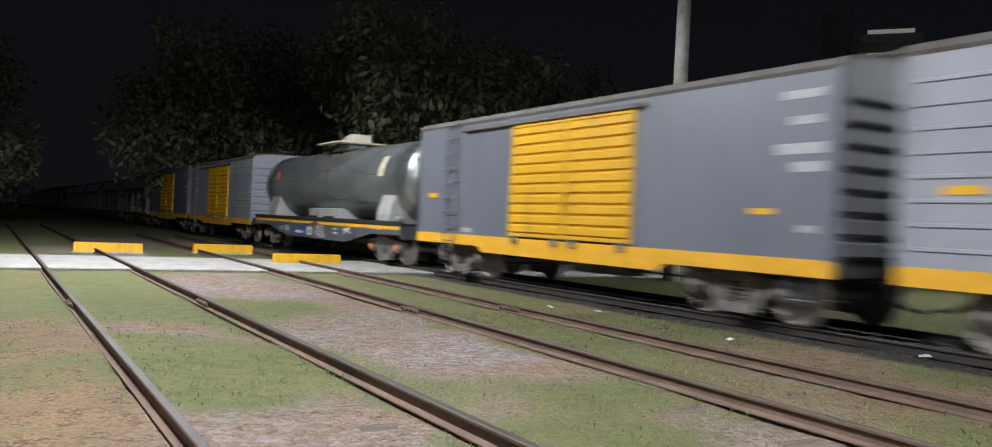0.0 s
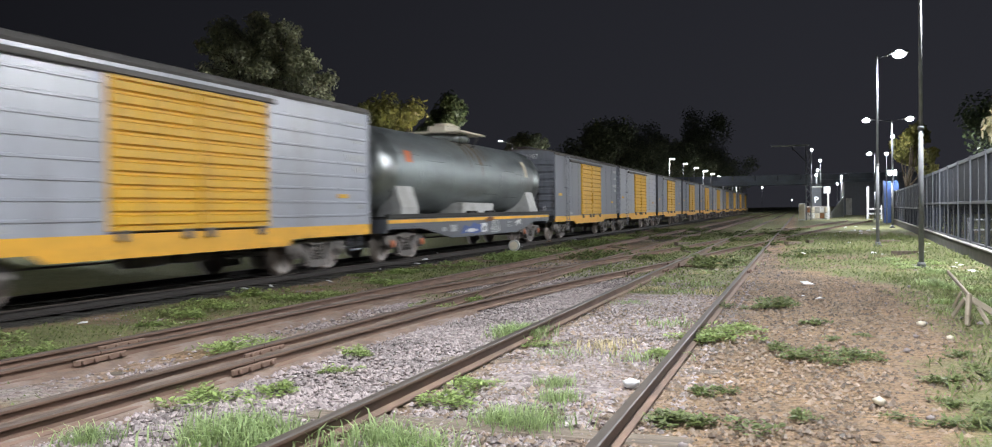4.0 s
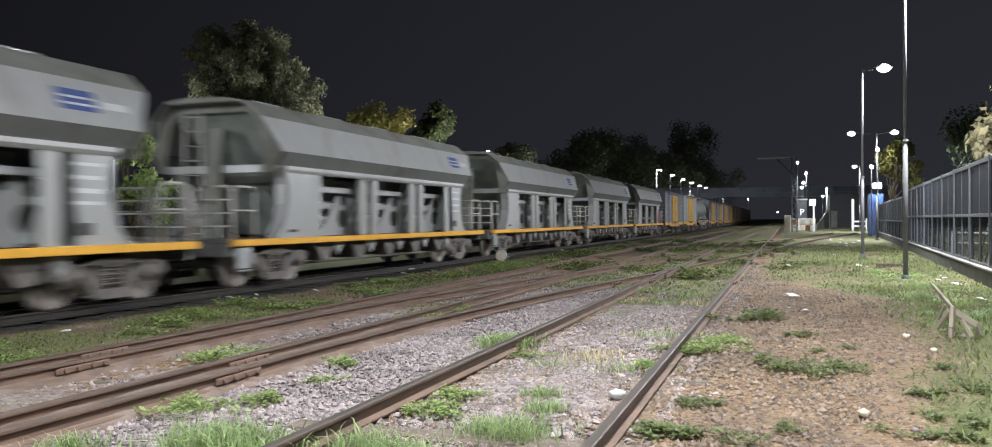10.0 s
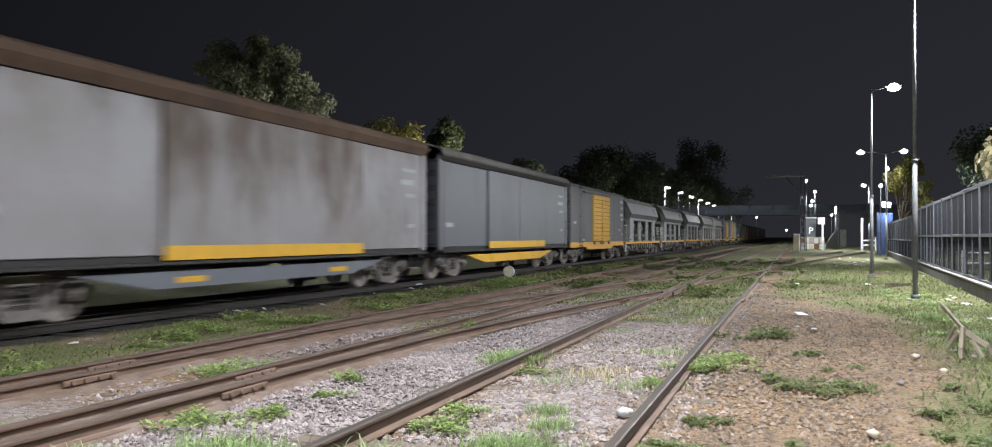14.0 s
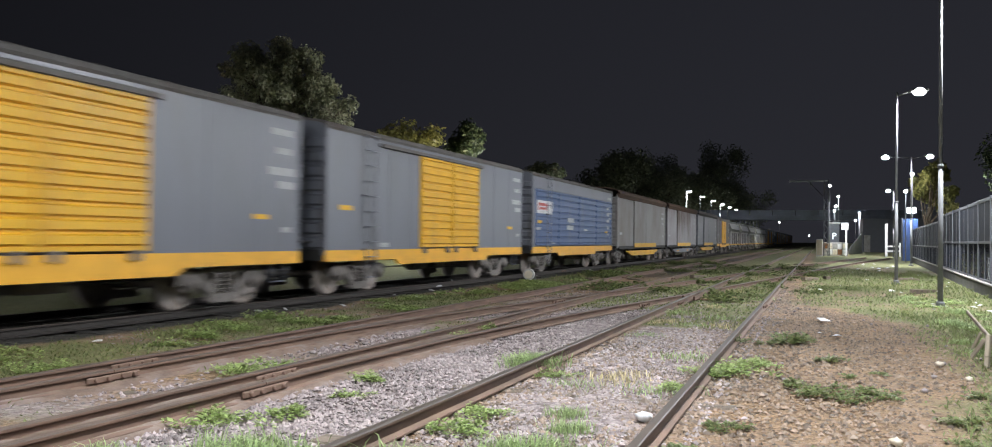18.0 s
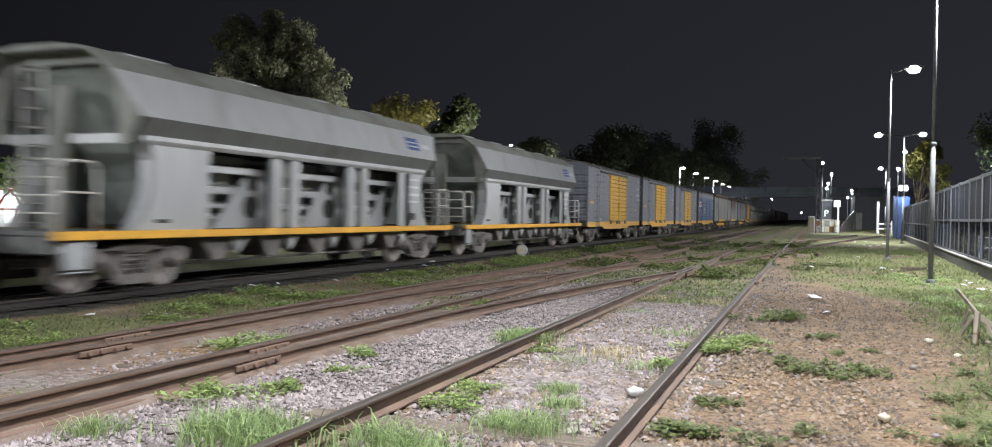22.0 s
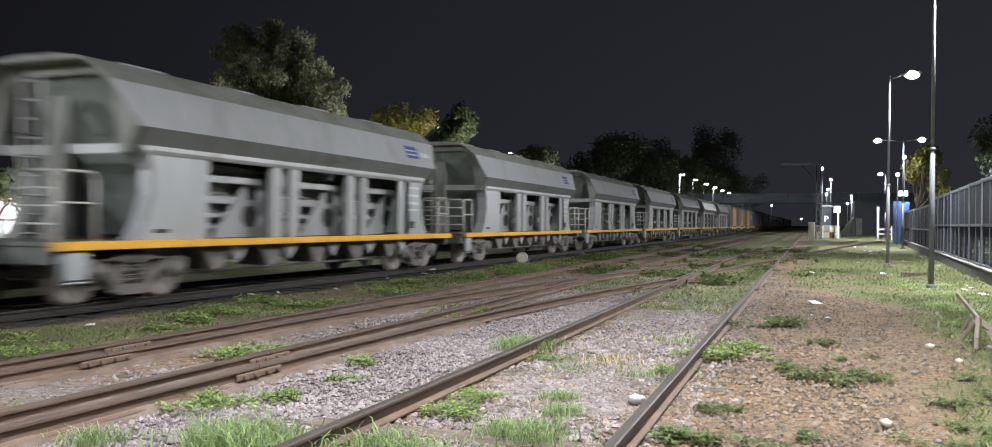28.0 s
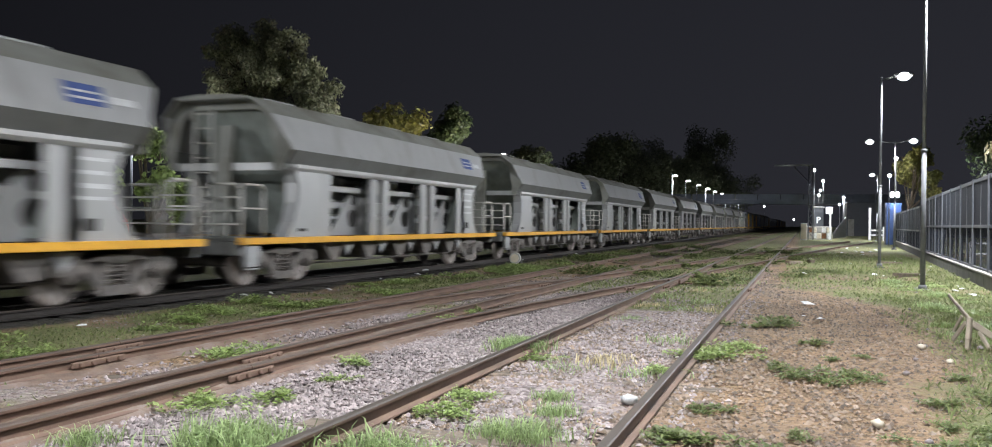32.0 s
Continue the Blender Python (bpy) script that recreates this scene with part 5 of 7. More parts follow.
def pressed_door(y0, y1, z0, z1, rows=11, depth=0.05):
    """A door leaf with lying corrugations in a flat frame; faces +x."""
    pts = corrugated(0, z0 + 0.06, z1 - 0.06, rows, depth, 0.3)
    prof = [(d, z) for d, z in pts] + [(-0.03, z1 - 0.06), (-0.03, z0 + 0.06)]
    s = Solid().prism(prof, "y", y0 + 0.06, y1 - 0.06)
    s.box(-0.03, 0.035, y0, y0 + 0.07, z0, z1, 0.008).box(-0.03, 0.035, y1 - 0.07, y1, z0, z1, 0.008)
    s.box(-0.03, 0.035, y0 + 0.07, y1 - 0.07, z0, z0 + 0.07, 0.008).box(-0.03, 0.035, y0 + 0.07, y1 - 0.07, z1 - 0.07, z1, 0.008)
    return s


def turned(m):
    return pose(0, 0, 0, 0, 0, 180) @ m


def boxcar(L=12.85, ribbed=False, doors=None, body=None, number="", label="", blue=False, shade_roof=None):
    """Covered goods wagon."""
    body, doors, roofm = body or M_GREY, doors or M_YELLOW, shade_roof or M_ROOF
    w = thing("covered_wagon", label, "freight wagon", group="wagons of the goods train")
    half, hw = L / 2, 1.46
    z0, z1 = 0.98, 3.62
    r = -half
    d0, d1 = r + 4.58, r + 8.66
    # side walls in fields, so that the doorway is an opening
    for k in (0, 180):
        m = pose(0, 0, 0, 0, 0, k)
        if blue:
            fields = ((-half, -half + 0.30, z0, z1), (half - 0.12, half, z0, z1), (-half + 0.30, half - 0.12, 3.14, z1))
        else:
            fields = ((-half, d0, z0, z1), (d1, half, z0, z1), (d0, d1, 3.42, z1))
        for ya, yb, za, zb in fields:
            part("side_wall", Solid().box(hw - 0.05, hw, ya, yb, za, zb, 0.012), body, w, at=m)
        part("lining", Solid().box(hw - 0.12, hw - 0.06, -half + 0.3, half - 0.12, z0, 3.42), body, w, at=m)
        for y in () if ribbed or blue else (-half + 2.9, d0 - 0.55, d1 + 1.4, d1 + 2.8):
            part("sheet_seam", Solid().box(hw, hw + 0.006, y - 0.02, y + 0.02, z0 + 0.02, z1 - 0.02), body, w, at=m)
        for y in (-half + 0.03, half - 0.03):
            part("corner_post", Solid().box(hw, hw + 0.02, y - 0.03, y + 0.03, z0, z1 + 0.02, 0.005), body, w, at=m)
    if ribbed and not blue:
        for k in (0, 180):
            for i in range(8):
                z = z0 + 0.24 + i * 0.29
                for ya, yb in ((-half + 0.15, -half + 1.45), (-half + 1.55, -half + 2.95), (-half + 3.05, d0 - 0.15), (d1 + 0.15, d1 + 1.35), (d1 + 1.45, d1 + 2.7), (d1 + 2.8, half - 0.15)):
                    q = Solid().box(hw, hw + 0.022, ya, yb, z - 0.028, z + 0.028, 0.012)
                    part("side_rib", q, body, w, at=pose(0, 0, 0, 0, 0, k))
    # ends
    end_m = M_END if body is M_GREY else body
    end = pressed_end(hw, 1.0, 3.42).mesh("end_wall", end_m)
    gable = Solid().prism(roof_profile(hw - 0.03, 3.60, 0.20)[:13] + [(-hw + 0.03, 3.30), (hw - 0.03, 3.30)], "y", -0.02, 0.05).mesh("gable", end_m)
    for k in (0, 180):
        part("end_wall", end, body, w, at=pose(0, 0, 0, 0, 0, k) @ pose(0, -half + 0.02, 0))
        part("gable", gable, body, w, at=pose(0, 0, 0, 0, 0, k) @ pose(0, -half + 0.0, 0))
    roof = Solid().prism(roof_profile(hw + 0.03, z1, 0.22), "y", -half - 0.03, half + 0.03)
    part("roof", roof, roofm, w, "dark weathered sheet roof")
    rib = Solid().prism(roof_profile(hw + 0.04, z1 + 0.004, 0.228), "y", -0.025, 0.025).mesh("roof_rib", roofm)
    for i in range(9):
        part("roof_rib", rib, roofm, w, at=pose(0, -half + (i + 0.5) * L / 9, 0))
    walk_s = Solid()
    for i in range(3):
        walk_s.box(-0.3 + i * 0.21, -0.12 + i * 0.21, -half + 0.1, half - 0.1, 3.92, 3.96, 0.005)
    for i in range(8):
        y = -half + 0.4 + i * (L - 0.8) / 7
        walk_s.box(-0.28, 0.28, y - 0.03, y + 0.03, 3.82, 3.925)
    part("roof_walkway", walk_s, roofm, w)
    # sills: shallow at the ends, deep in the middle
    for k in (0, 180):
        zt = z0 + 0.02
        s = Solid().prism([(-half, 0.76), (-half, zt), (half, zt), (half, 0.76), (d1 + 0.9, 0.76), (d1 + 0.65, 0.63), (d0 - 1.15, 0.63), (d0 - 1.4, 0.76)], "x", hw - 0.03, hw + 0.012)
        part("side_sill", s, M_SILL, w, "yellow painted side sill", pose(0, 0, 0, 0, 0, k))
    # doors
    if blue:
        for k in (0, 180):
            n, y0 = 4, -half + 0.32
            step = (L - 0.46) / n
            for i in range(n):
                q = pressed_door(y0 + i * step, y0 + (i + 1) * step - 0.02, 1.04, 3.13, 8, 0.03)
                part("door", q, M_BLUE, w, "faded blue pressed door leaf", pose(0, 0, 0, 0, 0, k) @ pose(hw - 0.02, 0, 0))
        part("notice_board", Solid().box(hw + 0.03, hw + 0.045, -half + 0.37, -half + 2.35, 2.24, 2.72, 0.004), M_WHITE, w, "white notice board")
        for y, yy, z, zz in ((0.50, 0.62, 2.34, 2.64), (0.7, 1.5, 2.52, 2.62), (0.7, 1.45, 2.38, 2.47), (1.55, 1.75, 2.36, 2.62)):
            part("notice_bar", Solid().box(hw + 0.045, hw + 0.05, -half + y, -half + yy, z, zz), M_RED, w, "red bar of writing")
        bars(w, [(half - 1.25, half - 0.75, 2.72, 2.84), (half - 1.2, half - 0.8, 2.42, 2.58), (half - 1.25, half - 0.7, 2.12, 2.26), (half - 1.15, half - 0.8, 1.78, 1.94), (half - 1.1, half - 0.8, 1.5, 1.58),
                 (-half + 4.6, -half + 5.6, 1.98, 2.16), (-half + 4.55, -half + 5.5, 1.68, 1.86), (-half + 7.3, -half + 7.9, 1.66, 1.74), (-half + 0.4, -half + 0.95, 1.62, 1.72)], hw + 0.012, M_DIMWHITE)
    else:
        mid = (d0 + d1) / 2
        leaf_a = pressed_door(d0, mid - 0.02, 1.04, 3.40).mesh("door", doors)
        leaf_b = pressed_door(mid + 0.02, d1, 1.04, 3.40).mesh("door", doors)
        for k in (0, 180):
            m = pose(0, 0, 0, 0, 0, k)
            for leaf in (leaf_a, leaf_b):
                dr = part("door", leaf, doors, w, "yellow corrugated sliding door", m @ pose(hw + 0.01, 0, 0))
            part("door_rail", Solid().box(hw - 0.01, hw + 0.09, d0 - 2.2, d1 + 0.2, 3.40, 3.49, 0.01), roofm, w, at=m)
            for y in (d0 + 0.25, mid - 0.3, mid + 0.3, d1 - 0.25):
                part("door_roller", Solid().box(hw, hw + 0.07, y - 0.09, y + 0.09, 0.90, 1.06, 0.015).cyl((hw + 0.02, y, 0.93), (hw + 0.09, y, 0.93), 0.05, n=10), M_BOGIE, w, at=m)
            part("door_latch", Solid().box(hw + 0.06, hw + 0.10, mid - 0.04, mid + 0.04, 1.5, 2.0, 0.01).cyl((hw + 0.1, mid - 0.15, 1.72), (hw + 0.1, mid + 0.15, 1.72), 0.015, n=6), doors, w, at=m)
    # ladders, at the corner that faces the yard and at the other one across
    ladder(w, body, pose(hw, -half + 1.86, 0), 0.80, 3.66)
    ladder(w, body, pose(0, 0, 0, 0, 0, 180) @ pose(hw, -half + 1.86, 0), 0.80, 3.66)
    # plates and lettering
    part("placard", Solid().box(hw + 0.002, hw + 0.012, -half + 0.57, -half + 1.08, 1.87, 1.98, 0.002), M_DIMWHITE if body is M_GREY_DULL else M_YELLOW, w, "small painted placard")
    part("placard", Solid().box(hw + 0.002, hw + 0.012, half - 1.5, half - 1.05, 1.60, 1.69, 0.002), M_YELLOW, w, "yellow placard")
    bars(w, [(half - 0.95, half - 0.25, 3.22, 3.34), (half - 0.8, half - 0.3, 2.86, 2.98), (half - 1.05, half - 0.2, 2.45, 2.60), (half - 0.75, half - 0.2, 2.2, 2.34),
             (half - 0.6, half - 0.3, 1.36, 1.46), (-half + 2.4, -half + 2.85, 1.06, 1.16)], hw + 0.002, M_DIMWHITE)
    if number:
        words(number, 0.27, M_WHITE, w, pose(-0.05, -half - 0.075, 3.43) @ REAR, label="white wagon number")
    else:
        part("lettering_bar", Solid().box(-0.1, 0.75, -half - 0.062, -half - 0.055, 3.44, 3.62), M_DIMWHITE, w)
    # underframe
    part("underframe", Solid().box(-0.22, 0.22, -half, half, 0.72, 1.0, 0.01).box(-1.40, 1.40, -half, -half + 0.14, 0.78, 1.0).box(-1.40, 1.40, half - 0.14, half, 0.78, 1.0)
         .box(-1.4, 1.4, -half, half, 0.99, 1.02).box(-1.35, 1.35, -2.1, -1.95, 0.70, 1.0).box(-1.35, 1.35, 1.95, 2.1, 0.70, 1.0), M_BLACK, w)
    part("brake_cylinder", Solid().cyl((0.55, -0.55, 0.58), (0.55, 0.35, 0.58), 0.19, n=14).box(0.3, 0.8, 0.6, 1.35, 0.42, 0.72, 0.03), M_BOGIE, w)
    part("brake_rod", Solid().cyl((0.5, -half + 2.9, 0.52), (0.5, half - 2.9, 0.52), 0.022, n=6), M_BOGIE, w)
    part("step", Solid().tube([(1.38, half - 0.35, 0.8), (1.38, half - 0.35, 0.42), (1.38, half - 0.8, 0.42), (1.38, half - 0.8, 0.8)], 0.018, 6), body, w)
    part("handbrake_wheel", Solid().cyl((0.75, -half - 0.10, 1.0), (0.75, -half - 0.10, 2.2), 0.02, n=6).box(0.35, 1.15, -half - 0.35, -half - 0.02, 1.16, 1.20), M_BLACK, w)
    running_gear(w, L, 1.95)
    return w


def long_wagon(L=14.75, body=None, plate=None, lower=None, label=""):
    """Sliding-wall wagon: flush panels under an overhanging roof, a deep truss below."""
    body, plate, lower = body or M_GREY_DARK, plate or M_YELLOW, lower or M_YELLOW
    w = thing("sliding_wall_wagon", label, "freight wagon", group="wagons of the goods train")
    half, hw = L / 2, 1.50
    r = -half
    for k in (0, 180):
        m = pose(0, 0, 0, 0, 0, k)
        for i, (a, b) in enumerate(((r + 0.35, r + 4.15), (r + 4.15, r + 11.0), (r + 11.0, half - 0.35))):
            off = 0.05 if i == 1 else 0.0
            s = Solid().box(hw - 0.05 + off, hw + off, a + 0.012, b - 0.012, 0.96, 3.46, 0.015)
            if i == 1:
                s.box(hw + off, hw + off + 0.006, (a + b) / 2 - 0.02, (a + b) / 2 + 0.02, 0.98, 3.44)
            p = part("side_panel", s, M_RUSTHEAVY if i == 1 and body is M_RUSTY else body, w, at=m)
        part("panel_plate", Solid().box(hw + 0.052, hw + 0.066, r + 4.2, r + 10.95, 0.88, 1.12, 0.004), plate, w, "yellow bottom plate", m)
        part("panel_rail", Solid().box(hw - 0.02, hw + 0.10, r + 0.1, half - 0.1, 0.80, 0.86, 0.01), M_BLACK, w, at=m)
        part("corner_post", Solid().box(hw - 0.12, hw + 0.01, r, r + 0.33, 0.9, 3.5, 0.02), body, w, at=m)
        part("corner_post", Solid().box(hw - 0.12, hw + 0.01, half - 0.33, half, 0.9, 3.5, 0.02), body, w, at=m)
        part("truss", Solid().prism([(r + 2.4, 0.70), (r + 4.1, 0.42), (r + 10.6, 0.42), (r + 12.3, 0.70)], "x", hw - 0.12, hw - 0.04), lower, w, "truss plate below the floor", m if k == 0 else m)
        for y in (r + 4.6, r + 9.6):
            part("truss_plate", Solid().box(hw - 0.038, hw - 0.03, y, y + 0.75, 0.50, 0.60), M_YELLOW, w, "yellow plate", m)
        # eave strip; its black stands for the shaded recess below the roof
        part("roof_gutter", Solid().prism([(hw - 0.06, 3.48), (hw + 0.02, 3.48), (hw + 0.10, 3.62), (hw + 0.10, 3.68), (hw - 0.06, 3.66)], "y", -half + 0.1, half - 0.1), M_ROOFRUST if body in (M_RUSTY, M_GREY_WORN) else M_BLACK, w, at=m)
    end = pressed_end(hw, 0.98, 3.5, 6, 0.05).mesh("end_wall", body)
    for k in (0, 180):
        part("end_wall", end, body, w, at=pose(0, 0, 0, 0, 0, k) @ pose(0, -half + 0.06, 0))
    part("roof", Solid().prism(roof_profile(hw + 0.12, 3.66, 0.36), "y", -half + 0.05, half - 0.05), M_ROOFRUST if body in (M_RUSTY, M_GREY_WORN) else M_ROOF, w, "curved overhanging roof")
    part("underframe", Solid().box(-0.25, 0.25, -half, half, 0.68, 0.96, 0.01).box(-1.46, 1.46, -half, half, 0.86, 0.97).box(-1.4, 1.4, -half, -half + 0.15, 0.7, 0.97).box(-1.4, 1.4, half - 0.15, half, 0.7, 0.97), M_BLACK, w)
    bars(w, [(half - 1.5, half - 0.75, 2.95, 3.05), (half - 1.6, half - 0.8, 2.62, 2.76), (half - 1.35, half - 0.75, 2.3, 2.4), (half - 1.2, half - 0.8, 1.5, 1.6)], hw + 0.003, M_DIMWHITE)
    bars(w, [(r + 0.55, r + 1.1, 1.55, 1.68)], hw + 0.003, M_DIMWHITE)
    part("lettering_bar", Solid().box(0.35, 1.1, -half - 0.015, -half - 0.008, 3.24, 3.38), M_DIMWHITE, w)
    part("brake_cylinder", Solid().cyl((0.5, -0.4, 0.55), (0.5, 0.5, 0.55), 0.19, n=12), M_BOGIE, w)
    part("step", Solid().tube([(1.38, r + 0.3, 0.8), (1.38, r + 0.3, 0.42), (1.38, r + 0.75, 0.42), (1.38, r + 0.75, 0.8)], 0.018, 6), body, w)
    part("step", Solid().tube([(1.38, half - 0.3, 0.8), (1.38, half - 0.3, 0.42), (1.38, half - 0.75, 0.42), (1.38, half - 0.75, 0.8)], 0.018, 6), body, w)
    running_gear(w, L, 1.8)
    return w


def hopper_wagon(L=13.95, label="", patch=False):
    """Covered hopper: sloping hood, recessed bays with round holes, end platforms with hand rails."""
    w = thing("hopper_wagon", label, "freight wagon", group="wagons of the goods train")
    half = L / 2
    r = -half
    X0, X1 = 1.36, 1.46
    bays = ((3.30, 5.20), (6.15, 8.10), (9.05, 11.0))
    for k in (0, 180):
        m = pose(0, 0, 0, 0, 0, k)
        # end panels with the scooped outer edge
        scoop = [(1.55, 0.95), (1.80, 1.25), (1.95, 1.65), (1.95, 2.05), (1.82, 2.36)]
        for sgn in (1, -1):
            prof = [(sgn * (r + d), z) for d, z in scoop] + [(sgn * (r + 3.30), 2.36), (sgn * (r + 3.30), 0.95)]
            part("end_panel", Solid().prism(prof, "x", X0 - 0.03, X0), M_HOPPER, w, at=m)
            edge_s = Solid()
            pts = [(0, sgn * (r + d), z) for d, z in scoop]
            for a, b in zip(pts, pts[1:]):
                ya, yb = a[1], b[1]
                edge_s.add([(X0 - 0.28, ya, a[2]), (X0 + 0.01, ya, a[2]), (X0 + 0.01, yb, b[2]), (X0 - 0.28, yb, b[2])], [(0, 1, 2, 3)])
                edge_s.add([(X0 - 0.28, ya + sgn * 0.03, a[2]), (X0 + 0.01, ya + sgn * 0.03, a[2]), (X0 + 0.01, yb + sgn * 0.03, b[2]), (X0 - 0.28, yb + sgn * 0.03, b[2])], [(0, 1, 2, 3)])
            part("panel_flange", edge_s, M_HOPPER, w, at=m)
        # posts between the bays
        for a, b in ((5.20, 5.52), (5.83, 6.15), (8.10, 8.42), (8.73, 9.05), (11.0, 11.30)):
            if k == 180:
                a, b = L - b, L - a
            part("bay_post", Solid().box(X0 - 0.10, X0, r + a, r + b, 0.95, 2.30, 0.01), M_HOPPER, w, at=m)
        # bays: holed bracing plate over the rear part, shelves, back darkened for its shade
        for a, b in bays:
            if k == 180:
                a, b = L - b, L - a
            wide = b - a
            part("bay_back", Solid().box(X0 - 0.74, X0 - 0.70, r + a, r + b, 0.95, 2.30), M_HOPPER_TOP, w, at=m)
            plate = [(r + a + q * wide, z) for q, z in ((0.34, 0.95), (0.42, 1.12), (0.54, 1.34), (0.64, 1.56), (0.77, 1.80), (0.86, 1.95), (1.22, 1.95), (1.22, 0.95))]
            part("bracing_plate", Solid().prism(plate, "x", X0 - 0.46, X0 - 0.42), M_HOPPER, w, "grey bracing plate with round holes", m)
            for z, t, front in ((1.95, 0.12, 0.30), (1.58, 0.13, 0.465), (1.32, 0.07, 0.465), (1.12, 0.05, 0.465)):
                part("bay_shelf", Solid().prism([(X0 - 0.70, z + 0.05), (X0 - front, z), (X0 - front, z + t), (X0 - 0.70, z + t + 0.05)], "y", r + a, r + b + 0.1), M_HOPPER, w, at=m)
            for q, cz, cr in ((0.93, 1.345, 0.215), (0.955, 1.79, 0.14)):
                cy = r + a + q * wide
                oval = lambda rad: [(cy + 1.1 * rad * math.cos(t), cz + rad * math.sin(t)) for t in (2 * math.pi * i / 20 for i in range(20))]
                # black disc laid on the plate, for the darkness inside a hole
                part("bay_hole", Solid().prism(oval(cr), "x", X0 - 0.422, X0 - 0.410), M_BLACK, w, "black disc in place of a round hole", at=m)
        # narrow slots between paired posts, with cross plates
        for a, b in ((5.52, 5.83), (8.42, 8.73)):
            if k == 180:
                a, b = L - b, L - a
            # slot back, with the slot's shade in its colour
            part("slot_back", Solid().box(X0 - 0.38, X0 - 0.34, r + a, r + b, 0.95, 2.30), M_HOPPER_SHADE, w, at=m)
            for z in (1.02, 1.48, 1.94):
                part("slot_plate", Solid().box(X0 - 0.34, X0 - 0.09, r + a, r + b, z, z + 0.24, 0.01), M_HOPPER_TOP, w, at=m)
        # ledge, hood's lower face with shade in its colour, and pale upper face
        part("ledge", Solid().prism([(X0 - 0.12, 2.30), (X0 + 0.02, 2.30), (X0 + 0.06, 2.36), (X0 + 0.06, 2.43), (X0 - 0.12, 2.45)], "y", r + 1.82, half - 1.82), M_HOPPER, w, at=m)
        part("hood_under", Solid().prism([(X0 - 0.06, 2.43), (X0 + 0.03, 2.43), (X1 + 0.10, 2.70), (X1 + 0.04, 2.72)], "y", r + 1.55, half - 1.55), M_HOPPER_SHADE, w, at=m)
        for name, xa, za, da, xb, zb, db, mm in (("hood_side", X1 + 0.10, 2.70, 1.50, 1.30, 3.38, 1.12, M_HOPPER), ("hood_top", 1.30, 3.38, 1.12, 0.86, 3.72, 0.98, M_HOPPER_TOP)):
            q = [(xa, r + da, za), (xa, half - da, za), (xb, half - db, zb), (xb, r + db, zb)]
            q += [(x - 0.04, y, z - 0.01) for x, y, z in q]
            part(name, Solid().add(q, [(0, 1, 2, 3), (7, 6, 5, 4), (0, 4, 5, 1), (1, 5, 6, 2), (2, 6, 7, 3), (3, 7, 4, 0)]), mm, w, at=m)
        part("side_sill", Solid().box(X0 - 0.02, X0 + 0.10, -half, half, 0.82, 0.95, 0.01), M_SILL, w, "yellow painted side sill", m)
        # chutes below the floor
        for i, d in enumerate((3.3, 5.0, 6.7, 8.4, 10.1)):
            s = Solid().prism([(r + d, 0.80), (r + d + 0.85, 0.80), (r + d + 0.62, 0.42), (r + d + 0.35, 0.40)], "x", 0.45, 1.20)
            part("chute", s, M_BOGIE, w, at=m)
            s = Solid().prism([(r + d + 0.80, 0.80), (r + d + 1.28, 0.78), (r + d + 0.98, 0.50)], "x", 1.22, 1.25)
            part("chute_gusset", s, M_HOPPER, w, "pale gusset plate", m)
        # logo and small lettering near the leading end
        if k == 0:
            part("logo_plate", Solid().add([(0, 0, 0), (0, 0.72, 0), (0, 0.72, 0.34), (0, 0, 0.34)], [(0, 1, 2, 3)]).add([(-0.01, 0, 0), (-0.01, 0.72, 0), (-0.01, 0.72, 0.34), (-0.01, 0, 0.34)], [(3, 2, 1, 0)]),
                 M_LOGOBLUE, w, "blue logo patch", pose(X1 + 0.033, half - 3.05, 2.90, 0, -22.4, 0))
            for q in range(2):
                part("logo_bar", Solid().box(0.0, 0.006, 0.06, 0.66, 0.085 + q * 0.11, 0.12 + q * 0.11), M_WHITE, w, at=pose(X1 + 0.033, half - 3.05, 2.90, 0, -22.4, 0))
            part("lettering_bar", Solid().box(0.0, 0.006, 0.82, 1.35, 0.08, 0.20), M_WHITE, w, at=pose(X1 + 0.033, half - 3.05, 2.90, 0, -22.4, 0))
            bars(w, [(half - 2.75, half - 2.1, 2.12, 2.17), (half - 2.75, half - 2.15, 1.92, 1.98), (half - 2.7, half - 2.1, 1.72, 1.79), (half - 2.75, half - 2.1, 1.55, 1.60)], X0 + 0.002, M_WHITE)
            part("data_plate", Solid().box(X0 + 0.001, X0 + 0.01, half - 2.62, half - 2.36, 1.10, 1.28), M_BLACK, w)
            part("data_plate", Solid().box(X0 + 0.001, X0 + 0.01, r + 2.0, r + 2.3, 1.06, 1.12), M_BLACK, w)
            if patch:
                part("overpaint_patch", Solid().cyl((X0 + 0.001, half - 2.0, 1.45), (X0 + 0.008, half - 2.0, 1.45), 0.62, n=22), M_MAROON, w, "round maroon overpaint")
    # roof
    roof = Solid().prism([(-0.86, 3.68), (-0.86, 3.72), (-0.35, 3.78), (0.35, 3.78), (0.86, 3.72), (0.86, 3.68)], "y", r + 0.98, half - 0.98)
    roof.box(-0.28, 0.28, r + 1.3, half - 1.3, 3.78, 3.82, 0.01)
    part("roof", roof, M_HOPPER_TOP, w)
    for i in range(4):
        y = r + 2.9 + i * 2.75
        part("roof_hatch", Solid().box(-0.34, 0.34, y - 0.55, y + 0.55, 3.82, 3.88, 0.03), M_HOPPER, w)
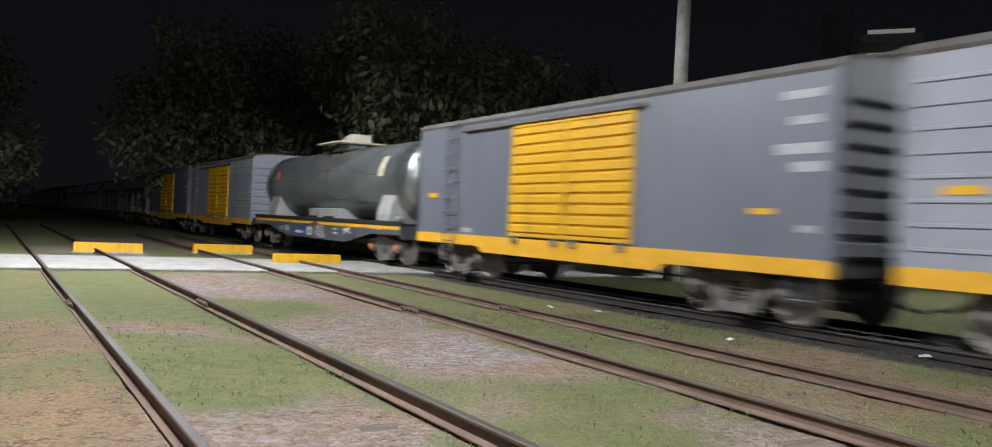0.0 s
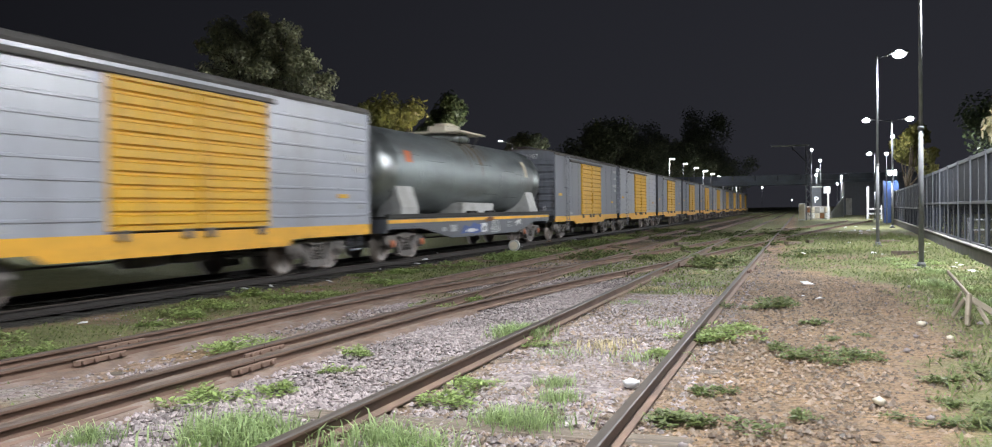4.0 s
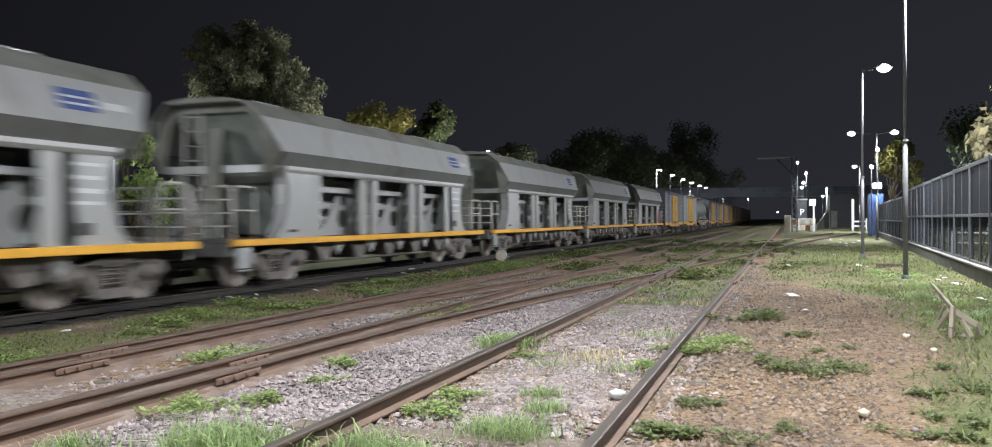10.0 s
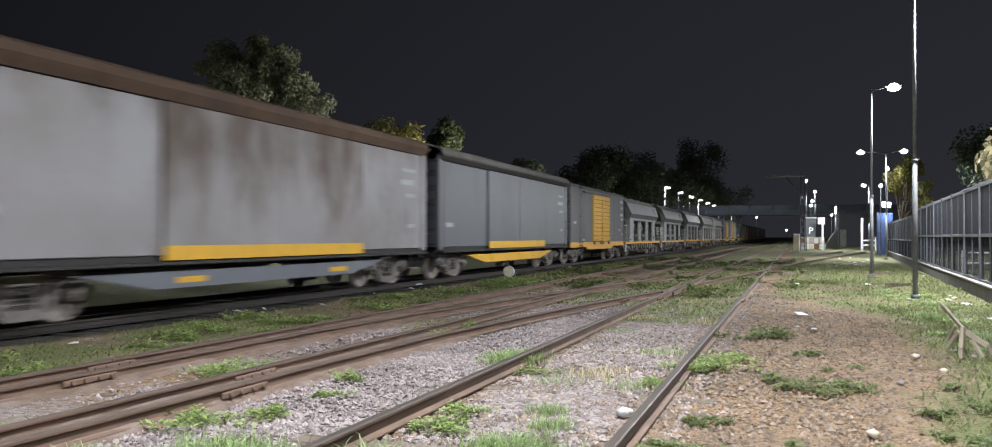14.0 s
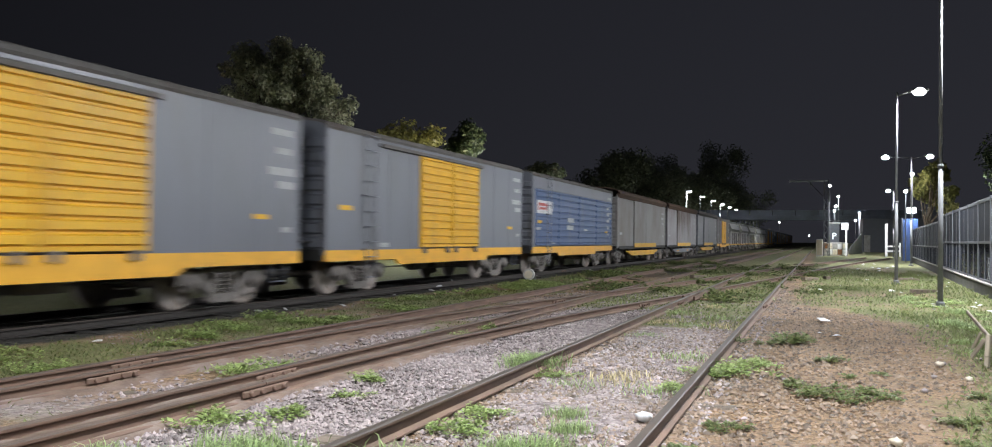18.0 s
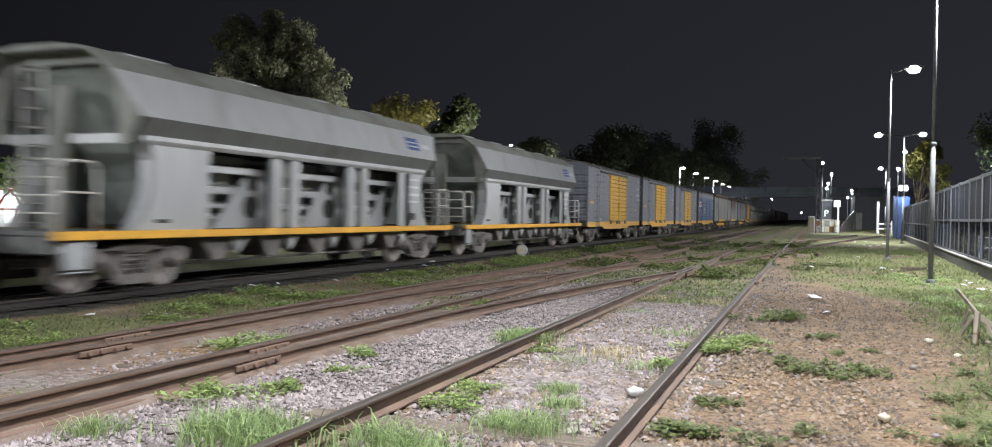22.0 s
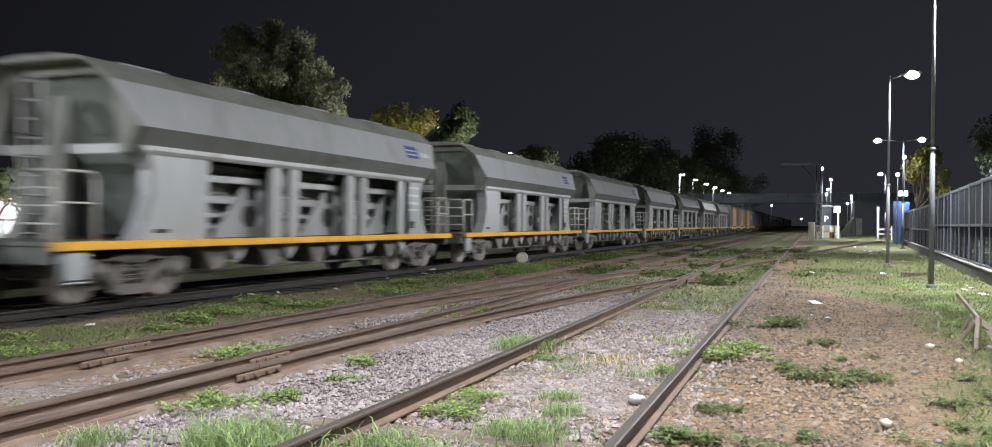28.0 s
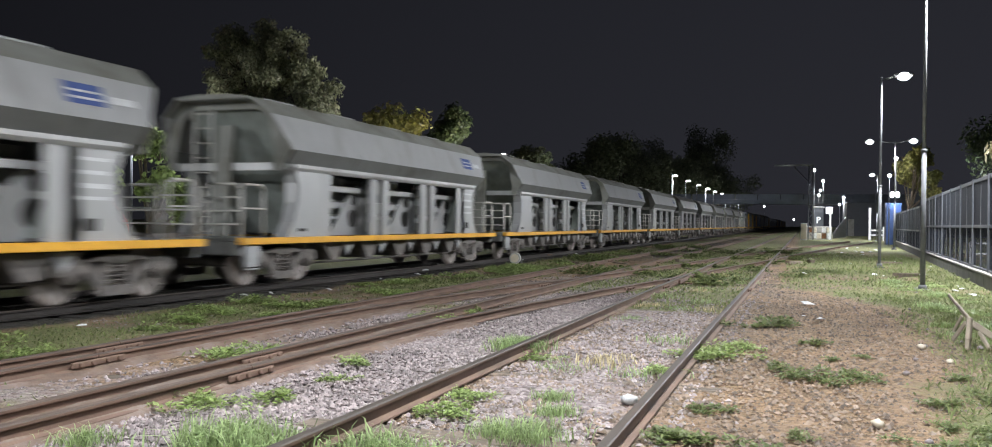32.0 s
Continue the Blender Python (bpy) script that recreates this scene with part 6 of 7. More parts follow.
    # ends: hood cheeks, sloping sheet, platform, hoops, ladder
    for k in (0, 180):
        m = pose(0, 0, 0, 0, 0, k)
        cheek = Solid()
        cheek.prism([(-0.84, 3.71), (0.84, 3.71), (1.28, 3.37), (1.56, 2.70), (1.40, 2.43), (1.36, 2.30), (1.16, 2.30), (1.20, 2.60), (1.06, 3.30), (0.8, 3.52), (-0.8, 3.52), (-1.06, 3.30), (-1.20, 2.60), (-1.16, 2.30), (-1.36, 2.30), (-1.40, 2.43), (-1.56, 2.70), (-1.28, 3.37)],
                    "y", r + 1.38, r + 1.44)
        # end frame in the darker grey, to tone down the light on it
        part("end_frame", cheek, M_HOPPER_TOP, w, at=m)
        slope = Solid().add([(-0.95, r + 1.5, 3.60), (0.95, r + 1.5, 3.60), (1.3, r + 3.2, 1.0), (-1.3, r + 3.2, 1.0)], [(0, 1, 2, 3)])
        slope.add([(-0.95, r + 1.54, 3.60), (0.95, r + 1.54, 3.60), (1.3, r + 3.24, 1.0), (-1.3, r + 3.24, 1.0)], [(3, 2, 1, 0)])
        part("end_beam", Solid().box(-1.22, 1.22, r + 1.42, r + 1.50, 2.28, 2.44, 0.01), M_HOPPER, w, at=m)
        part("end_slope", slope, M_HOPPER_END, w, "greenish grey sloping end sheet", m)
        for x in (0.0,):
            part("end_strut", Solid().prism([(r + 1.42, 3.2), (r + 1.55, 3.2), (r + 1.40, 0.95), (r + 1.2, 0.95)], "x", x - 0.17, x + 0.17), M_HOPPER_TOP, w, at=m)
        # platform darkened for the shade at the wagon's end
        part("end_platform", Solid().box(-1.36, 1.36, r, r + 1.7, 0.88, 0.95, 0.01).box(-1.3, 1.3, r, r + 0.12, 0.62, 0.88, 0.02), M_HOPPER_SHADE, w, at=m)
        for x0, x1 in ((0.55, 1.34), (-1.34, -0.55)):
            hoop = [(x0, r + 0.08, 0.95), (x0, r + 0.08, 1.85), (x0 + 0.08, r + 0.08, 1.95), (x1 - 0.08, r + 0.08, 1.95), (x1, r + 0.08, 1.85), (x1, r + 0.08, 0.95)]
            rail = part("hand_rail", Solid().tube(hoop, 0.024, 6), M_PALERAIL, w, "pale tubular hand rail", m)
            for z in (1.2, 1.45, 1.7):
                part("rung", Solid().tube([(x0, r + 0.08, z), (x1, r + 0.08, z)], 0.019, 6), M_PALERAIL, rail)
        for x in (1.34, -1.34):
            hoop = [(x, r + 0.12, 0.95), (x, r + 0.12, 1.84), (x, r + 0.2, 1.95), (x, r + 0.72, 1.95), (x, r + 0.80, 1.85), (x, r + 0.80, 0.95)]
            rail = part("hand_rail", Solid().tube(hoop, 0.024, 6), M_PALERAIL, w, "pale tubular hand rail", m)
            part("rung", Solid().tube([(x, r + 0.12, 1.5), (x, r + 0.8, 1.5)], 0.019, 6), M_PALERAIL, rail)
        ladder(w, M_PALERAIL, m @ pose(-0.45 if k == 0 else 0.45, r + 1.30, 0, 0, 0, -90), 0.95, 3.5, 0.42, 0.30, 0, 0.0)
        part("step", Solid().tube([(1.38, r + 0.16, 0.86), (1.38, r + 0.16, 0.36), (1.38, r + 0.62, 0.36), (1.38, r + 0.62, 0.86)], 0.02, 6).box(1.30, 1.40, r + 0.18, r + 0.60, 0.40, 0.80, 0.01), M_GALV, w, at=m)
    part("underframe", Solid().box(-0.22, 0.22, -half, half, 0.62, 0.90, 0.01).box(-1.3, 1.3, r + 1.5, half - 1.5, 0.80, 0.90), M_BLACK, w)
    part("brake_rod", Solid().cyl((0.9, r + 2.7, 0.36), (0.9, half - 2.7, 0.36), 0.03, n=6), M_BOGIE, w)
    running_gear(w, L, 1.75)
    return w


def tank_wagon(L=14.6, label=""):
    """Flat wagon with a belly frame that carries a dull metal tank on saddles."""
    w = thing("tank_wagon", label, "freight wagon", group="wagons of the goods train")
    half, hw = L / 2, 1.48
    r = -half
    belly = [(-half, 0.84), (-half, 1.10), (half, 1.10), (half, 0.84), (half - 2.0, 0.84), (half - 4.25, 0.50), (-half + 4.25, 0.50), (-half + 2.0, 0.84)]
    for k in (0, 180):
        m = pose(0, 0, 0, 0, 0, k)
        part("belly_frame", Solid().prism(belly, "x", hw - 0.05, hw), M_GREY_DARK, w, "riveted grey belly frame", m)
        part("yellow_band", Solid().box(hw, hw + 0.006, -half + 0.02, half - 0.02, 0.985, 1.075), M_SILL, w, "yellow band along the frame", m)
        part("deck_rim", Solid().box(hw - 0.08, hw + 0.03, -half, half, 1.10, 1.22, 0.015), M_BLACK, w, at=m)
        riv = Solid()
        for i in range(60):
            y = -half + 0.3 + i * (L - 0.6) / 59
            depth = min(1.0, max(0.0, (min(y + half, half - y) - 2.0) / 2.25))
            riv.box(hw, hw + 0.012, y - 0.012, y + 0.012, 0.945, 0.965)
            riv.box(hw, hw + 0.012, y - 0.012, y + 0.012, 0.87 - 0.34 * depth, 0.89 - 0.34 * depth)
        part("rivet_row", riv, M_GREY_DARK, w, at=m)
    part("deck", Solid().box(-1.42, 1.42, -half, half, 1.08, 1.16, 0.01), M_BLACK, w)
    part("end_beam", Solid().box(-1.42, 1.42, half - 0.16, half, 0.74, 1.14, 0.02), M_GREY_DARK, w)
    part("end_beam", Solid().box(-1.42, 1.42, -half, -half + 0.16, 0.74, 1.14, 0.02), M_GREY_DARK, w)
    # tank
    R, cz, h = 1.215, 2.415, half - 0.36
    dish = [(0.0, 0.30), (0.42, 0.28), (0.68, 0.22), (0.88, 0.12), (0.97, 0.04), (1.0, -0.08)]
    rings = [(-h - 0.02 + 0.0, 0.001)]
    rings = [(-h + 0.30 - b - 0.30, R * a if a else 0.001) for a, b in dish] + [(-h + 0.16, R), (-h + 0.5, R)]
    seams = [-4.6, -2.2, 2.2, 4.6]
    for y in seams:
        rings += [(y - 0.07, R), (y - 0.03, R), (y - 0.028, R + 0.0015), (y + 0.028, R + 0.0015), (y + 0.03, R), (y + 0.07, R)]
    rings += [(h - 0.5, R), (h - 0.16, R)] + [(h + b, R * a if a else 0.001) for a, b in reversed(dish)]
    part("tank_shell", Solid().lathe_y(rings, 0, cz, 48), M_TANK, w, "dull dented aluminium tank shell")
    # foil cladding over the ends
    for sg in (-1, 1):
        foil = [(sg * (h - 0.85), R + 0.003), (sg * (h - 0.83), R + 0.010), (sg * (h - 0.08), R + 0.010)] + [(sg * (h + b + 0.008), (R + 0.008) * a if a else 0.001) for a, b in reversed(dish[:-1])]
        if sg < 0:
            foil = foil[::-1]
        part("end_cladding", Solid().lathe_y(foil, 0, cz, 48), M_FOIL, w, "crumpled foil cladding over the tank end")
    # overlapping cladding laps at the ends, and seams
    for k in (0, 180):
        m = pose(0, 0, 0, 0, 0, k)
        for a in range(-3, 8):
            t = radians(a * 12.0)
            s = Solid()
            x, z = (R + 0.004) * math.cos(t), cz + (R + 0.004) * math.sin(t)
            s.add([(x, h - 0.55, z), (x, h - 0.10, z), (x + 0.015 * math.cos(t), h - 0.10, z + 0.015 * math.sin(t) + 0.012), (x + 0.015 * math.cos(t), h - 0.55, z + 0.015 * math.sin(t) + 0.012)], [(0, 1, 2, 3)])
            part("end_lap", s, M_TANK, w, at=m)
        for ya, yb, deg in ((-0.3, 1.3, 18), (2.6, 3.7, 12), (3.9, 5.0, 8), (0.6, 2.1, -28), (3.1, 4.4, -33), (-4.2, -2.9, 14), (-6.0, -4.6, 20)):
            t = radians(deg)
            x, z = (R + 0.002) * math.cos(t), cz + (R + 0.002) * math.sin(t)
            part("cladding_seam", Solid().box(x - 0.01, x + 0.006, ya, yb, z - 0.004, z + 0.004), M_BLACK, w, at=m)
    cq = Solid()
    for i in range(5):
        t0, t1 = radians(5 + 6 * i), radians(11 + 6 * i)
        rr = R + 0.012
        cq.add([(rr * math.cos(t), y, cz + rr * math.sin(t)) for t, y in ((t0, half - 2.38), (t0, half - 1.98), (t1, half - 1.98), (t1, half - 2.38))], [(0, 1, 2, 3)], True)
    part("blank_patch", cq, M_CREAM, w, "blank cream patch")
    # rust runs below the dome
    for y, deg0, deg1, wd in ((-0.62, 12, 82, 0.17), (-0.2, 22, 82, 0.22), (0.35, 0, 82, 0.26), (0.85, 25, 82, 0.15), (1.3, 42, 80, 0.16)):
        s = Solid()
        n = 8
        for i in range(n):
            t0, t1 = radians(deg0 + (deg1 - deg0) * i / n), radians(deg0 + (deg1 - deg0) * (i + 1) / n)
            w0, w1 = [wd * (0.2 + 0.8 * q / n) * (0.8 + 0.35 * math.sin(q * 2.1 + y * 9)) for q in (i, i + 1)]
            rr = R + 0.004
            s.add([(rr * math.cos(t0), y - w0, cz + rr * math.sin(t0)), (rr * math.cos(t0), y + w0, cz + rr * math.sin(t0)),
                   (rr * math.cos(t1), y + w1, cz + rr * math.sin(t1)), (rr * math.cos(t1), y - w1, cz + rr * math.sin(t1))], [(0, 1, 2, 3)], True)
        part("rust_run", s, M_RUSTRUN, w, "brown rust run")
    part("dome", Solid().cyl((0, 0, cz + R - 0.1), (0, 0, 3.80), 0.78, n=28), M_TANK, w, "dome neck")
    part("manhole", Solid().cyl((0, 0, 3.83), (0, 0, 4.08), 0.46, 0.44, n=24).cyl((0, 0, 4.08), (0, 0, 4.16), 0.36, 0.30, n=20).box(-0.32, 0.32, -0.62, -0.40, 3.83, 4.05, 0.03).box(-0.3, 0.3, 0.40, 0.6, 3.83, 4.12, 0.03), M_CREAM, w, "cream manhole dome")
    part("dome_platform", Solid().box(-1.05, 1.05, -1.15, 1.0, 3.77, 3.83, 0.015), M_CREAM, w, "cream platform round the dome")
    for x in (-0.9, 0.9):
        for q in (-1, 1):
            part("platform_bracket", Solid().tube([(x, q * 0.8, 3.78), (x * 0.8, q * 0.5, 3.3)], 0.03, 6), M_BLACK, w)
    for k in (0, 180):
        m = pose(0, 0, 0, 0, 0, k)
        s = Solid()
        for sx in (1,):
            s.prism([(0.2, 1.16), (1.30, 1.16), (1.30, 1.40), (1.13, 1.96), (0.98, 1.96), (0.55, 1.55)], "y", half - 2.12, half - 1.15)
        part("saddle", s, M_TANK_PALE, w, "pale sheet saddle", m)
        s = Solid().prism([(0.2, 1.16), (1.30, 1.16), (1.30, 1.40), (1.13, 1.96), (0.98, 1.96), (0.55, 1.55)], "y", -half + 1.2, -half + 2.25)
        part("saddle", s, M_TANK_PALE, w, "pale sheet saddle", m)
        part("middle_saddle", Solid().prism([(0.3, 1.16), (1.16, 1.16), (1.16, 1.52), (0.95, 1.55), (0.4, 1.4)], "y", -1.45, 1.45), M_TANK_PALE, w, "pale middle saddle", m)
        for y in (-1.0, -0.6, 0.7, 1.1):
            part("saddle_bolt", Solid().box(1.14, 1.34, y - 0.12, y + 0.12, 1.16, 1.28, 0.03), M_BLACK, w, at=m)
    part("valve", Solid().cyl((1.1, half - 1.05, 1.18), (1.1, half - 0.95, 1.34), 0.06, n=8).cyl((1.0, half - 0.9, 1.26), (1.25, half - 0.9, 1.26), 0.09, n=10), M_TANK_PALE, w)
    part("data_plate", Solid().box(hw + 0.006, hw + 0.012, half - 0.72, half - 0.10, 0.985, 1.075), M_YELLOW, w, "bright yellow plate")
    x = hw + 0.004
    put = lambda y, z: pose(x, y, z) @ SIDE
    words("342  11", 0.24, M_WHITE, w, put(-half + 7.66, 0.80), label="white stencilled number")
    words("934216", 0.31, M_WHITE, w, put(-half + 7.60, 0.56), label="white stencilled number")
    words("C 50000 K", 0.10, M_WHITE, w, put(half - 5.32, 0.84), label="white stencilled weights")
    words("T 20500 K", 0.10, M_WHITE, w, put(half - 5.32, 0.71), label="white stencilled weights")
    words("F.Fdo./COMP. BAJO", 0.085, M_WHITE, w, put(half - 2.02, 0.955), label="small white stencilled words")
    hound = [(0.0, 0.10), (0.08, 0.16), (0.16, 0.17), (0.22, 0.20), (0.40, 0.22), (0.58, 0.21), (0.66, 0.25), (0.74, 0.24), (0.80, 0.20), (0.74, 0.18), (0.68, 0.14), (0.78, 0.08), (0.86, 0.09),
             (0.88, 0.06), (0.76, 0.04), (0.62, 0.09), (0.46, 0.11), (0.36, 0.09), (0.24, 0.02), (0.10, 0.0), (0.10, 0.03), (0.22, 0.08), (0.20, 0.12), (0.10, 0.10)]
    part("hound_emblem", Solid().prism([(half - 4.42 + 0.85 * a, 0.73 + 0.95 * b) for a, b in hound], "x", hw, hw + 0.006), M_WHITE, w, "white leaping animal emblem")
    part("emblem", Solid().box(hw, hw + 0.006, -half + 6.70, -half + 7.22, 0.60, 0.88), M_WHITE, w, "white square emblem")
    part("emblem_mark", Solid().prism([(-half + 6.80, 0.66), (-half + 6.98, 0.80), (-half + 7.12, 0.76), (-half + 7.04, 0.65)], "x", hw + 0.006, hw + 0.009), M_GREY_DARK, w)
    part("scribble", Solid().prism([(-half + 7.0, 0.99), (-half + 7.4, 1.08), (-half + 7.8, 1.07), (-half + 7.9, 0.98), (-half + 7.6, 0.92), (-half + 7.4, 0.96), (-half + 7.2, 0.90)], "x", hw + 0.006, hw + 0.011), M_RUST, w, "brown scrawl")
    part("spray_paint", Solid().prism([(-half + 4.9, 0.58), (-half + 5.2, 0.86), (-half + 5.7, 0.78), (-half + 6.0, 0.92), (-half + 6.5, 0.84), (-half + 6.85, 0.9), (-half + 6.75, 0.62), (-half + 6.2, 0.56), (-half + 5.5, 0.62)],
                                "x", hw, hw + 0.005), M_LOGOBLUE, w, "blue spray paint")
    part("spray_paint", Solid().prism([(-half + 5.3, 0.66), (-half + 5.6, 0.74), (-half + 6.2, 0.72), (-half + 6.4, 0.66), (-half + 5.8, 0.62)], "x", hw + 0.005, hw + 0.009), M_WHITE, w, "pale spray paint")
    bars(w, [(-half + 3.5, -half + 3.8, 0.70, 0.82), (-half + 4.1, -half + 4.6, 0.68, 0.88)], hw + 0.001, M_DIMWHITE)
    oq = Solid()
    for i in range(3):
        t0, t1 = 0.16 + 0.09 * i, 0.25 + 0.09 * i
        oq.add([((R + 0.014) * math.cos(t), y, cz + (R + 0.014) * math.sin(t)) for t, y in ((t0, -half + 1.72), (t0, -half + 2.14), (t1, -half + 2.14), (t1, -half + 1.72))], [(0, 1, 2, 3)], True)
    part("orange_placard", oq, M_CAP, w, "orange placard on the shell")
    part("stake_step", Solid().tube([(1.40, half - 0.2, 1.22), (1.40, half - 0.2, 1.42), (1.40, half - 0.45, 1.42), (1.40, half - 0.45, 1.22)], 0.014, 6), M_GALV, w)
    part("underframe", Solid().box(-0.24, 0.24, -half, half, 0.66, 1.1, 0.01).box(-1.4, 1.4, -2.1, -1.9, 0.6, 1.08).box(-1.4, 1.4, 1.9, 2.1, 0.6, 1.08), M_BLACK, w)
    part("brake_rod", Solid().cyl((0.6, -half + 2.6, 0.5), (0.6, half - 2.6, 0.5), 0.022, n=6), M_BOGIE, w)
    running_gear(w, L, 1.66, True)
    return w


# front end of each wagon along the train at 0 s, and its rear end: fitted to the couplings
TRAIN = []


def place(w, front, rear):
    TRAIN.append((w, (front + rear) / 2))
    return w


GREY_BOX = "grey covered wagon with yellow corrugated doors"
plain = boxcar(label=GREY_BOX + " and plain sides")
place(plain, -50.75, -63.7)
ribbed = boxcar(ribbed=True, label=GREY_BOX + " and ribbed sides")
place(ribbed, -241.91, -254.88)
pale = boxcar(ribbed=True, body=M_GREY_LIGHT, label="pale grey covered wagon with ribbed sides and yellow doors")
place(pale, -37.12, -49.9)
lead = boxcar(number="652107", label="grey covered wagon with yellow doors coupled to the tank wagon")
place(lead, -7.75, -20.45)
blue_box = boxcar(blue=True, label="covered wagon with faded blue doors and a white notice board")
place(blue_box, -200.19, -212.99)
tank = tank_wagon(label="dull metal tank on a grey flat wagon with a yellow band")
place(tank, -21.58, -36.2)
first_hopper = hopper_wagon(label="grey covered hopper wagon with a round maroon overpaint patch", patch=True)
place(first_hopper, -64.64, -78.6)
hop = hopper_wagon(label="grey covered hopper wagon with round holes in recessed bays")
place(hop, -79.63, -93.6)
dark_long = long_wagon(label="dark grey sliding-wall wagon with yellow bottom plates")
place(dark_long, -153.04, -167.64)
rusty_long = long_wagon(body=M_RUSTY, lower=M_GREY, label="rust-stained pale sliding-wall wagon with a yellow bottom plate")
place(rusty_long, -168.63, -183.37)
pale_long = long_wagon(body=M_GREY_WORN, label="worn pale grey sliding-wall wagon with a yellow truss plate")
place(pale_long, -184.36, -199.09)


def again(w, front, rear):
    return place(copy_thing(w, Matrix()), front, rear)


for i in range(2, 5):
    again(hop, -64.64 - 14.99 * i, -78.6 - 14.99 * i)
dull = boxcar(body=M_GREY_DULL, label="dull weathered grey covered wagon with yellow corrugated doors")
place(dull, -139.38, -152.09)
again(plain, -214.24, -227.08)
again(plain, -228.04, -240.95)
for i in range(12):
    again(hop, -255.89 - 14.99 * i, -269.85 - 14.99 * i)
front = -7.75
for i, kind in enumerate((pale, plain, ribbed, plain, pale, plain, ribbed, plain, plain)):
    rear = front + 1.0
    front = rear + 12.85
    again(kind, front, rear)

# ---- small things of the yard ----
M_OLDWOOD = surface("bleached_wood", (0.34, 0.29, 0.23), 0.85, 0.0, 0.25, 10.0, (0.18, 0.14, 0.1), 0.4, (1, 1, 0.3), 0.3, 30.0)


def dwarf_signal(x, y):
    d = thing("dwarf_signal", "small round ground signal on a dark box", "signal", pose(x, y, -0.02))
    part("base", Solid().box(-0.16, 0.16, 0.02, 0.3, -0.05, 0.2, 0.02), M_BLACK, d)
    part("disc", Solid().cyl((0, -0.10, 0.24), (0, 0.02, 0.24), 0.19, n=20), M_TANK_PALE, d, "pale round disc")
    part("disc_face", Solid().cyl((0, -0.115, 0.24), (0, -0.10, 0.24), 0.14, n=18), M_CREAM, d)
    part("bracket", Solid().box(-0.04, 0.04, 0.0, 0.1, 0.15, 0.4, 0.01), M_BLACK, d)


dwarf_signal(-9.15, 28.0)


def trestle(x, y):
    """A broken wooden trestle lying in the grass."""
    d = thing("broken_trestle", "broken weathered wooden trestle lying in the grass", "debris", pose(x, y, 0))

    def plank(a, b, wide, thick):
        a, b = Vector(a), Vector(b)
        s = Solid().box(-wide / 2, wide / 2, -thick / 2, thick / 2, 0, (b - a).length, 0.01)
        part("plank", s, M_OLDWOOD, d, at=Matrix.Translation(a) @ (b - a).to_track_quat("Z", "X").to_matrix().to_4x4())

    plank((0.05, -0.1, 0.27), (0.42, 4.4, 0.30), 0.06, 0.035)
    plank((0.04, 0.4, 0.25), (-0.07, 0.62, 0.0), 0.06, 0.03)
    plank((0.0, -0.12, 0.36), (-0.02, -0.16, 0.10), 0.085, 0.05)
    plank((-0.02, -0.15, 0.13), (-0.03, -0.17, -0.02), 0.075, 0.045)
    plank((0.03, -0.08, 0.29), (0.27, -0.04, 0.13), 0.075, 0.04)
    plank((0.26, -0.04, 0.17), (0.33, 0.02, 0.0), 0.06, 0.035)
    plank((0.10, -0.1, 0.20), (0.20, -0.2, 0.0), 0.05, 0.03)
    plank((0.14, 1.3, 0.25), (0.06, 1.5, 0.0), 0.05, 0.03)


trestle(1.87, 11.7)


def rubble(x, y, size, material, label, seed, z=0.0, name="stone"):
    rng = random.Random(seed)
    s = Solid().ball((0, 0, 0), size, 3 if size < 0.08 else 6, 0.7)
    s.v = [(a * rng.uniform(0.7, 1.3), b * rng.uniform(0.7, 1.3), c * rng.uniform(0.7, 1.2)) for a, b, c in s.v]
    ob = new(name, s.mesh(name, material))
    ob.matrix_basis = pose(x, y, z + size * 0.42, 0, 0, rng.uniform(0, 360))
    tagged(ob, label, "stone")


rubble(-1.29, 6.86, 0.07, M_WHITE, "round white stone beside the rail", 1)
rubble(0.52, 6.74, 0.05, M_CREAM, "pale stone on the earth", 2)
rubble(1.32, 11.3, 0.05, M_CREAM, "pale stone at the edge of the grass", 3)
rubble(1.47, 10.2, 0.045, M_CREAM, "pale stone at the edge of the grass", 4)
rng = random.Random(77)
for i in range(40):
    x, y = rng.uniform(-0.7, 2.6), 4.6 + 18.0 * rng.random() ** 1.4
    rubble(x, y, rng.uniform(0.016, 0.036), M_STONE, "small pale stone on the trodden earth", 100 + i)
for i in range(44):
    x, y = rng.uniform(0.0, 4.5), rng.uniform(13.0, 62.0)
    if x > FENCE(y) - 0.4:
        continue
    sc = Solid().add([(-0.14, -0.1, 0.01), (0.15, -0.08, 0.03), (0.12, 0.1, 0.06), (-0.1, 0.12, 0.015), (0.0, 0.0, 0.07)], [(0, 1, 4), (1, 2, 4), (2, 3, 4), (3, 0, 4)])
    ob = new("litter", sc.mesh("litter", M_WHITE))
    ob.matrix_basis = pose(x, y, 0.0, 0, 0, rng.uniform(0, 360)) @ Matrix.Diagonal((*[rng.uniform(0.25, 0.9)] * 3, 1))
    tagged(ob, "crumpled white litter on the grass", "litter", "litter on the grass")
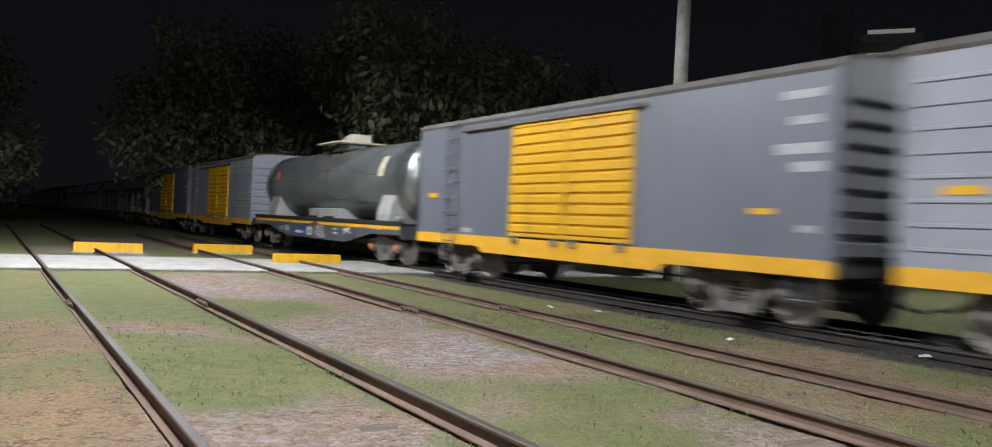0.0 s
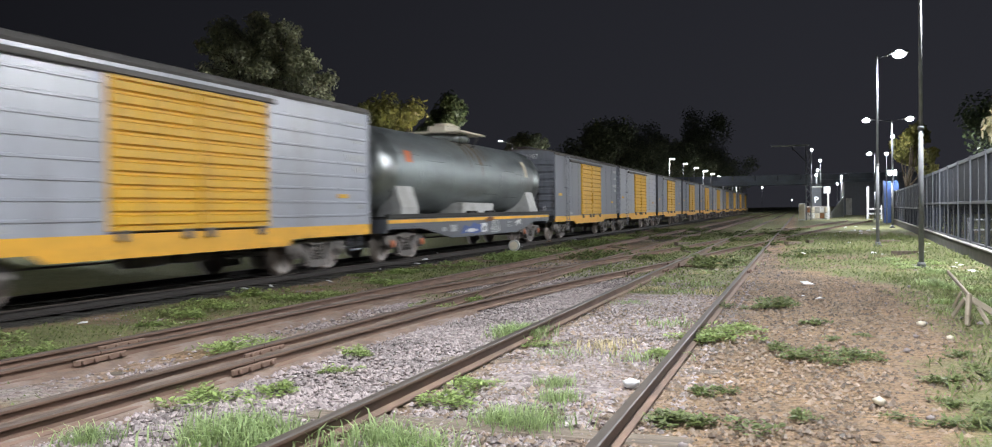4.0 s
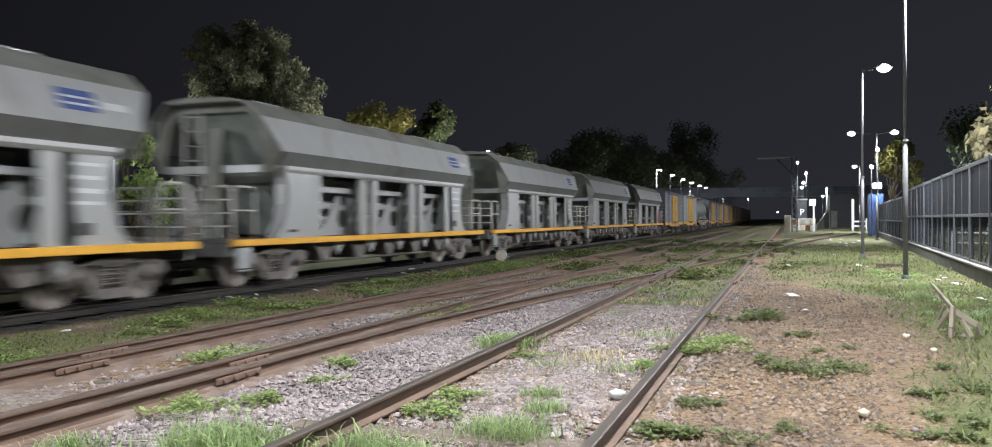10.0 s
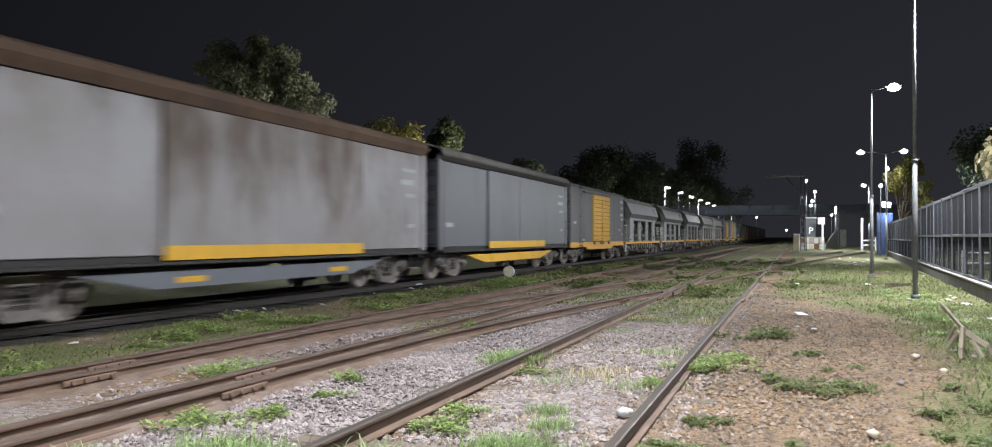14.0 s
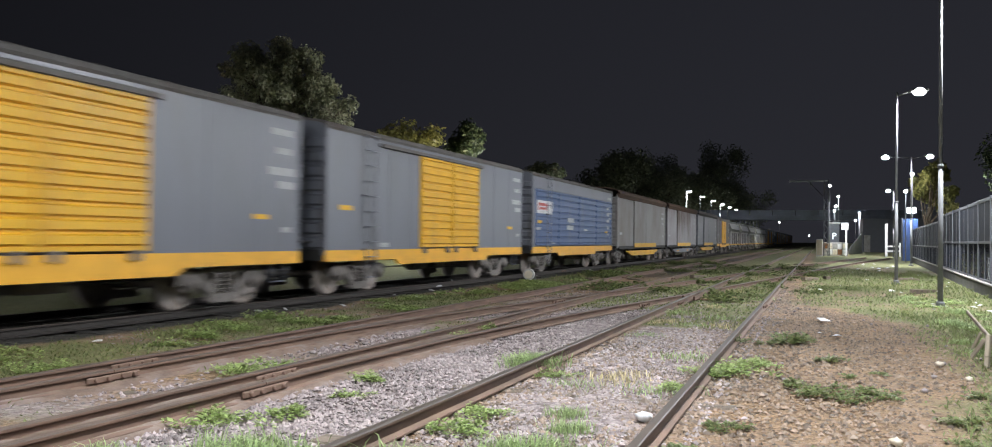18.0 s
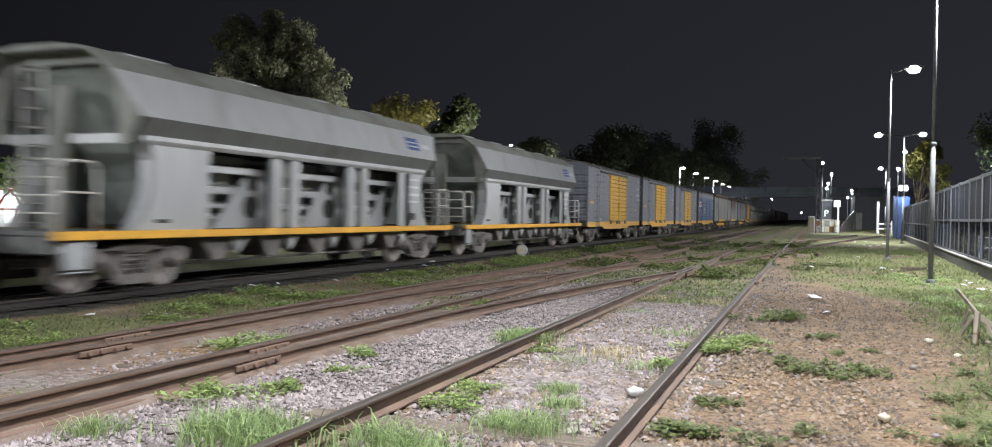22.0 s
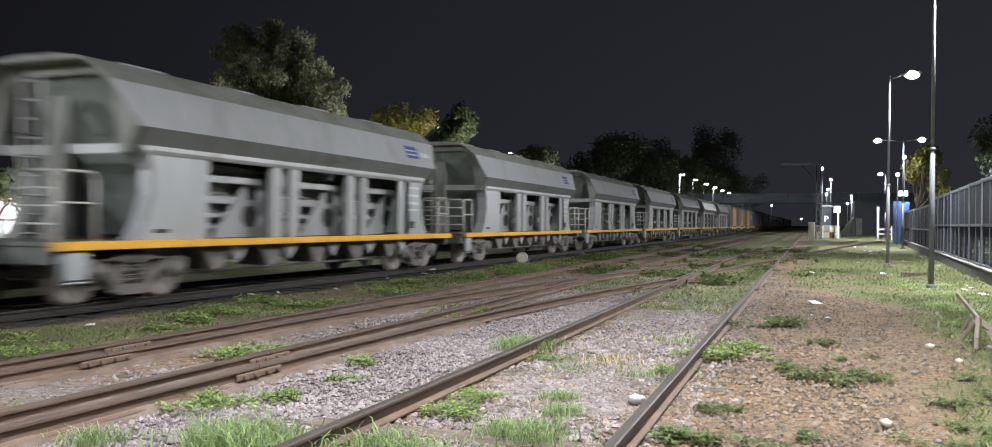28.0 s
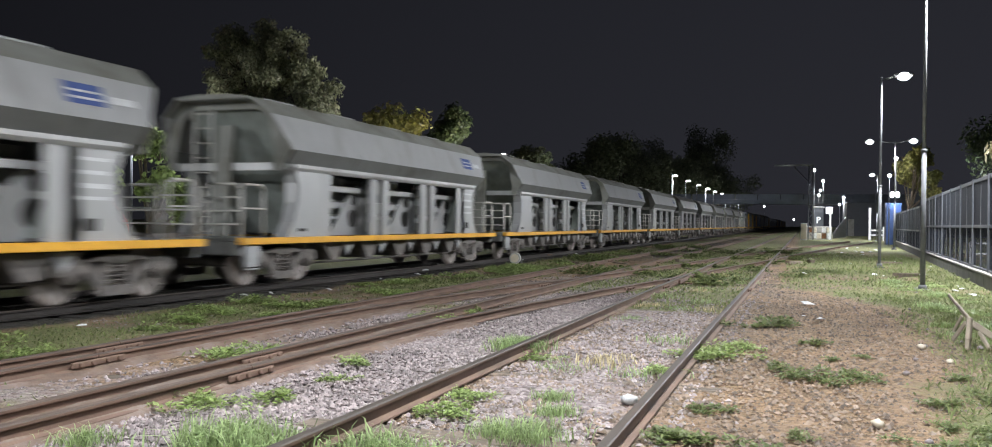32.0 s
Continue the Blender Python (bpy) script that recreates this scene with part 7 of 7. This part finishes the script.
for i in range(26):
    x, y = rng.choice((rng.uniform(-10.1, -8.4), rng.uniform(-12.6, -9.9))), rng.uniform(-14.0, 40.0)
    sc = Solid().add([(-0.12, -0.05, 0.01), (0.13, -0.05, 0.02), (0.12, 0.06, 0.05), (-0.1, 0.05, 0.02), (0.0, 0.0, 0.06)], [(0, 1, 4), (1, 2, 4), (2, 3, 4), (3, 0, 4)])
    ob = new("litter", sc.mesh("litter", M_WHITE))
    ob.matrix_basis = pose(x, y, 0.02, 0, 0, rng.uniform(0, 360)) @ Matrix.Diagonal((*[rng.uniform(0.4, 1.0)] * 3, 1))
    tagged(ob, "scrap of white litter beside the main line", "litter", "litter beside the main line")
for x, y, a in ((-0.3, 34.5, 70), (0.3, 36.0, 95), (2.8, 27.5, 60), (3.1, 36.0, 50), (-6.0, 50.0, 80), (-4.3, 34.0, 75)):
    ob = new("old_sleeper", SLEEPERS[0])
    ob.matrix_basis = pose(x, y, 0.10, 0, 2, a) @ Matrix.Diagonal((0.5, 0.7, 1, 1))
    tagged(ob, "discarded dark sleeper piece lying on the ground", "debris")


junk = random.Random(91)
for i in range(22):
    x, y = junk.uniform(-8.5, 0.5), junk.uniform(24.0, 62.0)
    ob = new("old_sleeper", SLEEPERS[junk.randrange(2)])
    ob.matrix_basis = pose(x, y, 0.03, junk.uniform(-6, 6), junk.uniform(-4, 4), junk.uniform(0, 180)) @ Matrix.Diagonal((junk.uniform(0.12, 0.5), junk.uniform(0.5, 0.9), 1, 1))
    tagged(ob, "broken piece of dark sleeper among the points", "debris", "broken sleeper pieces")


# ---- weeds ----
def weed_mesh(seed, leaves, spread, height, material):
    """A low clump of small leaves on several stems."""
    r = random.Random(seed)
    s = Solid()
    hubs = [(r.gauss(0, 0.5) * spread, r.gauss(0, 0.5) * spread, r.uniform(0.14, 0.36) * spread, r.uniform(0.45, 1.0) * height) for _ in range(11)]
    for i in range(leaves):
        hx, hy, hr, hh = r.choice(hubs)
        a, q = r.uniform(0, 6.28), math.sqrt(r.random())
        p = Vector((hx + math.cos(a) * q * hr, hy + math.sin(a) * q * hr, hh * (1.0 - 0.7 * q * q) * r.uniform(0.25, 1.0)))
        out = Vector((math.cos(a + r.uniform(-0.9, 0.9)), math.sin(a + r.uniform(-0.9, 0.9)), r.uniform(-0.25, 0.7)))
        n = r.uniform(0.024, 0.058)
        tip = p + out * n
        side = Vector((-out.y, out.x, 0)) * n * r.uniform(0.25, 0.42)
        m = p.lerp(tip, 0.5) + Vector((0, 0, 0.004))
        s.add([p, m + side, tip, m - side], [(0, 1, 2, 3)])
    return s.mesh("leaves", material, False)


def tuft_mesh(seed, blades, spread, height, material):
    r = random.Random(seed)
    s = Solid()
    for i in range(blades):
        a = r.uniform(0, 6.28)
        p = Vector((r.gauss(0, 0.5) * spread, r.gauss(0, 0.5) * spread, -0.01))
        out = Vector((math.cos(a + r.uniform(-1, 1)), math.sin(a + r.uniform(-1, 1)), 0))
        h = height * r.uniform(0.5, 1.0)
        m, tip = p + out * h * 0.3 + Vector((0, 0, h * 0.66)), p + out * h * r.uniform(0.5, 1.1) + Vector((0, 0, h * r.uniform(0.6, 1.0)))
        side = Vector((-out.y, out.x, 0)) * 0.0048
        s.add([p - side, p + side, m + side * 0.8, m - side * 0.8, tip], [(0, 1, 2, 3), (3, 2, 4)])
    return s.mesh("blades", material, False)


WEEDS = [weed_mesh(1, 560, 0.27, 0.13, M_WEED), weed_mesh(2, 380, 0.21, 0.11, M_WEED), weed_mesh(3, 700, 0.38, 0.12, M_WEED)]
CREEPERS = [weed_mesh(11, 420, 0.27, 0.09, M_CREEPER), weed_mesh(12, 280, 0.21, 0.085, M_CREEPER), weed_mesh(13, 520, 0.34, 0.10, M_CREEPER)]
SPARSE = [tuft_mesh(7, 110, 0.34, 0.10, M_TUFT), tuft_mesh(8, 80, 0.26, 0.12, M_DRY)]
TUFTS = [tuft_mesh(4, 360, 0.28, 0.17, M_TUFT), tuft_mesh(5, 260, 0.23, 0.15, M_TUFT), tuft_mesh(6, 160, 0.2, 0.16, M_DRY)]


def plant(x, y, mesh, label, size=1.0, name="weed_clump"):
    ob = new(name, mesh)
    size *= 1.2
    ob.matrix_basis = pose(x, y, -0.01, 0, 0, (x * 77 + y * 131) % 360) @ Matrix.Diagonal((size, size, size, 1))
    tagged(ob, label, "weed", "weed clumps between the tracks", "stuff")


LEAFY, GRASSY = "bright green leafy weed clump beside the rails", "tuft of green grass growing in the ballast"
for x, y, k, sz in ((-3.24, 4.55, 0, 1.15), (-3.5, 4.75, 0, 0.9), (-3.0, 4.5, 1, 0.9), (-2.98, 9.3, 0, 0.9), (-3.05, 9.65, 0, 0.8), (-3.1, 9.45, 1, 0.9), (-2.48, 4.85, 1, 1.0), (-2.2, 4.7, 0, 0.8), (-1.69, 5.5, 0, 0.8), (-1.95, 5.55, 1, 0.7),
                    (-1.89, 6.84, 1, 0.55), (-1.73, 6.3, 1, 0.6), (-4.3, 4.35, 1, 0.7)):
    plant(x, y, TUFTS[k], GRASSY, sz, "grass_tuft")
for x, y, k, sz in ((-5.62, 7.6, 2, 0.95), (-5.3, 8.0, 0, 0.8), (-4.37, 5.6, 2, 0.75), (-4.0, 5.9, 1, 0.8), (-4.75, 5.4, 1, 0.6), (-2.55, 8.7, 1, 0.6), (-2.6, 6.6, 0, 0.65), (-2.51, 6.05, 0, 0.75), (-1.32, 8.5, 0, 0.6),
                    (-5.1, 11.8, 2, 0.8), (-5.02, 12.9, 0, 0.9), (-4.21, 7.8, 1, 0.7), (-3.91, 6.85, 1, 0.5), (-0.94, 9.5, 0, 0.95), (-0.85, 9.9, 1, 1.0), (-0.7, 10.5, 0, 0.8), (2.9, 13.2, 0, 0.8)):
    plant(x, y, WEEDS[k], LEAFY, sz)
for x, y, k, sz in ((-0.52, 12.9, 0, 1.2), (-0.4, 13.6, 1, 1.1), (0.13, 11.2, 1, 0.75), (0.02, 8.75, 0, 0.8), (-0.18, 9.1, 1, 0.75), (0.34, 8.6, 2, 0.75), (0.55, 8.9, 1, 0.8), (-0.69, 6.8, 1, 0.55), (-0.55, 6.95, 1, 0.45),
                    (-0.64, 5.8, 0, 0.85), (-0.86, 5.85, 1, 0.7), (0.01, 6.2, 1, 0.5), (1.16, 7.8, 0, 0.7), (1.2, 6.8, 1, 0.7), (0.97, 6.95, 1, 0.5), (0.92, 6.3, 0, 0.7), (0.3, 10.0, 1, 0.45), (0.6, 10.3, 1, 0.4), (1.4, 9.2, 1, 0.6), (1.5, 8.2, 0, 0.6)):
    plant(x, y, CREEPERS[k], "dark green creeping weed on the trodden earth", sz)

more = random.Random(55)
for i in range(46):
    x, y = more.uniform(-8.8, 1.5), more.uniform(21.0, 56.0)
    plant(x, y, more.choice(CREEPERS), "dark weed clump among the far points", more.uniform(1.2, 2.4))
for i in range(60):
    x, y = more.uniform(-9.1, -7.3), 3.0 + 40.0 * more.random() ** 1.3
    if soil(x, y)[1] > 0.4:
        plant(x, y, more.choice(WEEDS), "bright green leafy weed clump in the grass strip", more.uniform(0.6, 1.2))
for i in range(26):
    x, y = more.uniform(-2.6, -1.35), 6.5 + 20.0 * more.random() ** 1.2
    plant(x, y, more.choice(SPARSE), "thin pale grass tuft between the rails", more.uniform(0.6, 1.1), "grass_tuft")
for i in range(34):
    x, y = more.uniform(1.9, 3.2), 5.5 + 20.0 * more.random()
    plant(x, y, more.choice(WEEDS + TUFTS[:2]), "green weed clump at the edge of the fence grass", more.uniform(0.4, 0.9))


def grass_field():
    """Grass and leafy cover on the grassy parts of the yard, too many to count."""
    r = random.Random(9)
    s = Solid()
    tries = 0
    count = 0
    while count < 42000 and tries < 330000:
        tries += 1
        x = r.uniform(-9.7, 4.6)
        y = r.choice((r.uniform(-12, 5), r.uniform(4, 26), r.uniform(4, 16), r.uniform(16, 48)))
        b, g, o = soil(x, y)
        if x > FENCE(y) - 0.2 or r.random() > (g - 0.25) * 1.2:
            continue
        count += 1
        h = r.uniform(0.02, 0.085) * (1.1 if x > 1 else 0.85) * (1.0 if y < 25 else 1.5)
        a = r.uniform(0, 6.28)
        out = Vector((math.cos(a), math.sin(a), 0))
        p = Vector((x, y, -0.02))
        wd = r.uniform(0.004, 0.013) * (1.0 if y < 16 else 1.7)
        side = Vector((-out.y, out.x, 0)) * wd
        tip = p + out * h * r.uniform(0.5, 1.4) + Vector((0, 0, h))
        m = p.lerp(tip, 0.5) + Vector((0, 0, h * 0.12))
        s.add([p, m + side, tip, m - side], [(0, 1, 2, 3)])
    ob = new("grass", s.mesh("grass", M_GRASS, False))
    tagged(ob, "short rough grass and weeds over the yard", "grass", kind="stuff")


grass_field()


def ballast():
    """Loose ballast stones between the rails."""
    r = random.Random(21)
    s = Solid()
    n = 0
    octa = [(1, 0, 0), (-1, 0, 0), (0, 1, 0), (0, -1, 0), (0, 0, 1), (0, 0, -1)]
    faces = [(0, 2, 4), (2, 1, 4), (1, 3, 4), (3, 0, 4), (2, 0, 5), (1, 2, 5), (3, 1, 5), (0, 3, 5)]
    while n < 34000:
        y = 3.0 + 25.0 * r.random() ** 1.7
        x = r.uniform(-9.4, 0.6)
        b, g, o = soil(x, y)
        if r.random() > b * 1.0 - g * 0.4 or (b < 0.55 and r.random() > 0.35):
            continue
        n += 1
        k = r.uniform(0.010, 0.025) + 0.012 * r.random() ** 4
        pts = []
        ca, sa = math.cos(r.uniform(0, 6.3)), math.sin(r.uniform(0, 6.3))
        for a, c, d in octa:
            a, c, d = a * r.uniform(0.7, 1.3), c * r.uniform(0.7, 1.3), d * r.uniform(0.5, 1.0)
            pts.append((x + k * (a * ca - c * sa), y + k * (a * sa + c * ca), -0.018 + k * (d + 0.25 * a)))
        s.add(pts, faces)
    ob = new("ballast", s.mesh("ballast", M_STONEBED, False))
    tagged(ob, "loose mauve-grey ballast stones between the rails", "ballast", kind="stuff")


M_STONEBED = leaf_material("loose_ballast_stone", (0.305, 0.257, 0.252), 0.0, 0.5, 1.25)
M_STONEBED.node_tree.nodes["Principled BSDF"].inputs["Roughness"].default_value = 0.9
ballast()


def chips():
    """Small stones, bark and dry leaves trodden into the earth."""
    r = random.Random(33)
    for name, mat_, label, total, flat in (("gravel_chips", M_CHIP, "small stones trodden into the earth", 24000, 0.7), ("dry_leaves", M_DEADLEAF, "dry brown leaves and bark on the earth", 6500, 0.15)):
        s = Solid()
        n = 0
        while n < total:
            y = 4.0 + 26.0 * r.random() ** 1.5
            x = r.uniform(-2.9, 3.2)
            b, g, o = soil(x, y)
            if r.random() < g * 0.8:
                continue
            n += 1
            k = r.uniform(0.006, 0.02) + 0.022 * r.random() ** 5
            a0 = r.uniform(0, 6.28)
            pts = [(x + k * math.cos(a0 + t) * r.uniform(0.6, 1.3), y + k * math.sin(a0 + t) * r.uniform(0.6, 1.3), -0.022 + k * flat * r.uniform(0, 0.5)) for t in (0, 1.3, 2.5, 3.8, 5.0)]
            pts.append((x, y, -0.015 + k * flat))
            s.add(pts, [(i, (i + 1) % 5, 5) for i in range(5)])
        tagged(new(name, s.mesh(name, mat_, False)), label, "debris", kind="stuff")


M_CHIP = leaf_material("earthy_stone_chips", (0.205, 0.150, 0.108), 0.0, 0.35, 1.5)
M_DEADLEAF = leaf_material("dead_leaf", (0.15, 0.095, 0.06), 0.2)
chips()


# ---- the train's run: metres travelled, from its speed at set times ----
SPEED = [(0, 14.0), (3.5, 13.84), (6, 13.66), (9, 13.5), (12, 13.36), (15, 13.14), (18, 12.9), (21, 12.7), (24, 12.51), (28, 12.38), (32, 12.29)]


def travelled(t):
    s = 0.0
    for (ta, va), (tb, vb) in zip(SPEED, SPEED[1:]):
        if t <= ta:
            break
        e = min(t, tb)
        ve = va + (vb - va) * (e - ta) / (tb - ta)
        s += (va + ve) / 2 * (e - ta)
    return s


def motions():
    times = [float(t) for t in range(33)]
    for w, at in TRAIN:
        walk(w, [(t, pose(TRACK_X, at + travelled(t), RAIL_Z)) for t in times])
    # wheels: one turn for each 2.89 m of way; all wheelsets at the same place on their bogies turn alike
    kept = {}
    for ob in [o for o in scene.objects if o.name.split(".")[0] == "wheelset"]:
        side = 1 if ob.location.y > 0 else -1
        if side not in kept:
            rows = []
            for i in range(30 * 32 + 1):
                t = i / 30.0
                if t > 32.0:
                    break
                rows.append((t, pose(0, side * 0.915, 0, -math.degrees(travelled(t) / WHEEL_R), 0, 0)))
            walk(ob, rows)
            kept[side] = ob
        else:
            ad, src = ob.animation_data_create(), kept[side].animation_data
            ob.rotation_mode = "QUATERNION"
            ad.action = src.action
            ad.action_slot = src.action_slot


motions()
